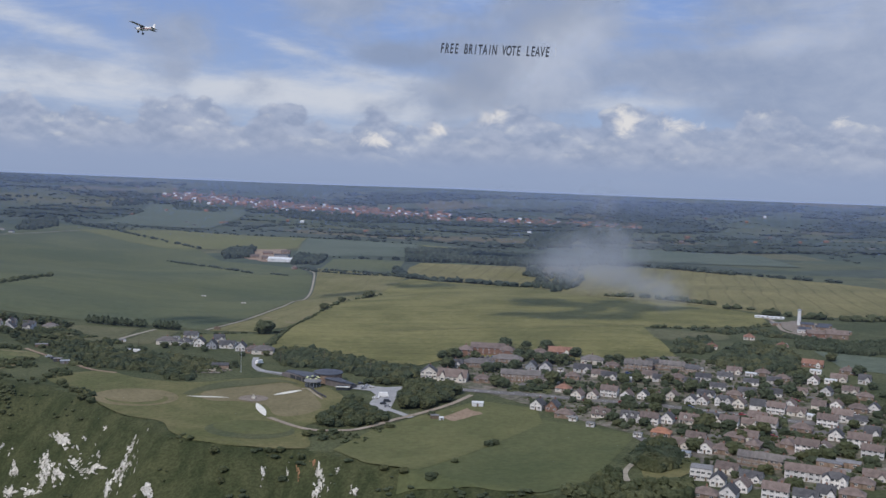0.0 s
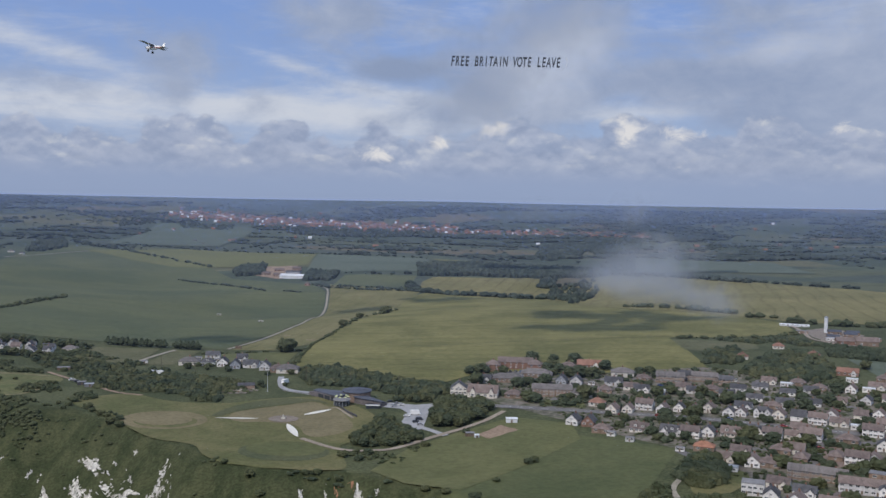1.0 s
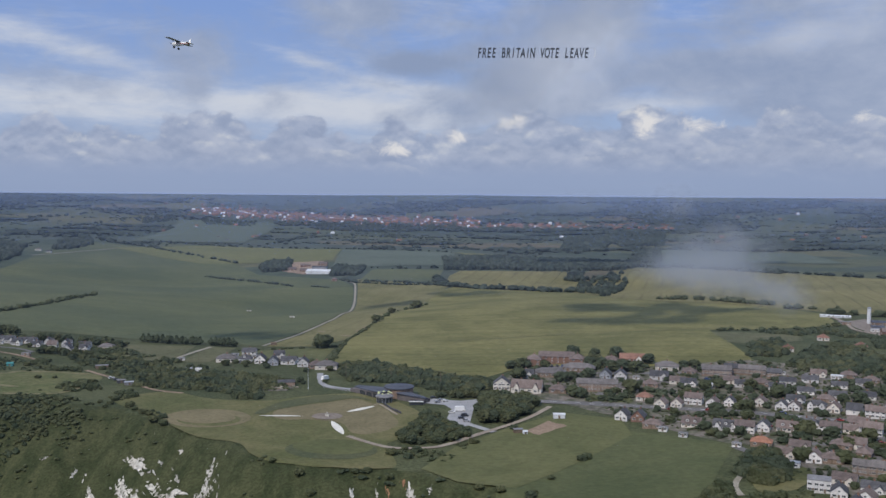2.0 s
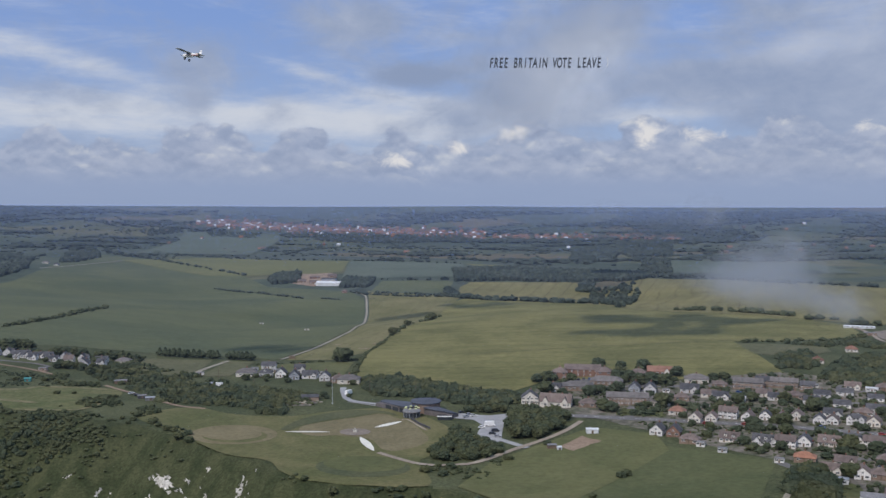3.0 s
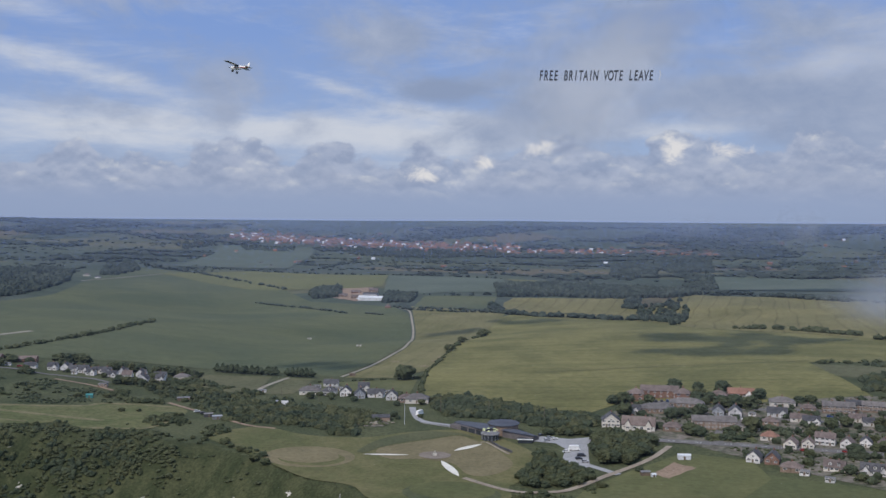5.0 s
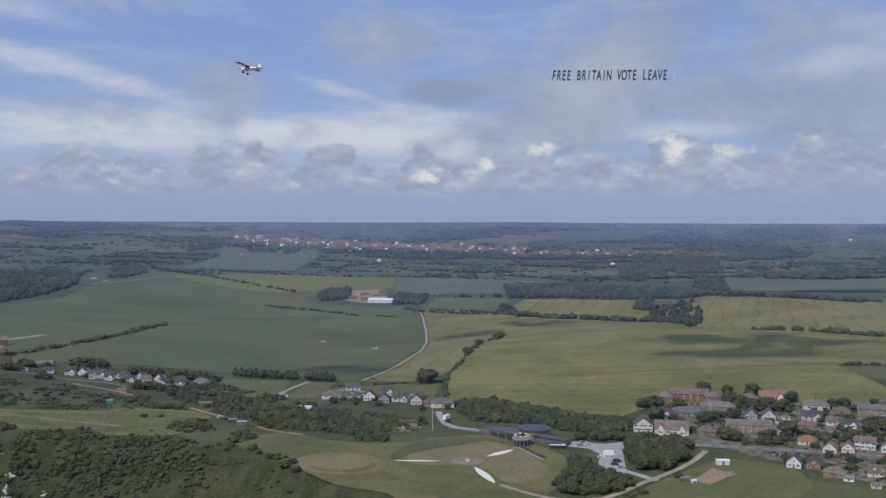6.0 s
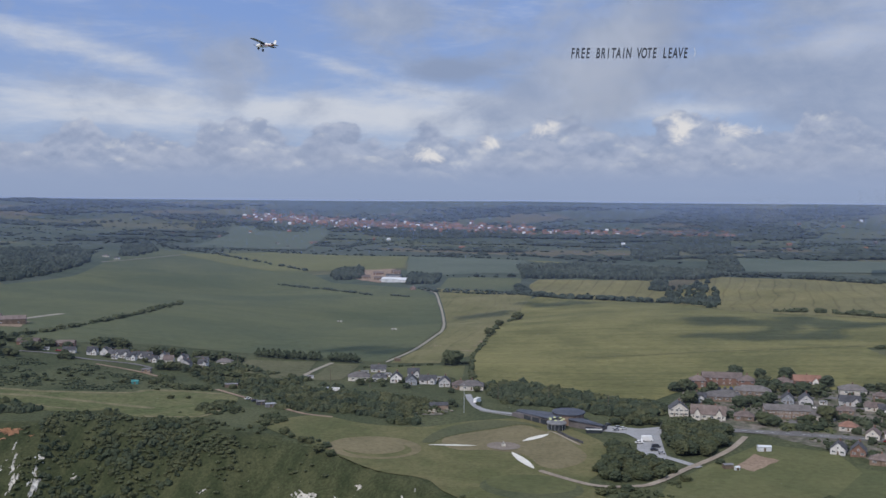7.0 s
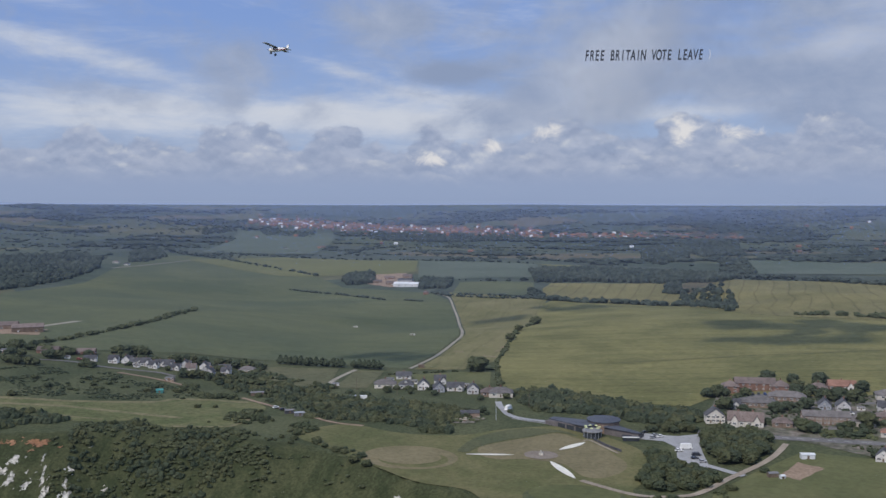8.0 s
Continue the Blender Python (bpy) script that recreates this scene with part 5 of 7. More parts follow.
UPPER_BLOCK = [("hip_red", 23, 757, -10), ("terrace_red", 41, 762, -8), ("hip_red", 56, 751, -10), ("bungalow_brown", 82, 752, -12), ("terrace_orange", 98, 753, -10), ("hall_grey", 32, 718, -10), ("hall_grey", 55, 731, -12), ("bungalow_slate", 14, 716, -15), ("gable_blue", 71, 706, -12), ("gable_white", 81, 701, -12), ("terrace_slate", 60, 671, -8), ("hip_slate", 80, 668, -10), ("timbered_house", -5, 679, -5), ("chalet_cream", 12, 671, -10), ("bungalow_brown", 33, 667, -12), ("hip_slate", 119, 724, -14), ("bungalow_slate", 108, 698, -14)]
BACK_STREET = [("bungalow_slate", 124, 678, -15), ("flat_white", 135, 671, -15), ("terrace_brown", 150, 703, -15), ("semi_brick", 162, 708, -15), ("terrace_brown", 175, 702, -18), ("semi_brick", 187, 690, -18), ("bungalow_white", 190, 671, -18), ("bungalow_white", 206, 673, -18), ("bungalow_slate", 159, 670, -15), ("bungalow_slate", 178, 657, -18), ("bungalow_white", 192, 642, -18), ("bungalow_white", 218, 653, -20), ("bungalow_slate", 235, 656, -20), ("bungalow_white", 206, 625, -20), ("bungalow_white", 222, 619, -20), ("flat_white", 226, 678, -20), ("bungalow_brown", 132, 709, -15)]
MAIN_NORTH = [("bungalow_red", 87, 641, -20), ("gable_brown", 94, 622, -25), ("gable_brown", 104, 622, -25), ("semi_brown", 116, 628, -25), ("chalet_brown", 126, 620, -25), ("gable_white", 137, 621, -25), ("chalet_brown", 145, 615, -25), ("gable_brown", 155, 617, -25), ("gable_white", 164, 604, -25), ("chalet_brown", 171, 602, -25), ("semi_white", 183, 597, -28), ("gable_brown", 191, 591, -28), ("gable_white", 200, 583, -28), ("semi_brown", 207, 571, -28), ("bungalow_pink", 217, 564, -30), ("flat_white", 223, 553, -30)]
MAIN_SOUTH = [("gable_white", 65, 594, -25), ("gable_red", 74, 590, -25), ("bungalow_brown", 79, 572, -25), ("garage", 83, 563, -25), ("garage", 91, 548, -25), ("dormer_brown", 101, 570, -25), ("dormer_slate", 118, 559, -25), ("semi_brown", 126, 551, -25), ("gable_white", 137, 553, -25), ("dormer_brown", 149, 549, -27), ("semi_white", 161, 547, -28), ("semi_brown", 169, 539, -28), ("bungalow_pink", 181, 538, -28), ("semi_brown", 188, 532, -28), ("bungalow_orange", 126, 521, -25), ("garage", 113, 521, -25)]
CLIFF_ESTATE = [("bungalow_pink", 131, 497, -25), ("chalet_brown", 141, 486, -25), ("bungalow_brown", 149, 483, -28), ("flat_blue", 127, 478, -25), ("garage", 119, 472, -25), ("villa_white", 126, 439, -20), ("bungalow_pink", 141, 448, -30), ("gable_white", 131, 429, -25), ("chalet_brown", 139, 420, -35), ("terrace_brown", 159, 460, -28), ("terrace_brown", 166, 455, -28), ("terrace_white", 177, 434, -24), ("semi_brown", 150, 408, -28), ("bungalow_slate", 162, 405, -28), ("semi_brown", 192, 482, -30), ("bungalow_brown", 186, 493, 60), ("gable_white", 217, 507, -30), ("semi_brown", 223, 492, -28), ("flat_white", 195, 469, -28), ("flat_grey", 193, 456, -28), ("flat_grey", 202, 456, -28), ("garage", 195, 443, -28), ("bungalow_brown", 195, 424, -28), ("bungalow_brown", 183, 407, -28), ("bungalow_brown", 168, 492, 60)]
EAST_END = [("semi_brown", 237, 547, -30), ("bungalow_white", 243, 541, -30), ("chalet_brown", 247, 579, -30), ("gable_white", 256, 617, -35), ("bungalow_pink", 280, 656, -30), ("chalet_brown", 261, 652, -30), ("terrace_orange", 281, 706, -25), ("bungalow_red", 273, 830, -15), ("bungalow_red", 225, 776, -15), ("bungalow_red", 285, 782, -15), ("flat_white", 272, 650, -30), ("bungalow_pink", 272, 618, -30), ("bungalow_brown", 274, 601, -30), ("flat_white", 288, 790, -15), ("bungalow_brown", 243, 662, -25), ("flat_white", 274, 682, -30), ("bungalow_brown", 296, 679, -30)]
WHITE_ROW = [("hip_slate", -224, 784, 4), ("hip_white", -208, 780, 4), ("gable_white", -195, 777, 4), ("gable_blue", -183, 768, 4), ("bungalow_slate", -171, 772, 2), ("gable_white", -158, 762, 2), ("bungalow_brown", -146, 753, 2), ("hip_slate", -138, 751, 0), ("bungalow_white", -214, 822, 4), ("gable_slate", -184, 798, 4), ("garage", -223, 808, 4), ("garage", -204, 798, 4), ("garage", -164, 783, 4)]
CLIFF_ROW = [("barn_old", -517, 856, 10), ("barn_old", -488, 862, 8), ("flat_grey", -548, 846, 10), ("bungalow_white", -471, 833, 12), ("gable_slate", -452, 834, 10), ("gable_slate", -443, 838, 10), ("bungalow_slate", -434, 836, 10), ("gable_slate", -425, 833, 8), ("bungalow_slate", -415, 838, 8), ("gable_slate", -416, 826, 8), ("gable_slate", -406, 834, 6), ("bungalow_slate", -399, 826, 6), ("gable_slate", -395, 840, 6), ("gable_brown", -386, 828, 6), ("gable_slate", -379, 840, 6), ("gable_slate", -371, 820, 4), ("bungalow_slate", -362, 838, 4), ("gable_slate", -356, 822, 4), ("gable_white", -366, 812, 4), ("hip_slate", -343, 838, 4), ("garage", -492, 836, 10), ("garage", -429, 823, 8)]
FARM = [("farm_shed", -315, 1876, -14), ("barn_grey", -324, 1941, -10), ("barn_red", -379, 1936, 6), ("barn_red", -349, 1908, -8), ("hip_red", -393, 1962, 0), ("barn_old", -360, 1985, 10), ("barn_red", -325, 1995, 0), ("flat_white", -342, 1893, -10), ("hip_red", -270, 1762, 0), ("barn_brown", -598, 980, 25), ("barn_red", -628, 999, 20), ("bungalow_slate", -933, 2068, 0), ("hip_slate", -974, 2108, 0), ("bungalow_white", -719, 2771, 0), ("bungalow_slate", -805, 3005, 0), ("brick_hut", -386, 778, 0)]
DEPOT = [("depot_blue", 362, 930, -12), ("depot_blue", 376, 922, -12), ("depot_blue", 368, 908, -12), ("depot_blue", 346, 894, -14), ("flat_blue", 340, 884, -12), ("flat_white", 352, 886, -12), ("barn_red", 358, 850, -12), ("barn_old", 345, 858, -12), ("flat_white", 366, 872, -12), ("flat_grey", 378, 880, -10), ("barn_white", 345, 1008, -18), ("barn_white", 357, 1002, -14), ("flat_grey", 335, 942, -12)]
INFILL = [("bungalow_pink", 118, 684, -15), ("bungalow_pink", 154, 680, -15), ("bungalow_brown", 172, 671, -17), ("bungalow_slate", 178, 620, -25), ("bungalow_brown", 196, 618, -25), ("chalet_brown", 220, 583, -28), ("bungalow_brown", 205, 524, -30), ("semi_brown", 224, 536, -30), ("gable_white", 265, 568, -30), ("gable_slate", 238, 510, -30), ("bungalow_brown", 163, 508, -28), ("bungalow_pink", 142, 509, -26), ("gable_brown", 171, 507, -28), ("chalet_brown", 201, 483, -30), ("garage", 201, 496, -30), ("semi_brown", 221, 472, -28), ("bungalow_pink", 205, 434, -28), ("semi_white", 183, 425, -28), ("gable_slate", 172, 408, -28), ("bungalow_slate", 148, 434, -30), ("bungalow_brown", 161, 421, -28), ("gable_white", 130, 409, -28), ("bungalow_brown", 120, 409, -25), ("bungalow_pink", 190, 553, -28), ("gable_brown", 236, 579, -30), ("bungalow_brown", 256, 569, -30), ("gable_slate", 294, 647, -30), ("bungalow_pink", 239, 620, -28), ("bungalow_brown", 98, 678, -15), ("garage", 92, 700, -12), ("garage", 195, 698, -18), ("bungalow_pink", 217, 688, -18), ("bungalow_brown", 235, 680, -20)]
SMALL = {(x, y) for _, x, y, _ in CLIFF_ROW}
LARGE = {(x, y) for _, x, y, _ in UPPER_BLOCK + WHITE_ROW + MAIN_SOUTH[:2]}
first = {}
chance = random.Random(5)
for kind, x, y, turn in UPPER_BLOCK + BACK_STREET + MAIN_NORTH + MAIN_SOUTH + CLIFF_ESTATE + EAST_END + INFILL + WHITE_ROW + CLIFF_ROW + FARM + DEPOT:
    at = pose(x, y, float(land(x, y)) + 0.3, 0, 0, turn + chance.uniform(-3, 3))
    if kind.startswith("gable") and (x, y) not in LARGE and chance.random() < 0.3:
        at = at @ pose(0, 0, 0, 0, 0, 90)
    size = 0.84 if (x, y) in SMALL else 1.0 if (x, y) in LARGE else 0.87 if KINDS[kind].get("name", "house") in ("house", "garage", "depot") else 1.0
    if kind not in first:
        first[kind] = house(kind, **KINDS[kind])
        placed = first[kind]
    else:
        placed = copy_thing(first[kind], at)
    placed.matrix_basis = at @ Matrix.Scale(size * chance.uniform(0.94, 1.06), 4)


# ---- trees that stand singly ----
def tree(name, crown, material, label, stem=0.25):
    """A tree one metre high, scaled where it stands: tapered trunk, limbs and a crown of many clumps."""
    root = new(name)
    bm = bmesh.new()
    rod(bm, (0, 0, -0.08), (0.01, 0, stem), 0.045, 0.03, 7)
    rod(bm, (0.01, 0, stem), (0.0, 0.01, stem + 0.3), 0.03, 0.012, 6)
    for k in range(4):
        a = k * 1.7
        rod(bm, (0.01, 0, stem * (0.8 + 0.1 * k)), (0.2 * math.cos(a), 0.2 * math.sin(a), stem + 0.25), 0.016, 0.006, 5)
    part("trunk", bm, M["bark"], root)
    v, f = crown
    leaf = new("crown", mesh_of("crown", v * (1.0, 1.0, 0.88) + (0, 0, 0.12), f, M[material]))
    leaf.parent = root
    return tagged(root, label, "tree")


def bush(crown, material, label):
    root = new("bush")
    bm = bmesh.new()
    for k in range(3):
        rod(bm, (0, 0, -0.1), (0.12 * math.cos(k * 2.1), 0.12 * math.sin(k * 2.1), 0.35), 0.03, 0.012, 5)
    part("stem", bm, M["bark"], root)
    v, f = crown
    leaf = new("crown", mesh_of("crown", v * (1.2, 1.2, 0.95), f, M[material]))
    leaf.parent = root
    return tagged(root, label, "bush")


def stand(thing, x, y, height, turn, used, wide=1.0):
    """Puts a tree (the first time itself, then a copy) on the land."""
    m = Matrix.Translation((x, y, float(land(x, y)))) @ Matrix.Rotation(turn, 4, "Z")
    ob = copy_thing(thing, m) if thing.name in used else thing
    used.add(thing.name)
    ob.matrix_basis = m @ Matrix.Diagonal((height * wide, height * wide, height, 1))


BIG = [crown_of(s + 100, 3, 8, 200) for s in range(5)]
used = set()
BROAD = [tree("tree", BIG[i], mat, "broad green tree with a dense rounded crown") for i, mat in enumerate(("leaves", "leaves_dark", "leaves", "leaves_olive", "leaves_dark"))]
PINES = [tree("pine_tree", CROWNS["cone"][i], "leaves_dark", "dark conical pine in a row beside the field", 0.15) for i in range(3)]
BUSHES = [bush(BIG[i], mat, "round dark green bush on the rough grass") for i, mat in enumerate(("leaves", "leaves_dark", "leaves_olive"))]
pick = random.Random(11)
for points, gap, tall in (([(-23, 622), (-20, 642), (-8, 652), (6, 650), (16, 636), (9, 612), (-6, 590), (-20, 590), (-23, 604)], 4.6, (4.5, 7.6)), ([(-58, 626), (-57, 609), (-50, 612), (-45, 592), (-34, 576), (-27, 568), (-27, 561), (-42, 546), (-64, 543), (-70, 557), (-67, 572), (-58, 590)], 4.0, (2.6, 5.2)), ([(-52, 657), (-40, 668), (-24, 668), (-17, 656), (-30, 650)], 4.4, (2.6, 5))):
    for x, y in fill(points, gap, 3):
        stand(pick.choice(BROAD), x, y, pick.uniform(*tall), pick.uniform(0, 6), used, 1.15)
for x, y in np.concatenate([along([(-328, 889), (-272, 880)], 4.6, 0.6, 1), along([(-262, 878), (-240, 870)], 4.6, 0.6, 2)]):
    stand(pick.choice(PINES), x, y, pick.uniform(7.0, 9.0), pick.uniform(0, 6), used, 0.9)
stand(BROAD[0], -157, 857, 13, 1.0, used, 1.25)
for x, y, h in ((-118, 1150, 7), (-128, 1060, 8), (-93, 1280, 10), (-97, 1268, 8)):
    stand(BROAD[3], x, y, h, h, used, 1.2)
VILLAGE_TREES = [(89, 769), (68, 752), (64, 745), (38, 697), (59, 706), (42, 655), (47, 651), (82, 662), (10, 745), (4, 744), (13, 750), (8, 708), (80, 724), (86, 723), (92, 722), (97, 722), (73, 742), (30, 742), (109, 745), (78, 729), (56, 785), (73, 781), (90, 772), (45, 658), (123, 687), (143, 669), (155, 631), (171, 636), (64, 738), (60, 733), (17, 747), (84, 761), (47, 705), (132, 663), (162, 662), (175, 644), (143, 604), (136, 581), (140, 729), (122, 545), (182, 520), (166, 508), (190, 468), (196, 468), (170, 444), (162, 418), (213, 483), (236, 529), (303, 726), (301, 673), (257, 584), (222, 543), (157, 541), (165, 527), (206, 615), (215, 614), (234, 620), (154, 480), (136, 487), (152, 535), (122, 597), (97, 599), (63, 599), (106, 560), (177, 636), (251, 652), (236, 689), (291, 628)]
for i, (x, y) in enumerate(VILLAGE_TREES):
    stand(pick.choice(BROAD), x, y, pick.uniform(6.5, 10) if i < 22 else pick.uniform(4.5, 8), pick.uniform(0, 6), used, 1.15)
ROW_TREES = [(-498, 832, 8), (-503, 830, 7), (-458, 806, 5), (-462, 808, 5), (-466, 805, 4), (-455, 868, 9), (-448, 872, 10), (-461, 866, 8), (-440, 870, 10), (-513, 797, 6), (-518, 800, 7), (-505, 800, 6), (-499, 798, 5), (-525, 803, 6), (-382, 795, 5), (-374, 796, 6), (-378, 800, 5), (-364, 832, 6), (-409, 857, 8), (-401, 858, 8), (-393, 858, 7), (-385, 855, 8), (-361, 796, 6), (-355, 800, 5), (-348, 776, 5), (-352, 785, 5), (-367, 800, 5), (-389, 816, 4), (-402, 818, 4), (-436, 826, 4), (-347, 850, 8), (-356, 852, 7), (-338, 852, 7), (-372, 858, 7), (-470, 822, 4), (-535, 826, 7), (-545, 820, 7), (-528, 832, 6), (-480, 850, 6), (-510, 838, 5), (-144, 756, 5), (-136, 752, 5), (-134, 742, 4), (-136, 762, 6), (-150, 760, 5), (-152, 738, 4), (-185, 752, 4), (-203, 758, 4), (-220, 762, 5), (-132, 700, 3), (-150, 702, 4), (-147, 695, 3)]
for x, y, h in ROW_TREES:
    stand(pick.choice(BROAD), x, y, h * pick.uniform(0.85, 1.1), pick.uniform(0, 6), used, 1.25)
CLIFF_BUSHES = [(-256, 614), (-264, 617), (-242, 610), (-228, 593), (-236, 601), (-223, 590), (-130, 501), (-106, 474), (-114, 487), (-86, 489), (-80, 490), (-70, 521), (-61, 515), (-57, 529), (30, 510), (33, 513), (-24, 464), (11, 476), (-14, 458), (-76, 474), (-1, 448), (1, 451), (-26, 547), (-2, 577), (-68, 485), (-208, 569), (-216, 576), (-106, 467)]
TOP_BUSHES = [(-242, 608), (-257, 625), (-256, 605), (-224, 599), (-219, 594), (-213, 583), (-289, 626), (-285, 623), (-322, 630), (-294, 768), (-385, 730), (-384, 742), (-366, 737), (-418, 729), (-477, 751), (-455, 727), (-441, 760), (-465, 695), (-447, 740), (-425, 767), (-301, 684), (-293, 682), (-336, 688), (-325, 691)]
for x, y in CLIFF_BUSHES + TOP_BUSHES:
    stand(pick.choice(BUSHES), x, y, pick.uniform(1.8, 3.6), pick.uniform(0, 6), used, 1.25)
# gardens: smaller trees between the houses
homes = np.array([(x, y) for _, x, y, _ in UPPER_BLOCK + BACK_STREET + MAIN_NORTH + MAIN_SOUTH + CLIFF_ESTATE + EAST_END + INFILL])
plot = [(-2, 690), (20, 745), (99, 731), (188, 743), (270, 705), (290, 600), (260, 470), (220, 420), (150, 420), (126, 470), (150, 505), (115, 530), (68, 598), (40, 655)]
lots = np.array([q for q in fill(plot, 6.0, 21, 0.5, 0.40) if np.hypot(*(homes - q).T).min() > 6.8])
streets = [(-20, 655), (17, 643), (49, 634), (86, 622), (138, 601), (173, 577), (215, 545), (280, 505)]
road_line = np.array([tuple(q) for q in resample(streets, 3, False)])
lots = np.array([q for q in lots if np.hypot(*(road_line - q).T).min() > 7])
np.random.default_rng(4).shuffle(lots)
planting("garden_trees", lots[110:], "near", "leaves_dark", (2.0, 4.8), 1.15, "small garden trees between the houses", 24)
for i, (x, y) in enumerate(lots[:110]):
    stand(pick.choice(BROAD if i % 2 else BUSHES), x, y, pick.uniform(2.0, 5.4), pick.uniform(0, 6), used, 1.15)
planting("garden_shrubs", np.array([q for q in fill(plot, 3.6, 22, 0.5, 0.5) if np.hypot(*(homes - q).T).min() > 6.2 and np.hypot(*(road_line - q).T).min() > 6]), "far", "leaves", (0.8, 2.0), 1.5, "low shrubs and hedges in the village gardens", 23)

# scrub on the rough cliff top and slope
def clustered(places, scale, level, seed):
    """Keeps the places that lie in drifts."""
    return np.array([q for q in places if noise.fractal(Vector((q[0] / scale, q[1] / scale, seed)), 0.9, 2.0, 3) > level])


ROUGH = [(-530, 770), (-510, 790), (-448, 797), (-420, 786), (-365, 752), (-345, 728), (-369, 706), (-433, 694), (-480, 692), (-530, 690)]
planting("scrub", clustered(fill(ROUGH, 2.6, 36, 0.5, 0.7), 26.0, 0.05, 5.1), "far", "leaves_dark", (0.5, 1.5), 2.0, "low bramble and scrub on rough grass", 36)
planting("scrub", clustered(fill([(-372, 770), (-330, 740), (-318, 722), (-345, 722), (-368, 748)], 3.0, 37, 0.5, 0.9), 26.0, -0.2, 5.1), "near", "leaves", (1.5, 3.5), 1.3, "green scrub beside the mown strip", 37)
planting("scrub", clustered(fill([(-392, 600), (-386, 634), (-356, 640), (-328, 628), (-290, 628), (-262, 605), (-262, 570), (-290, 545), (-330, 538), (-372, 545)], 2.6, 39, 0.6, 0.85), 15.0, 0.06, 7.7), "middle", "leaves", (0.6, 2.0), 1.5, "mixed green scrub on the cliff slope", 39)
planting("scrub", clustered(fill([(-345, 628), (-300, 630), (-270, 615), (-255, 600), (-284, 575), (-330, 590)], 2.6, 38, 0.5, 0.7), 20.0, -0.02, 5.1), "near", "leaves", (0.8, 2.4), 1.5, "low scrub on the upper cliff slope", 38)
planting("scrub", clustered(fill([(-520, 650), (-470, 700), (-440, 770), (-380, 760), (-330, 720), (-400, 703), (-470, 693)], 6.5, 31, 0.5, 0.6), 22.0, 0.02, 3.3), "near", "leaves", (1.0, 2.6), 1.6, "scattered low bushes on rough grass", 31)
planting("scrub", clustered(fill([(-300, 690), (-262, 668), (-245, 640), (-262, 610), (-300, 625), (-325, 655)], 3.0, 32, 0.5, 0.6), 22.0, 0.02, 3.3), "near", "leaves", (1.2, 3.2), 1.4, "low scrub beside the cliff track", 32)
planting("scrub", clustered(fill([(-260, 600), (-205, 568), (-178, 540), (-150, 520), (-120, 495), (-150, 455), (-230, 500), (-300, 560)], 3.5, 33, 0.5, 0.4), 14.0, 0.34, 3.3), "near", "leaves", (0.5, 1.3), 2.4, "sparse scrub on the chalk slope", 33)
planting("scrub", clustered(fill([(-120, 495), (-60, 488), (0, 450), (60, 412), (40, 390), (-60, 440), (-130, 465)], 3.0, 34, 0.5, 0.5), 18.0, 0.24, 3.3), "near", "leaves_dark", (0.6, 1.8), 2.0, "scrub below the meadow", 34)
planting("scrub", clustered(fill([(-64, 500), (-46, 490), (-28, 545), (-42, 540), (-66, 532)], 3.0, 35, 0.5, 0.6), 22.0, 0.02, 3.3), "near", "leaves", (0.8, 2.0), 1.5, "low scrub between path and meadow", 35)

# chalk and clay showing through on the cliff
def shape_of(k, x, y, u, v, size=1.0):
    """A ragged outline round a place, with the half axes u and v in plan."""
    waves = [(n, k.uniform(0, 6.28), k.uniform(0.12, 0.4) / n ** 0.35) for n in (2, 3, 5, 8, 13, 19)]
    pts = []
    for i in range(56):
        a = i / 56 * 2 * math.pi
        r = max(0.2, 0.85 + sum(h * math.sin(n * a + p) for n, p, h in waves)) * size
        c, s = r * math.cos(a), r * math.sin(a)
        pts.append((x + c * u[0] + s * v[0], y + c * u[1] + s * v[1]))
    return pts


def bare(x, y, ux, uy, vx, vy, material="chalk", label="bare white chalk face showing through the turf", bits=8):
    """A broken face of bare ground on the slope: one large piece and crumbs round it, in one mesh."""
    k = random.Random(int(x * 7 + y))
    u, v = Vector((ux, uy)), Vector((vx, vy))
    verts, faces, base = [], [], 0
    for i in range(bits + 1):
        if i:
            q = Vector((x, y)) + u * k.gauss(0, 0.95) + v * k.gauss(0, 0.95)
            pts = shape_of(k, q.x, q.y, u, v, k.uniform(0.08, 0.34))
        else:
            pts = shape_of(k, x, y, u, v)
        ob = drape("chalk_piece", pts, M[material], 0.25 + 0.03 * i, 1.2, False, 0.0, 1, lambda p, q: 0.4 * np.sin(1.9 * p) * np.sin(1.3 * q))
        me = ob.data
        co = np.empty(len(me.vertices) * 3, np.float32)
        me.vertices.foreach_get("co", co)
        f = np.empty(len(me.polygons) * 3, np.int32)
        me.polygons.foreach_get("vertices", f)
        verts.append(co.reshape(-1, 3))
        faces.append(f.reshape(-1, 3) + base)
        base += len(me.vertices)
        bpy.data.objects.remove(ob)
        bpy.data.meshes.remove(me)
    ob = new("chalk_face" if material == "chalk" else "clay_slip", mesh_of("bare_ground", np.concatenate(verts), np.concatenate(faces), M[material], True))
    tagged(ob, label, "chalk" if material == "chalk" else "clay", kind="structure")


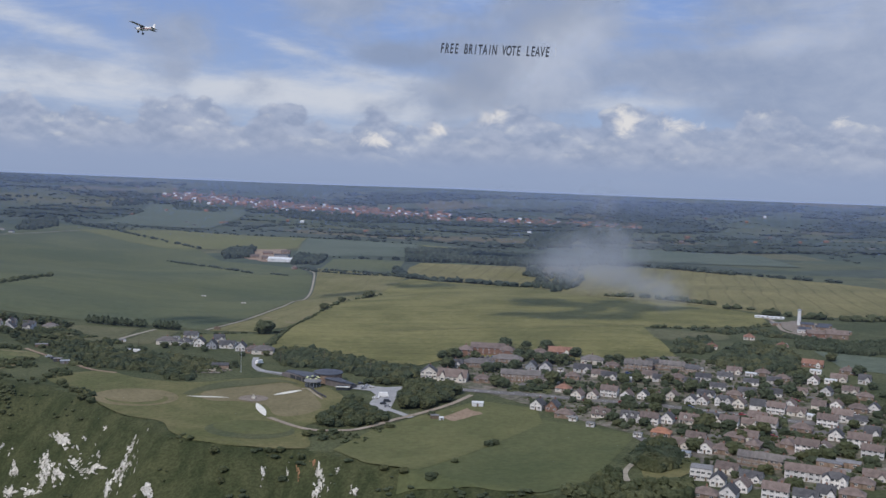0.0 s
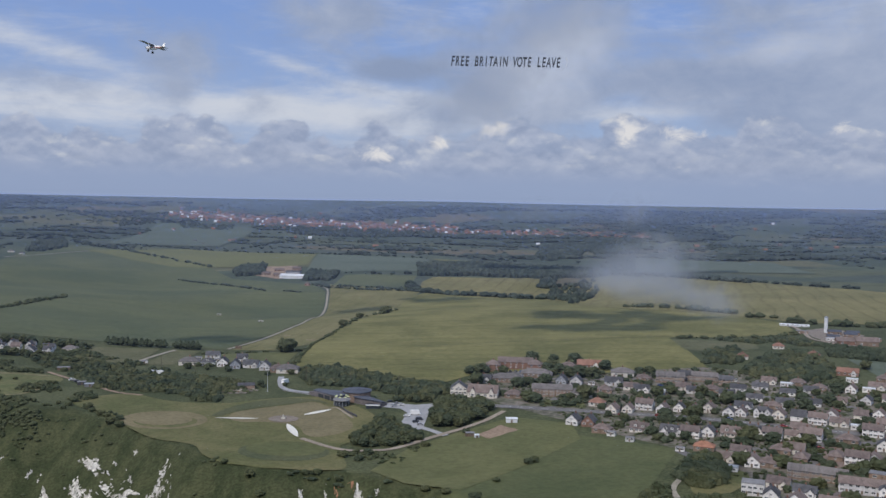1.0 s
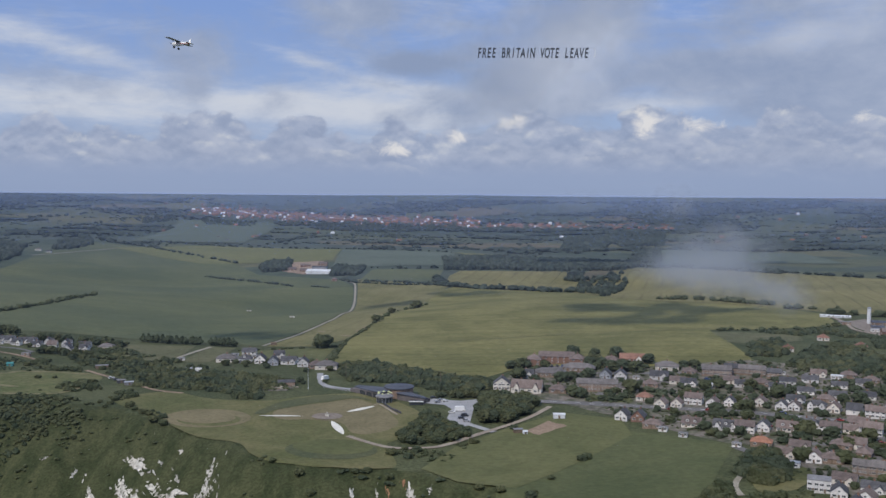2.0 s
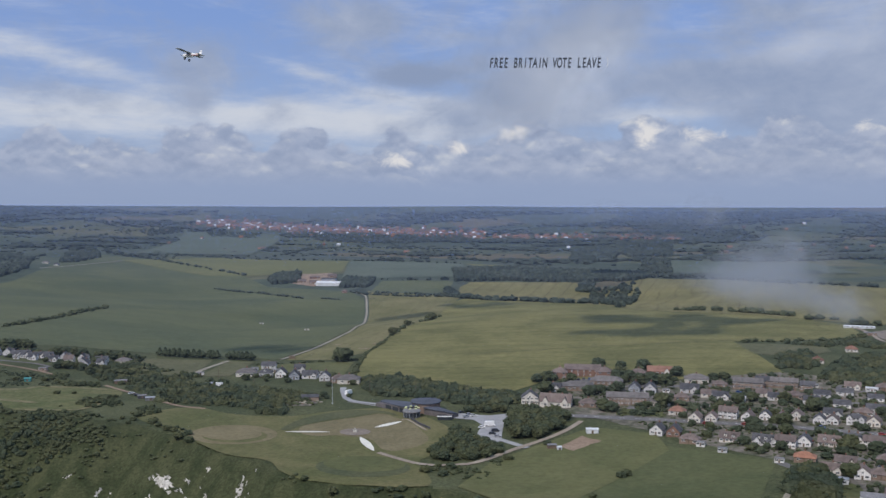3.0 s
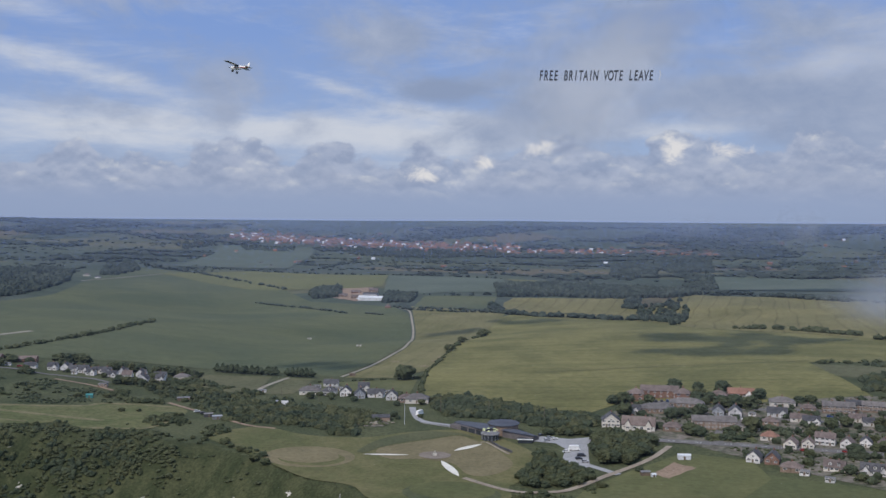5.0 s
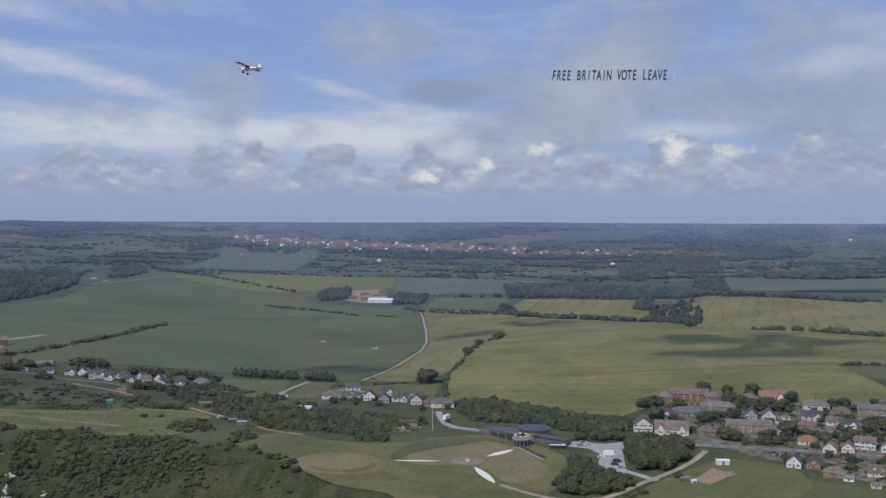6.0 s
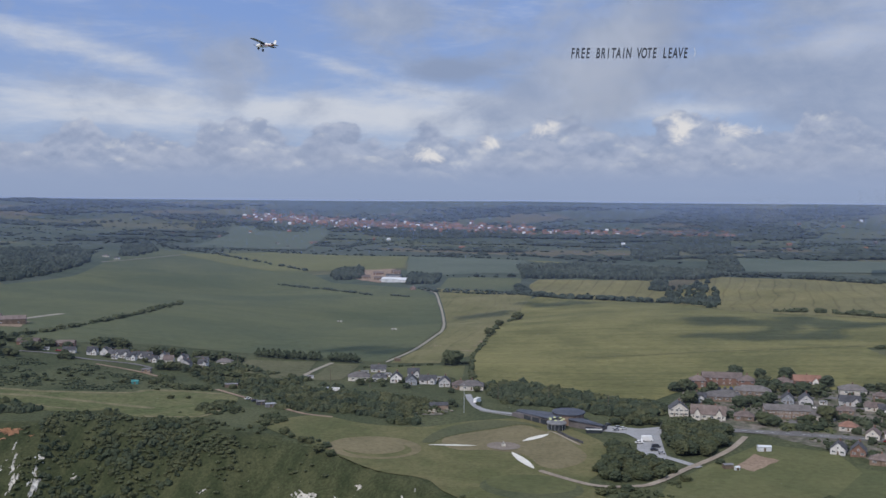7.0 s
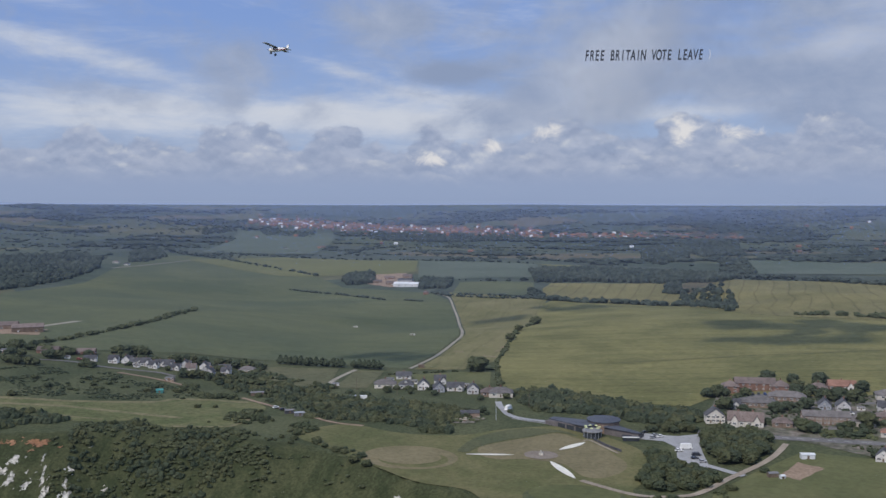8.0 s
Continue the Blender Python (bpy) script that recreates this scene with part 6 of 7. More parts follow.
HEADLAND = [(-215, 542, 6.5, -4.1, 3.2, -7.0), (-199, 536, 1.2, -0.2, 0.6, -1.6), (-188, 537, 1.5, -1.0, 0.6, -1.6), (-251, 550, 3.5, 0.9, 0.9, -4.2), (-237, 531, 2.3, -1.5, 3.6, -8.1), (-218, 527, 5.0, -2.8, 3.6, -8.6), (-214, 515, 4.5, -2.7, 2.5, -5.9), (-205, 513, 3.6, -1.5, 2.6, -5.4), (-197, 518, 5.0, -1.4, 1.5, -3.6), (-185, 506, 9.5, -6.9, 1.8, -4.5)]
RIDGE = [(-184, 515, 1.3, -1.4, 2.0, -5.0), (-165, 507, 2.0, -0.7, 0.7, -10.4), (-159, 499, 1.6, -1.0, 1.3, -6.9), (-166, 493, 1.4, -0.4, 0.8, -6.5), (-168, 485, 2.2, -0.5, 1.1, -5.7), (-162, 487, 1.3, -0.5, 0.9, -4.6), (-142, 467, 3.1, 0.1, 0.7, -4.4), (-217, 507, 5.4, -2.6, 1.4, -3.2), (-232, 513, 3.6, -1.9, 2.0, -4.3), (-86, 475, 0.9, 0.6, 0.7, -3.7), (-56, 469, 2.2, -0.6, 1.2, -7.5), (-57, 460, 2.0, -0.5, 0.5, -3.7), (-74, 477, 0.7, -0.1, 0.6, -3.1), (-48, 471, 1.2, -0.7, 0.2, -1.6), (-37, 451, 1.4, -0.5, 0.3, -2.5)]
WEST_CLIFF = [(-404, 582, 2.6, 1, -1, 3), (-408, 575, 3.0, 0, 0, 3), (-400, 568, 2.0, -0.6, 1, 3.6), (-390, 587, 0.6, 0, -0.6, 4), (-386, 579, 0.8, 0, -0.6, 4), (-384, 573, 1.1, 0, -0.6, 4), (-380, 565, 1.7, 0, -0.4, 5), (-391, 568, 1.2, -0.3, 1.2, 4.5), (-373, 583, 1.6, 0, 0, 2.2), (-372, 574, 1.0, 0, -0.5, 3.4), (-369, 567, 1.9, 0, 0, 5), (-412, 566, 2.2, 0, 0, 4), (-352, 577, 1.4, 0, 0, 1.8), (-275, 560, 1.4, 0, 0, 1.2), (-252, 567, 1.0, 0, 0, 1.2)]
for row in HEADLAND + RIDGE + WEST_CLIFF:
    bare(*row)
bare(-397, 596, 5.0, 2.3, -1.3, 2.9, "clay", "slip of bare orange clay at the cliff edge")
bare(-412, 594, 3.9, 1, -0.4, 1.5, "clay", "slip of bare orange clay at the cliff edge")
bare(-68, 476, 0.8, -0.2, 0.5, -3.0, "clay", "streak of rusty clay in the chalk")
bare(-61, 480, 0.9, -0.2, 0.3, -2.0, "clay", "streak of rusty clay in the chalk")

for x, y, u, v in ((-178, 985, 5, 6), (-140, 985, 4, 5), (-147, 948, 5, 7), (-136, 1010, 3, 8)):
    bare(x, y, u, 0, 0, v, "earth", "patch of bare brown earth beside the hedge", 4)
tagged(drape("garden_lawn", [(109, 473), (131, 478), (131, 460), (112, 437), (100, 443)], M["lawn"], 0.35, 4, True), "green garden lawn between hedges", "lawn", kind="structure")
road("dirt_track", [(91, 436), (92, 449), (96, 460), (102, 471)], 3, "pale_track", "short pale dirt track", 0.4)
tagged(drape("garden_lawn", [(50, 657), (80, 657), (78, 634), (48, 642)], M["meadow"], 0.33, 4), "green lawn in front of the terrace", "lawn", kind="structure")

tagged(drape("brick_square", [(178, 474), (180, 498), (199, 530), (205, 514), (192, 485)], M["brick_paving"], 0.42, 4), "brown brick-paved close between the terraces", "paving", kind="structure")
tagged(drape("tarmac_yard", [(26, 750), (50, 748), (46, 732), (28, 736)], M["asphalt"], 0.36, 4), "grey tarmac yard in front of the terrace", "yard", kind="structure")

# ---- the memorial ground ----
MID = Vector((-116, 601))
blade(184, 15, 42, 2.6, "long white propeller blade laid out in the lawn")
blade(47, 16, 39, 4.4, "broad white propeller blade laid out in the lawn")
blade(-70, 13, 45, 4.6, "white propeller blade laid out in the lawn")
ring("hub_paving", MID.x, MID.y, 9.5, 0.9, "hub_stone", "round brown paved hub of the propeller", 0.6)
ring("dry_turf", -187, 588, 26, 0.92, "lawn_dry", "round dry turf mound", 0.36)
ring("green_turf", -185, 584, 19, 0.84, "lawn", "green crescent of turf in the mound", 0.44)
ring("dry_turf", -188, 588, 18, 0.82, "lawn_dry", "dry round turf in the mound", 0.52)
ring("dark_turf", -103, 526, 25, 0.8, "lawn_dark", "dark green round hollow in the lawn", 0.36)
ring("green_turf", -103, 532, 22, 0.72, "meadow", "green turf in the round hollow", 0.44)
tagged(drape("dry_turf", [(-137, 628), (-122, 638), (-105, 650), (-94, 640), (-82, 623), (-76, 606), (-71, 588), (-76, 572), (-88, 561), (-97, 565), (-104, 583), (-116, 590), (-128, 592), (-140, 590), (-149, 598), (-150, 614)], M["lawn_dry"], 0.36, 3, True), "dry tan turf inside the grass bank", "lawn", kind="structure")
tagged(drape("dark_turf", [(-162, 606), (-154, 633), (-140, 651), (-123, 661), (-101, 656), (-93, 643), (-105, 652), (-122, 640), (-137, 630), (-150, 616), (-156, 603)], M["lawn_dark"], 0.42, 3, True), "dark grass bank behind the memorial", "lawn", kind="structure")
road("memorial_path", [(-90, 634), (-86, 634), (-79, 620), (-73, 608)], 1.8, "dirt_path", "narrow pale path along the memorial wall", 0.5)


def statue():
    bm = bmesh.new()
    box(bm, -1.2, 1.2, -1.2, 1.2, -0.4, 1.0)
    rod(bm, (0, 0, 1.0), (0, 0.1, 2.2), 0.55, 0.35, 8)
    bmesh.ops.create_icosphere(bm, subdivisions=1, radius=0.3, matrix=Matrix.Translation((0, -0.1, 2.4)))
    ob = part("statue", bm, M["chalk"])
    ob.matrix_basis = pose(MID.x, MID.y, float(land(*MID)) + 0.65)
    tagged(ob, "small pale stone statue on a plinth", "statue")


def wing_of(root, a, b, depth, high, tip, label):
    """A low wing of the visitor building from a to b in plan, its dark roof thinning towards the tip."""
    a, b = Vector(a), Vector(b)
    turn = math.atan2(b.y - a.y, b.x - a.x)
    n = (b - a).length
    at = pose(a.x, a.y, float(land(*((a + b) / 2))), 0, 0, math.degrees(turn))
    bm = bmesh.new()
    prism(bm, [(0, -2), (n, -2), (n, high - 0.6), (0, tip - 0.6)], -depth / 2 + 0.6, depth / 2 - 0.6, "y")
    wall = part("wall", bm, M["cladding"], root)
    wall.matrix_basis = at
    bm = bmesh.new()
    rims = []
    for i in range(9):
        u = i / 8
        w, z = depth / 2 * (0.35 + 0.75 * math.sin(math.pi / 2 * u)), tip + (high - tip) * u
        rims.append([bm.verts.new((u * n, q, h)) for q, h in ((-w, z - 0.5), (w, z - 0.1), (w, z + 0.45), (0, z + 0.5), (-w, z + 0.05))])
    for one, two in zip(rims, rims[1:]):
        for k in range(5):
            bm.faces.new((one[k], two[k], two[(k + 1) % 5], one[(k + 1) % 5]))
    bm.faces.new(rims[0])
    bm.faces.new(rims[-1][::-1])
    roof = part("roof", bm, M["zinc"], root, label)
    roof.matrix_basis = at
    for i in range(3):
        bm = bmesh.new()
        x = n * (0.3 + 0.2 * i)
        box(bm, x, x + n * 0.16, -depth / 2 + 0.45, -depth / 2 + 0.7, 0.3, high * 0.55)
        pane = part("window", bm, M["pane"], root)
        pane.matrix_basis = at


def visitor_building():
    root = new("visitor_building")
    z = float(land(-76, 660))
    wing_of(root, (-106, 678), (-81, 652), 13, 5.2, 3.0, "long dark blue grey metal roof shaped like a wing")
    wing_of(root, (-56, 640), (-74, 653), 9, 4.4, 3.2, "dark metal roof")
    bm = bmesh.new()
    rod(bm, (-75.5, 661, z - 2), (-75.5, 661, z + 6.2), 9.5, 9.5, 32)
    part("drum", bm, M["brick_brown"], root)
    bm = bmesh.new()
    rod(bm, (-75.5, 661, z + 6.2), (-75.5, 661, z + 6.7), 10.3, 10.3, 40)
    rod(bm, (-75.5, 661, z + 6.7), (-75.5, 661, z + 7.5), 9.9, 1.5, 40)
    part("roof", bm, M["zinc"], root, "round dark grey metal roof")
    bm = bmesh.new()
    rod(bm, (-84, 643, z - 1), (-84, 643, z + 3.6), 5.2, 5.2, 28)
    hall = part("glass_front", bm, M["pane"], root)
    for k in range(14):
        bm = bmesh.new()
        a = k / 14 * 2 * math.pi
        rod(bm, (-84 + 5.3 * math.cos(a), 643 + 5.3 * math.sin(a), z - 0.5), (-84 + 5.3 * math.cos(a), 643 + 5.3 * math.sin(a), z + 4.6), 0.12, 0.12, 6)
        part("post", bm, M["metal_grey"], hall)
    bm = bmesh.new()
    rod(bm, (-84, 643, z + 3.6), (-84, 643, z + 4.0), 6.0, 6.0, 28)
    part("terrace", bm, M["felt_grey"], root)
    bm = bmesh.new()
    box(bm, -67, -58, 634.6, 640, z - 1.5, z + 2.2)
    porch = part("glass_porch", bm, M["pane"], root)
    bm = bmesh.new()
    box(bm, -67.3, -57.7, 634.2, 634.9, z + 1.9, z + 2.45)
    part("fascia", bm, M["white_paint"], porch, "white fascia")
    tagged(root, "low modern visitor building with dark wing-shaped roofs", "building")
    for k in range(7):
        shade = new("parasol")
        a = k * 0.9
        bm = bmesh.new()
        rod(bm, (0, 0, 0), (0, 0, 2.2), 0.05, 0.05, 6)
        part("pole", bm, M["metal_grey"], shade)
        bm = bmesh.new()
        rod(bm, (0, 0, 1.9), (0, 0, 2.5), 1.1, 0.08, 8)
        part("canopy", bm, M["parasol"], shade)
        shade.matrix_basis = pose(-84 + 4.2 * math.cos(a), 643 + 4.2 * math.sin(a), z + 4.0)
        tagged(shade, "pale yellow green parasol on the round terrace", "parasol", "terrace parasols")


statue()
visitor_building()


def low_wall(name, points, height, thick, material, label):
    way = resample(points, 3, False)
    bm = bmesh.new()
    for a, b in zip(way, way[1:]):
        side = Vector((a.y - b.y, b.x - a.x)).normalized() * thick / 2
        za, zb = float(land(*a)), float(land(*b))
        q = [bm.verts.new((p.x + s.x, p.y + s.y, h)) for p, z in ((a, za), (b, zb)) for s in (side, -side) for h in (z - 0.5, z + height)]
        for f in ((0, 1, 5, 4), (2, 6, 7, 3), (1, 3, 7, 5), (0, 2, 3, 1), (4, 5, 7, 6)):
            bm.faces.new([q[i] for i in f])
    tagged(part(name, bm, M[material]), label, "wall", kind="structure")


low_wall("memorial_wall", [(-84, 636), (-78, 622), (-71, 611)], 1.6, 0.5, "slate", "dark memorial wall on the grass bank")
low_wall("garden_wall", [(-192, 688), (-182, 684), (-172, 680), (-160, 676)], 1.0, 0.6, "brick_brown", "low brick garden wall")
low_wall("kerb_wall", [(-131, 686), (-112, 675), (-100, 670)], 0.4, 0.25, "gravel", "low pale kerb wall beside the drive")
tagged(drape("garden_beds", [(-192, 684), (-180, 694), (-160, 690), (-152, 680), (-160, 670), (-183, 675)], M["garden"], 0.35, 3, True, 1.2), "stony garden beds and paving", "garden", kind="structure")


rocks = random.Random(8)
bm = bmesh.new()
for _ in range(60):
    x, y = -172 + rocks.gauss(0, 9), 681 + rocks.gauss(0, 4)
    bmesh.ops.create_icosphere(bm, subdivisions=1, radius=rocks.uniform(0.4, 1.3), matrix=Matrix.Translation((x, y, float(land(x, y)) + 0.4)) @ Matrix.Diagonal((1.4, 1.0, 0.6, 1)))
tagged(part("rockery", bm, M["pale_track"]), "pale stones of a rockery in the memorial garden", "stones", kind="stuff")
planting("garden_shrubs", [(-172 + rocks.gauss(0, 10), 682 + rocks.gauss(0, 5)) for _ in range(40)], "middle", "leaves", (0.8, 2.2), 1.4, "low shrubs in the memorial garden", 44)


def pole(x, y, high, label, name="pole", r=0.13, material="metal_white"):
    root = new(name)
    bm = bmesh.new()
    rod(bm, (0, 0, -0.5), (0, 0, high), r, r * 0.6, 8)
    part("mast", bm, M[material], root)
    bm = bmesh.new()
    bmesh.ops.create_icosphere(bm, subdivisions=1, radius=r * 1.5, matrix=Matrix.Translation((0, 0, high)))
    box(bm, -r * 2, r * 2, -r * 2, r * 2, -0.3, 0.3)
    part("cap", bm, M[material], root)
    root.matrix_basis = pose(x, y, float(land(x, y)))
    tagged(root, label, name.replace("_", " "))


pole(-141, 681, 18, "tall white flagpole beside the memorial garden", "flagpole", 0.13)
for x, y, h in ((-119, 719, 11), (-85, 712, 11), (-48, 687, 11), (-244, 773, 9), (-329, 826, 10), (-212, 755, 10)):
    pole(x, y, h, "wooden telegraph pole among the trees", "telegraph_pole", 0.16, "timber")


def tower():
    root = new("water_tower")
    bm = bmesh.new()
    rod(bm, (0, 0, -1), (0, 0, 15), 1.8, 1.7, 20)
    part("shaft", bm, M["metal_white"], root)
    bm = bmesh.new()
    rod(bm, (0, 0, 15), (0, 0, 15.5), 2.0, 2.0, 20)
    rod(bm, (0, 0, 15.5), (0, 0, 16.5), 1.9, 0.4, 20)
    part("cap", bm, M["metal_grey"], root)
    root.matrix_basis = pose(360, 946, float(land(360, 946)))
    tagged(root, "tall white cylindrical tower among depot buildings", "tower")


tower()
tagged(drape("depot_yard", [(345, 965), (372, 985), (384, 965), (388, 935), (380, 890), (355, 840), (338, 848), (331, 878), (336, 920)], M["hub_stone"], 0.3, 6, False, 2), "brownish grey depot yard", "yard", kind="structure")
tagged(drape("farm_yard", [(-398, 1925), (-405, 2065), (-335, 2070), (-318, 1960), (-290, 1875), (-345, 1868)], M["earth"], 0.9, 9, False, 3), "brown earth farm yard", "yard", kind="structure")
tagged(drape("barn_yard", [(-660, 960), (-640, 1030), (-590, 1000), (-575, 955)], M["earth"], 0.5, 6, False, 3), "reddish yard round a barn", "yard", kind="structure")


# ---- vehicles and sheds ----
def car(paint, label, long=4.3, wide=1.8, high=1.45, name="car", boxy=0.0):
    root = new(name)
    bm = bmesh.new()
    h = long / 2
    prism(bm, [(-h, 0.35), (h, 0.35), (h, 0.75), (h * 0.95, 0.9), (h * 0.45, 0.98), (-h * 0.95, 0.98), (-h, 0.8)], -wide / 2, wide / 2, "y")
    part("body", bm, M[paint], root)
    bm = bmesh.new()
    prism(bm, [(-h * 0.9, 0.96), (h * (0.45 + 0.4 * boxy), 0.96), (h * (0.2 + 0.55 * boxy), high), (-h * (0.7 + 0.15 * boxy), high)], -wide * 0.46, wide * 0.46, "y")
    cabin = part("cabin", bm, M["pane" if boxy < 0.5 else paint], root)
    bm = bmesh.new()
    box(bm, -h * (0.65 + 0.15 * boxy), h * (0.15 + 0.5 * boxy), -wide * 0.44, wide * 0.44, high, high + 0.06)
    part("roof", bm, M[paint], cabin)
    for x in (-h * 0.62, h * 0.62):
        for y in (-wide / 2 + 0.1, wide / 2 - 0.1):
            bm = bmesh.new()
            rod(bm, (x, y - 0.12, 0.33), (x, y + 0.12, 0.33), 0.33, 0.33, 12)
            wheel = part("wheel", bm, M["black_rubber"], root)
    return tagged(root, label, "car" if name == "car" else name.replace("_", " "), "parked vehicles")


CARS = [car("white_paint", "small white car parked by the road"), car("car_dark", "small dark car parked by the road"), car("car_silver", "small silver car parked by the road"), car("car_red", "small red car parked by the road"), car("car_blue", "small blue car parked by the road")]
VAN = car("white_paint", "white motorhome parked on the gravel", 7.0, 2.3, 3.0, "motorhome", 1.0)
TRUCK = car("car_dark", "dark pickup with a silver canopy in the car park", 5.2, 2.0, 1.9, "pickup", 0.6)
parked = set()


def park(thing, x, y, turn, lift=0.45):
    m = pose(x, y, float(land(x, y)) + lift, 0, 0, turn)
    ob = copy_thing(thing, m) if thing.name in parked else thing
    parked.add(thing.name)
    ob.matrix_basis = m


park(VAN, -34, 618, 8)
park(TRUCK, -31, 605, 5)
park(VAN, -133, 708, 60)
for x, y, turn, which in ((-39, 613, 8, 0), (-33, 599, 6, 1), (-30, 593, 4, 2), (-44, 643, 30, 0), (-47, 646, 35, 2)):
    park(CARS[which], x, y, turn)
park(VAN, -233, 732, 5)
for x, y, turn in ((-56, 645, 40), (-59, 641, 40), (-49, 640, 30), (-52, 652, 40), (36, 747, 80), (40, 747, 80), (44, 746, 80), (49, 745, 80), (54, 744, 80), (25, 738, 10), (22, 722, -20), (24, 716, -20), (60, 690, 70), (82, 690, -30), (110, 628, -25), (98, 612, -25), (120, 606, -28), (160, 590, -28), (185, 566, -32), (205, 556, -35), (142, 560, -25), (236, 640, 100), (238, 625, 100), (245, 585, 95), (170, 515, 10), (185, 512, 10), (155, 500, 60), (205, 525, 30), (178, 700, -20), (140, 690, -15), (215, 655, -60), (-286, 696, 45), (-280, 690, 40), (-500, 838, 10), (-480, 832, 10), (-438, 826, 8), (-420, 826, 8), (-390, 825, 5), (120, 645, -20), (150, 625, -25), (200, 612, -25), (230, 600, -30), (250, 560, -30)):
    park(pick.choice(CARS), x, y, turn + pick.uniform(-6, 6))


def shed(x, y, long, wide, high, turn, wall, roof, label, name="shed", rise=0.5):
    root = new(name)
    bm = bmesh.new()
    prism(bm, [(-wide / 2, -1), (wide / 2, -1), (wide / 2, high), (0, high + rise), (-wide / 2, high)], -long / 2, long / 2, "x")
    part("wall", bm, M[wall], root)
    bm = bmesh.new()
    roof_slabs(bm, wide, rise, high, -long / 2, long / 2, "x", 0.25, 0.12)
    part("roof", bm, M[roof], root)
    bm = bmesh.new()
    box(bm, -0.6, 0.6, -wide / 2 - 0.05, -wide / 2 + 0.05, 0, min(2.0, high * 0.9))
    part("door", bm, M["timber"], root)
    root.matrix_basis = pose(x, y, float(land(x, y)) + 0.2, 0, 0, turn)
    tagged(root, label, name.replace("_", " "))


shed(27, 600, 7, 4, 2.6, 0, "metal_white", "metal_white", "white horse shelter beside the riding arena", "horse_shelter")
shed(0, 569, 5, 3, 2.2, 10, "timber", "felt_grey", "small dark timber shed by the path")
shed(4, 566, 2.4, 1.8, 1.6, 20, "metal_white", "metal_white", "small white trailer beside the shed", "trailer")
shed(-310, 741, 9, 4, 2.2, 15, "brick_brown", "felt_grey", "long shed with a grey sheet roof")
shed(-266, 677, 7, 3.4, 2.0, 20, "felt_grey", "metal_grey", "grey sheet metal shed beside the track")
shed(-274, 683, 6, 3, 2.0, 25, "slate", "felt_grey", "dark shed beside the track")
shed(-242, 738, 5.5, 3.4, 2.0, 5, "timber", "metal_grey", "shed with a grey roof among the scrub")
shed(-377, 732, 4.6, 3, 1.8, 10, "teal_sheet", "teal_sheet", "small teal green tent on rough grass", "tent", 0.9)
shed(-158, 690, 12, 6, 2.6, 10, "brick_brown", "slate", "old brick hut beside the memorial garden", "hut", 1.4)
shed(-205, 880, 5, 3, 2.2, 0, "timber", "timber", "small timber field shelter")
shed(-262, 787, 5, 3, 2.0, 10, "render_white", "felt_grey", "small white hut beside the lane")
for x, y in ((-238, 1155), (-330, 1330)):
    shed(x, y, 6, 3.4, 1.4, 10, "chalk", "chalk", "pale heap of sacks in the wheat field", "trough", 0.3)

road("tractor_track", [(-45, 887), (13, 893), (67, 901), (121, 902), (199, 915)], 1.8, "lawn_dark", "faint dark tractor track through the barley", 0.5)

# white centre line on the main road
dashes = resample(rounded([(-20, 655), (17, 643), (49, 634), (86, 622), (138, 601), (173, 577), (215, 545)], False, 8), 4.5, False)
verts, faces = [], []
for a, b in list(zip(dashes, dashes[1:]))[::2]:
    side = Vector((a.y - b.y, b.x - a.x)).normalized() * 0.16
    k = len(verts)
    verts += [(p.x, p.y, float(land(p.x, p.y)) + 0.47) for p in (a + side, a - side, b - side, b + side)]
    faces.append((k, k + 1, k + 2, k + 3))
tagged(new("road_marking", mesh_of("road_marking", verts, faces, M["white_line"])), "broken white line along the road", "road marking", kind="structure")

# ---- the far town ----
road("depot_lane", [(351, 1028), (341, 957), (328, 902), (331, 874), (339, 853), (382, 882)], 4, "dirt_path", "pale brown lane round the depot", 0.5)


def far_town():
    k = random.Random(3)
    spots = []
    for _ in range(900):
        t = k.random()
        spots.append((-1270 + 1300 * t + k.gauss(0, 15), 4380 - 330 * t + k.gauss(0, 75)))
    for _ in range(260):
        spots.append((k.uniform(60, 850), 3930 + k.gauss(0, 60)))
    for _ in range(70):
        spots.append((k.uniform(-1700, 1700), k.uniform(2700, 4600)))
    for mat, share in (("tile_orange", 0.10), ("tile_red", 0.45), ("tile_brown", 0.25), ("metal_white", 0.07), ("felt_grey", 0.08)):
        bm = bmesh.new()
        for x, y in spots:
            if k.random() < share:
                w, d, h = k.uniform(8, 18), k.uniform(8, 11), k.uniform(4, 6)
                z = float(land(x, y))
                prism(bm, [(y - d / 2, z - 2), (y + d / 2, z - 2), (y + d / 2, z + h), (y, z + h + 4), (y - d / 2, z + h)], x - w / 2, x + w / 2, "x")
        ob = part("distant_town", bm, M[mat])
        tagged(ob, "distant town of small red and white houses", "town", kind="stuff")


far_town()


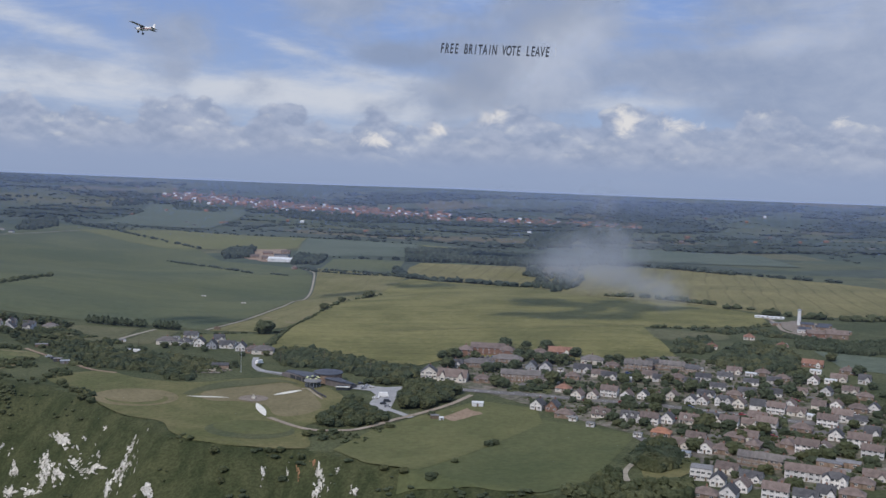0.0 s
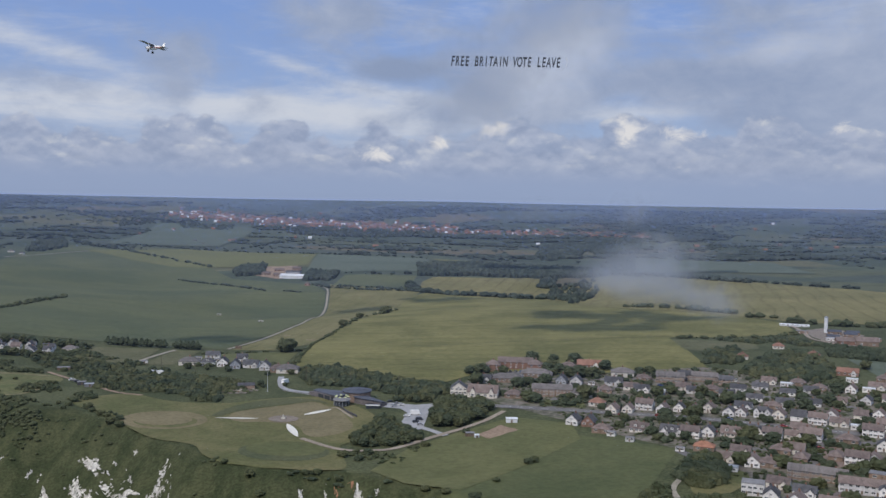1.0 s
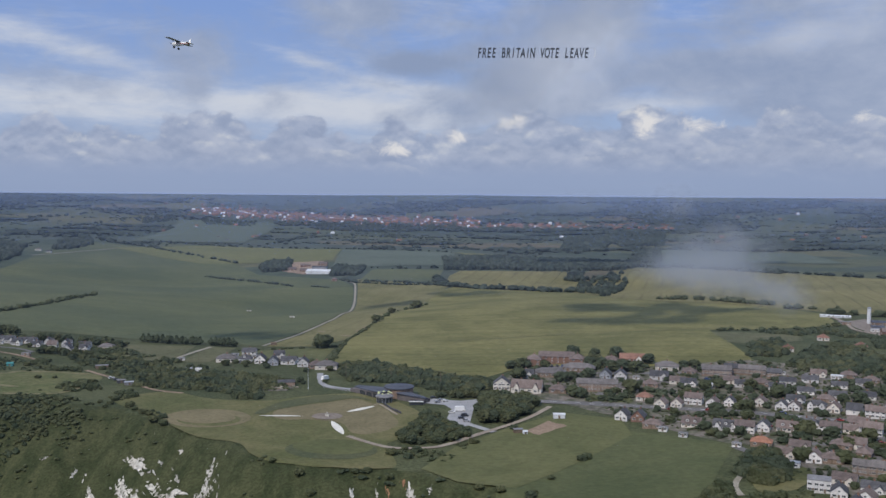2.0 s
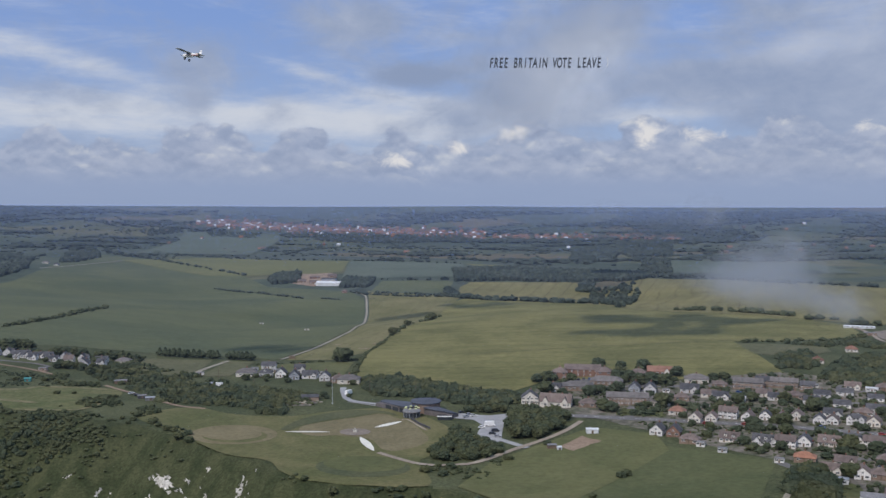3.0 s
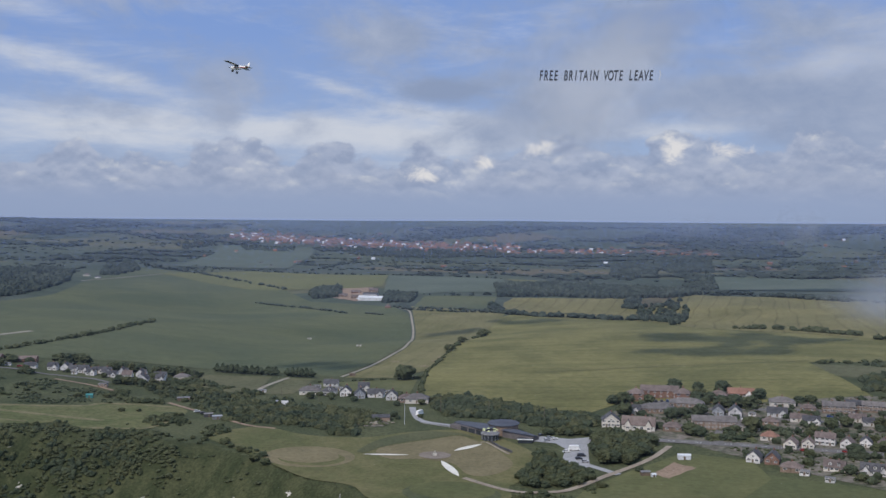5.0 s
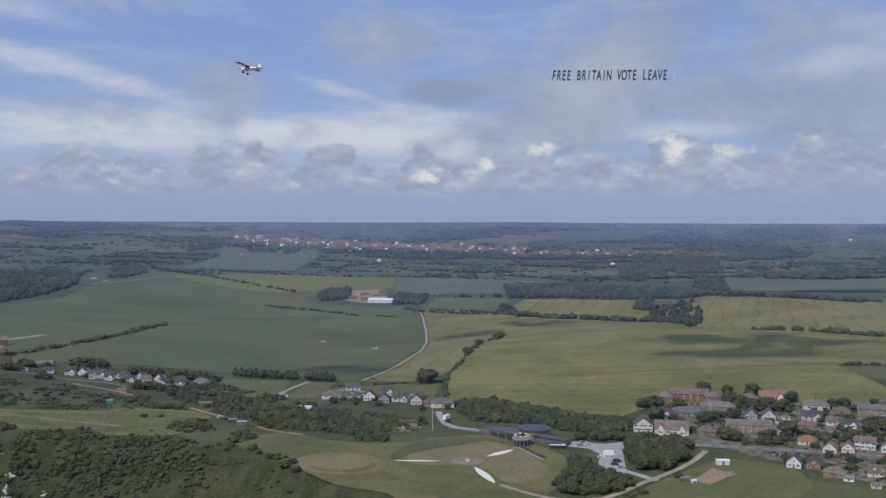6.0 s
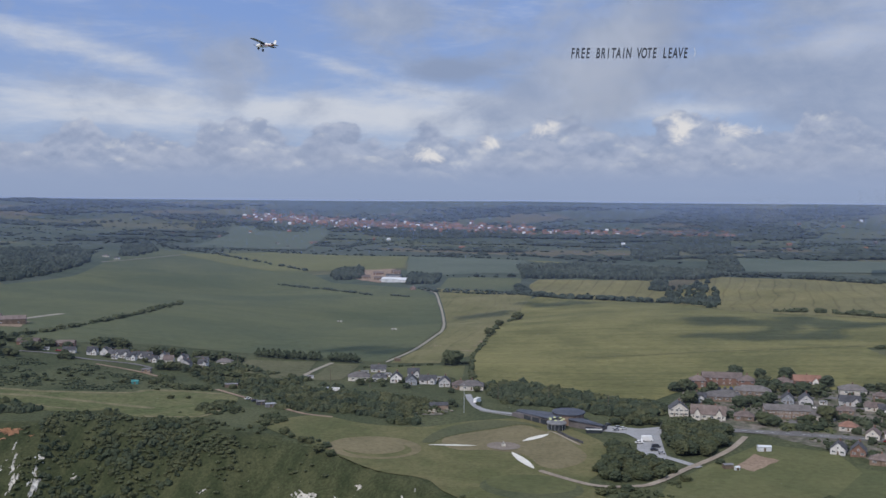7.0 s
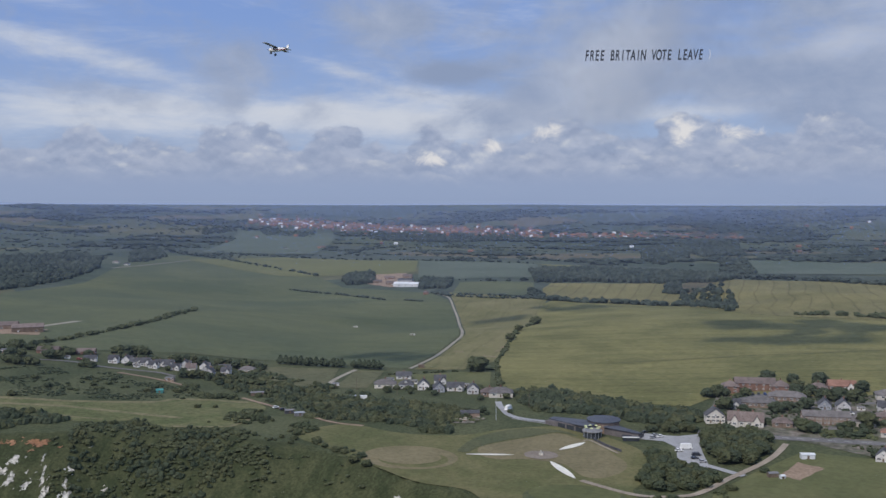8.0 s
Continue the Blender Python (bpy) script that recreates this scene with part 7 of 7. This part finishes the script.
# ---- the aeroplane and its banner ----
def aeroplane():
    root = new("aeroplane")
    body = bmesh.new()
    stations = [(-3.2, 0.30, 0.36, 0.05), (-2.7, 0.44, 0.50, 0.05), (-1.6, 0.48, 0.62, 0.10), (-0.6, 0.48, 0.70, 0.14), (0.4, 0.42, 0.62, 0.12), (1.8, 0.26, 0.40, 0.16), (3.3, 0.08, 0.20, 0.22)]
    rings = []
    for x, w, h, z in stations:
        rings.append([body.verts.new((x, w * math.cos(a), z + h * math.sin(a))) for a in np.linspace(0, 2 * math.pi, 13)[:-1]])
    for one, two in zip(rings, rings[1:]):
        for i in range(12):
            body.faces.new((one[i], one[(i + 1) % 12], two[(i + 1) % 12], two[i]))
    body.faces.new(rings[0])
    body.faces.new(rings[-1][::-1])
    part("fuselage", body, M["white_paint"], root, smooth=True)
    bm = bmesh.new()
    outline = [(-1.75, 0.72), (-1.6, 0.82), (-1.1, 0.86), (-0.2, 0.76), (0.0, 0.72)]
    prism(bm, outline, -5.3, 5.3, "y")
    part("wing", bm, M["metal_grey"], root)
    for y in (-1, 1):
        bm = bmesh.new()
        rod(bm, (-1.4, y * 0.45, -0.35), (-1.2, y * 2.9, 0.74), 0.05, 0.05, 6)
        part("strut", bm, M["metal_grey"], root)
        bm = bmesh.new()
        rod(bm, (-1.5, y * 0.4, -0.45), (-1.6, y * 0.95, -1.05), 0.06, 0.05, 6)
        leg = part("undercarriage_leg", bm, M["metal_grey"], root)
        bm = bmesh.new()
        rod(bm, (-1.6, y * 0.9, -1.1), (-1.6, y * 1.12, -1.1), 0.36, 0.36, 14)
        part("wheel", bm, M["black_rubber"], leg)
    bm = bmesh.new()
    prism(bm, [(2.5, 0.3), (3.5, 0.25), (3.6, 1.4), (3.3, 1.55), (2.95, 1.3)], -0.05, 0.05, "y")
    part("fin", bm, M["white_paint"], root)
    bm = bmesh.new()
    prism(bm, [(2.5, 0.26), (3.5, 0.24), (3.5, 0.32), (2.6, 0.34)], -1.5, 1.5, "y")
    part("tailplane", bm, M["white_paint"], root)
    bm = bmesh.new()
    box(bm, -1.5, 3.0, -0.5, 0.5, -0.02, 0.12)
    part("stripe", bm, M["car_red"], root)
    bm = bmesh.new()
    prism(bm, [(-1.75, 0.42), (-0.5, 0.42), (-0.3, 0.72), (-1.5, 0.72)], -0.505, 0.505, "y")
    part("cockpit_glass", bm, M["pane"], root)
    bm = bmesh.new()
    rod(bm, (-3.2, 0, 0.05), (-3.45, 0, 0.05), 0.16, 0.05, 10)
    spinner = part("spinner", bm, M["metal_grey"], root)
    bm = bmesh.new()
    box(bm, -3.4, -3.33, -0.95, 0.95, -0.01, 0.11)
    part("propeller", bm, M["car_dark"], spinner)
    root.matrix_basis = pose(-467, 1486, 374, -7, 3, -24) @ Matrix.Scale(5.2, 4)
    tagged(root, "small white and red high-wing aeroplane in flight", "aeroplane")


def banner():
    root = new("aerial_banner")
    high, x = 15.5, 0.0
    for c in "FREE BRITAIN VOTE LEAVE":
        if c != " ":
            text = bpy.data.curves.new("letter", "FONT")
            text.body, text.size, text.extrude, text.shear, text.offset = c, high / 0.72, 0.12, 0.16, 0.45
            text.align_x = "CENTER"
            text.materials.append(M["car_dark"])
            letter = new("letter", text)
            letter.parent, letter.matrix_basis = root, pose(x, 0, 0, 90, 0, 0) @ Matrix.Diagonal((0.5, 1, 1, 1))
        x += 7.55
    for z in (0.02, 1.0):
        bm = bmesh.new()
        rod(bm, (-3, 0.3, high * z), (x + 2, 0.3, high * z), 0.05, 0.05, 5)
        part("tape", bm, M["metal_grey"], root)
    bm = bmesh.new()
    for k in range(5):
        a, b = k / 5, (k + 1) / 5
        rod(bm, (x + 5 + 1.6 * math.sin(a * 3), 0, high * (0.05 + a * 0.9)), (x + 5 + 1.6 * math.sin(b * 3), 0, high * (0.05 + b * 0.9)), 0.35, 0.35, 6)
    part("tail_ribbon", bm, M["white_paint"], root)
    root.matrix_basis = pose(76 - x / 2, 1534, 362, 0, 0.5, -4)
    tagged(root, "towed aerial banner of dark letters", "banner")


aeroplane()
banner()


# ---- mist and cloud ----
def droplets(name, centres, size, material, label, rng):
    tri = rng.normal(0, size, (len(centres), 3, 3)) + centres[:, None]
    ob = new(name, mesh_of(name, tri.reshape(-1, 3), np.arange(len(centres) * 3).reshape(-1, 3), M[material]))
    tagged(ob, label, name, kind="stuff")


def wisp(name, x, y, z, wide, high, depth, lumps, sheets, most, grain, label, seed):
    """A wisp of cloud round a place: thin bent sheets of vapour, one behind the other."""
    skin = vapour(name, lumps, sheets, most, grain)
    verts, faces, base = [], [], 0
    u, v = np.meshgrid(np.linspace(-wide, wide, 19), np.linspace(-high, high, 15))
    n = u.shape[1]
    a = (np.arange(u.shape[0] - 1)[:, None] * n + np.arange(n - 1)[None]).ravel()
    for k in range(sheets):
        at = (k + 0.5) / sheets * 2 - 1
        bend = np.array([noise.noise(Vector((p / wide * 2, q / high * 2, seed + k * 3.1))) for p, q in zip(u.ravel(), v.ravel())])
        verts.append(np.stack([u.ravel(), at * depth + bend * depth * 0.6, v.ravel()], -1))
        faces.append(np.stack([a, a + 1, a + n + 1, a + n], -1) + base)
        base += u.size
    ob = new(name, mesh_of(name, np.concatenate(verts), np.concatenate(faces), skin, True))
    ob.location = (x, y, z)
    tagged(ob, label, "cloud", kind="stuff")


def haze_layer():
    """Stand-in for the blue air of a summer day: one thin tinted sheet over the land, denser with the distance."""
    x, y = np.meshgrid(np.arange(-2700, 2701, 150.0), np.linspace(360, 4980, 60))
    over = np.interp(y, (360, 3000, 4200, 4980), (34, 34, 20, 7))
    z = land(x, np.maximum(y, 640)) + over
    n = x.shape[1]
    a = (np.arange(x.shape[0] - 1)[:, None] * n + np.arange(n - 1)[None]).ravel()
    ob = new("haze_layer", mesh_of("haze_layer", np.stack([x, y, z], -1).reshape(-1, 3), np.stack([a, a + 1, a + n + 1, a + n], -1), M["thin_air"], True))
    tagged(ob, "see-through blue sheet standing in for haze over the fields", "haze", kind="stuff")


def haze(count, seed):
    """Blue triangles standing in for haze over the far country, below the eye's height."""
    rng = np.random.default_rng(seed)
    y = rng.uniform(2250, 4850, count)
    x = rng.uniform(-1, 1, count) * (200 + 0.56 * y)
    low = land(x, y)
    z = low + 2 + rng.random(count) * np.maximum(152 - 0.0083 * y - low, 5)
    droplets("haze", np.stack([x, y, z], -1), 0.40, "haze", "blue flecks standing in for haze over the distant fields", rng)


LOW_WISP = "pale wisp of low cloud drifting over the fields"
wisp("mist", 66, 386, 126, 70, 36, 11, [(-2, 3, 20, 10, 8, 1.05), (-19, 1, 14, 6, 0, 0.6), (14, -7, 18, 7, -24, 0.65), (-10, 12, 12, 5, 16, 0.35), (8, 13, 9, 5, -20, 0.3), (30, -8, 14, 5, 0, 0.35)], 3, 0.7, 0.05, LOW_WISP, 3)
wisp("mist", 74, 655, 146, 110, 38, 10, [(-33, 2, 17, 11, 20, 0.42), (33, 0, 24, 13, -10, 0.5), (0, -4, 14, 9, 0, 0.25)], 2, 0.42, 0.04, LOW_WISP, 4)
wisp("cloud_wisp", 103, 1632, 409, 360, 228, 29, [(5, -5, 149, 72, 42, 1.1), (86, 72, 82, 62, 30, 0.8), (-72, -72, 62, 53, 20, 0.55), (-144, -19, 53, 38, 20, 0.3)], 2, 0.34, 0.0092, "pale ragged plume of thin cloud", 5)
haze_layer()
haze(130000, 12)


def cloud(x, y, z, long, wide, thick, turn, seed):
    """A small cloud overhead, whose shadow lies on the fields."""
    rng = np.random.default_rng(seed)
    verts, faces = [], []
    for k in range(22):
        u, v = rng.uniform(-1, 1), rng.normal(0, 0.55)
        a = radians(turn)
        c = np.array((x + long * u * math.cos(a) - wide * v * math.sin(a), y + long * u * math.sin(a) + wide * v * math.cos(a), z + rng.uniform(0, thick)))
        verts.append(ICO_V * (rng.uniform(0.25, 0.5) * long * 0.6, rng.uniform(0.2, 0.6) * wide, thick) + c)
        faces.append(ICO_F + 12 * k)
    ob = new("cloud", mesh_of("cloud", np.concatenate(verts), np.concatenate(faces), M["droplets"], True))
    tagged(ob, "small white cloud overhead casting a field shadow", "cloud", kind="stuff")


def shade_from(x, y, long, wide, turn, seed, up=900.0):
    s = SUN_WAY / SUN_WAY.z * up
    cloud(x + s.x, y + s.y, float(land(x, y)) + s.z, long, wide, 25, turn, seed)


shade_from(190, 1090, 105, 46, -12, 1)
shade_from(125, 985, 70, 20, -4, 2)
shade_from(-20, 1560, 60, 30, 10, 3)
shade_from(-145, 1440, 42, 22, 40, 7)
shade_from(-262, 948, 20, 11, 0, 4)
shade_from(-226, 938, 13, 8, -10, 6)
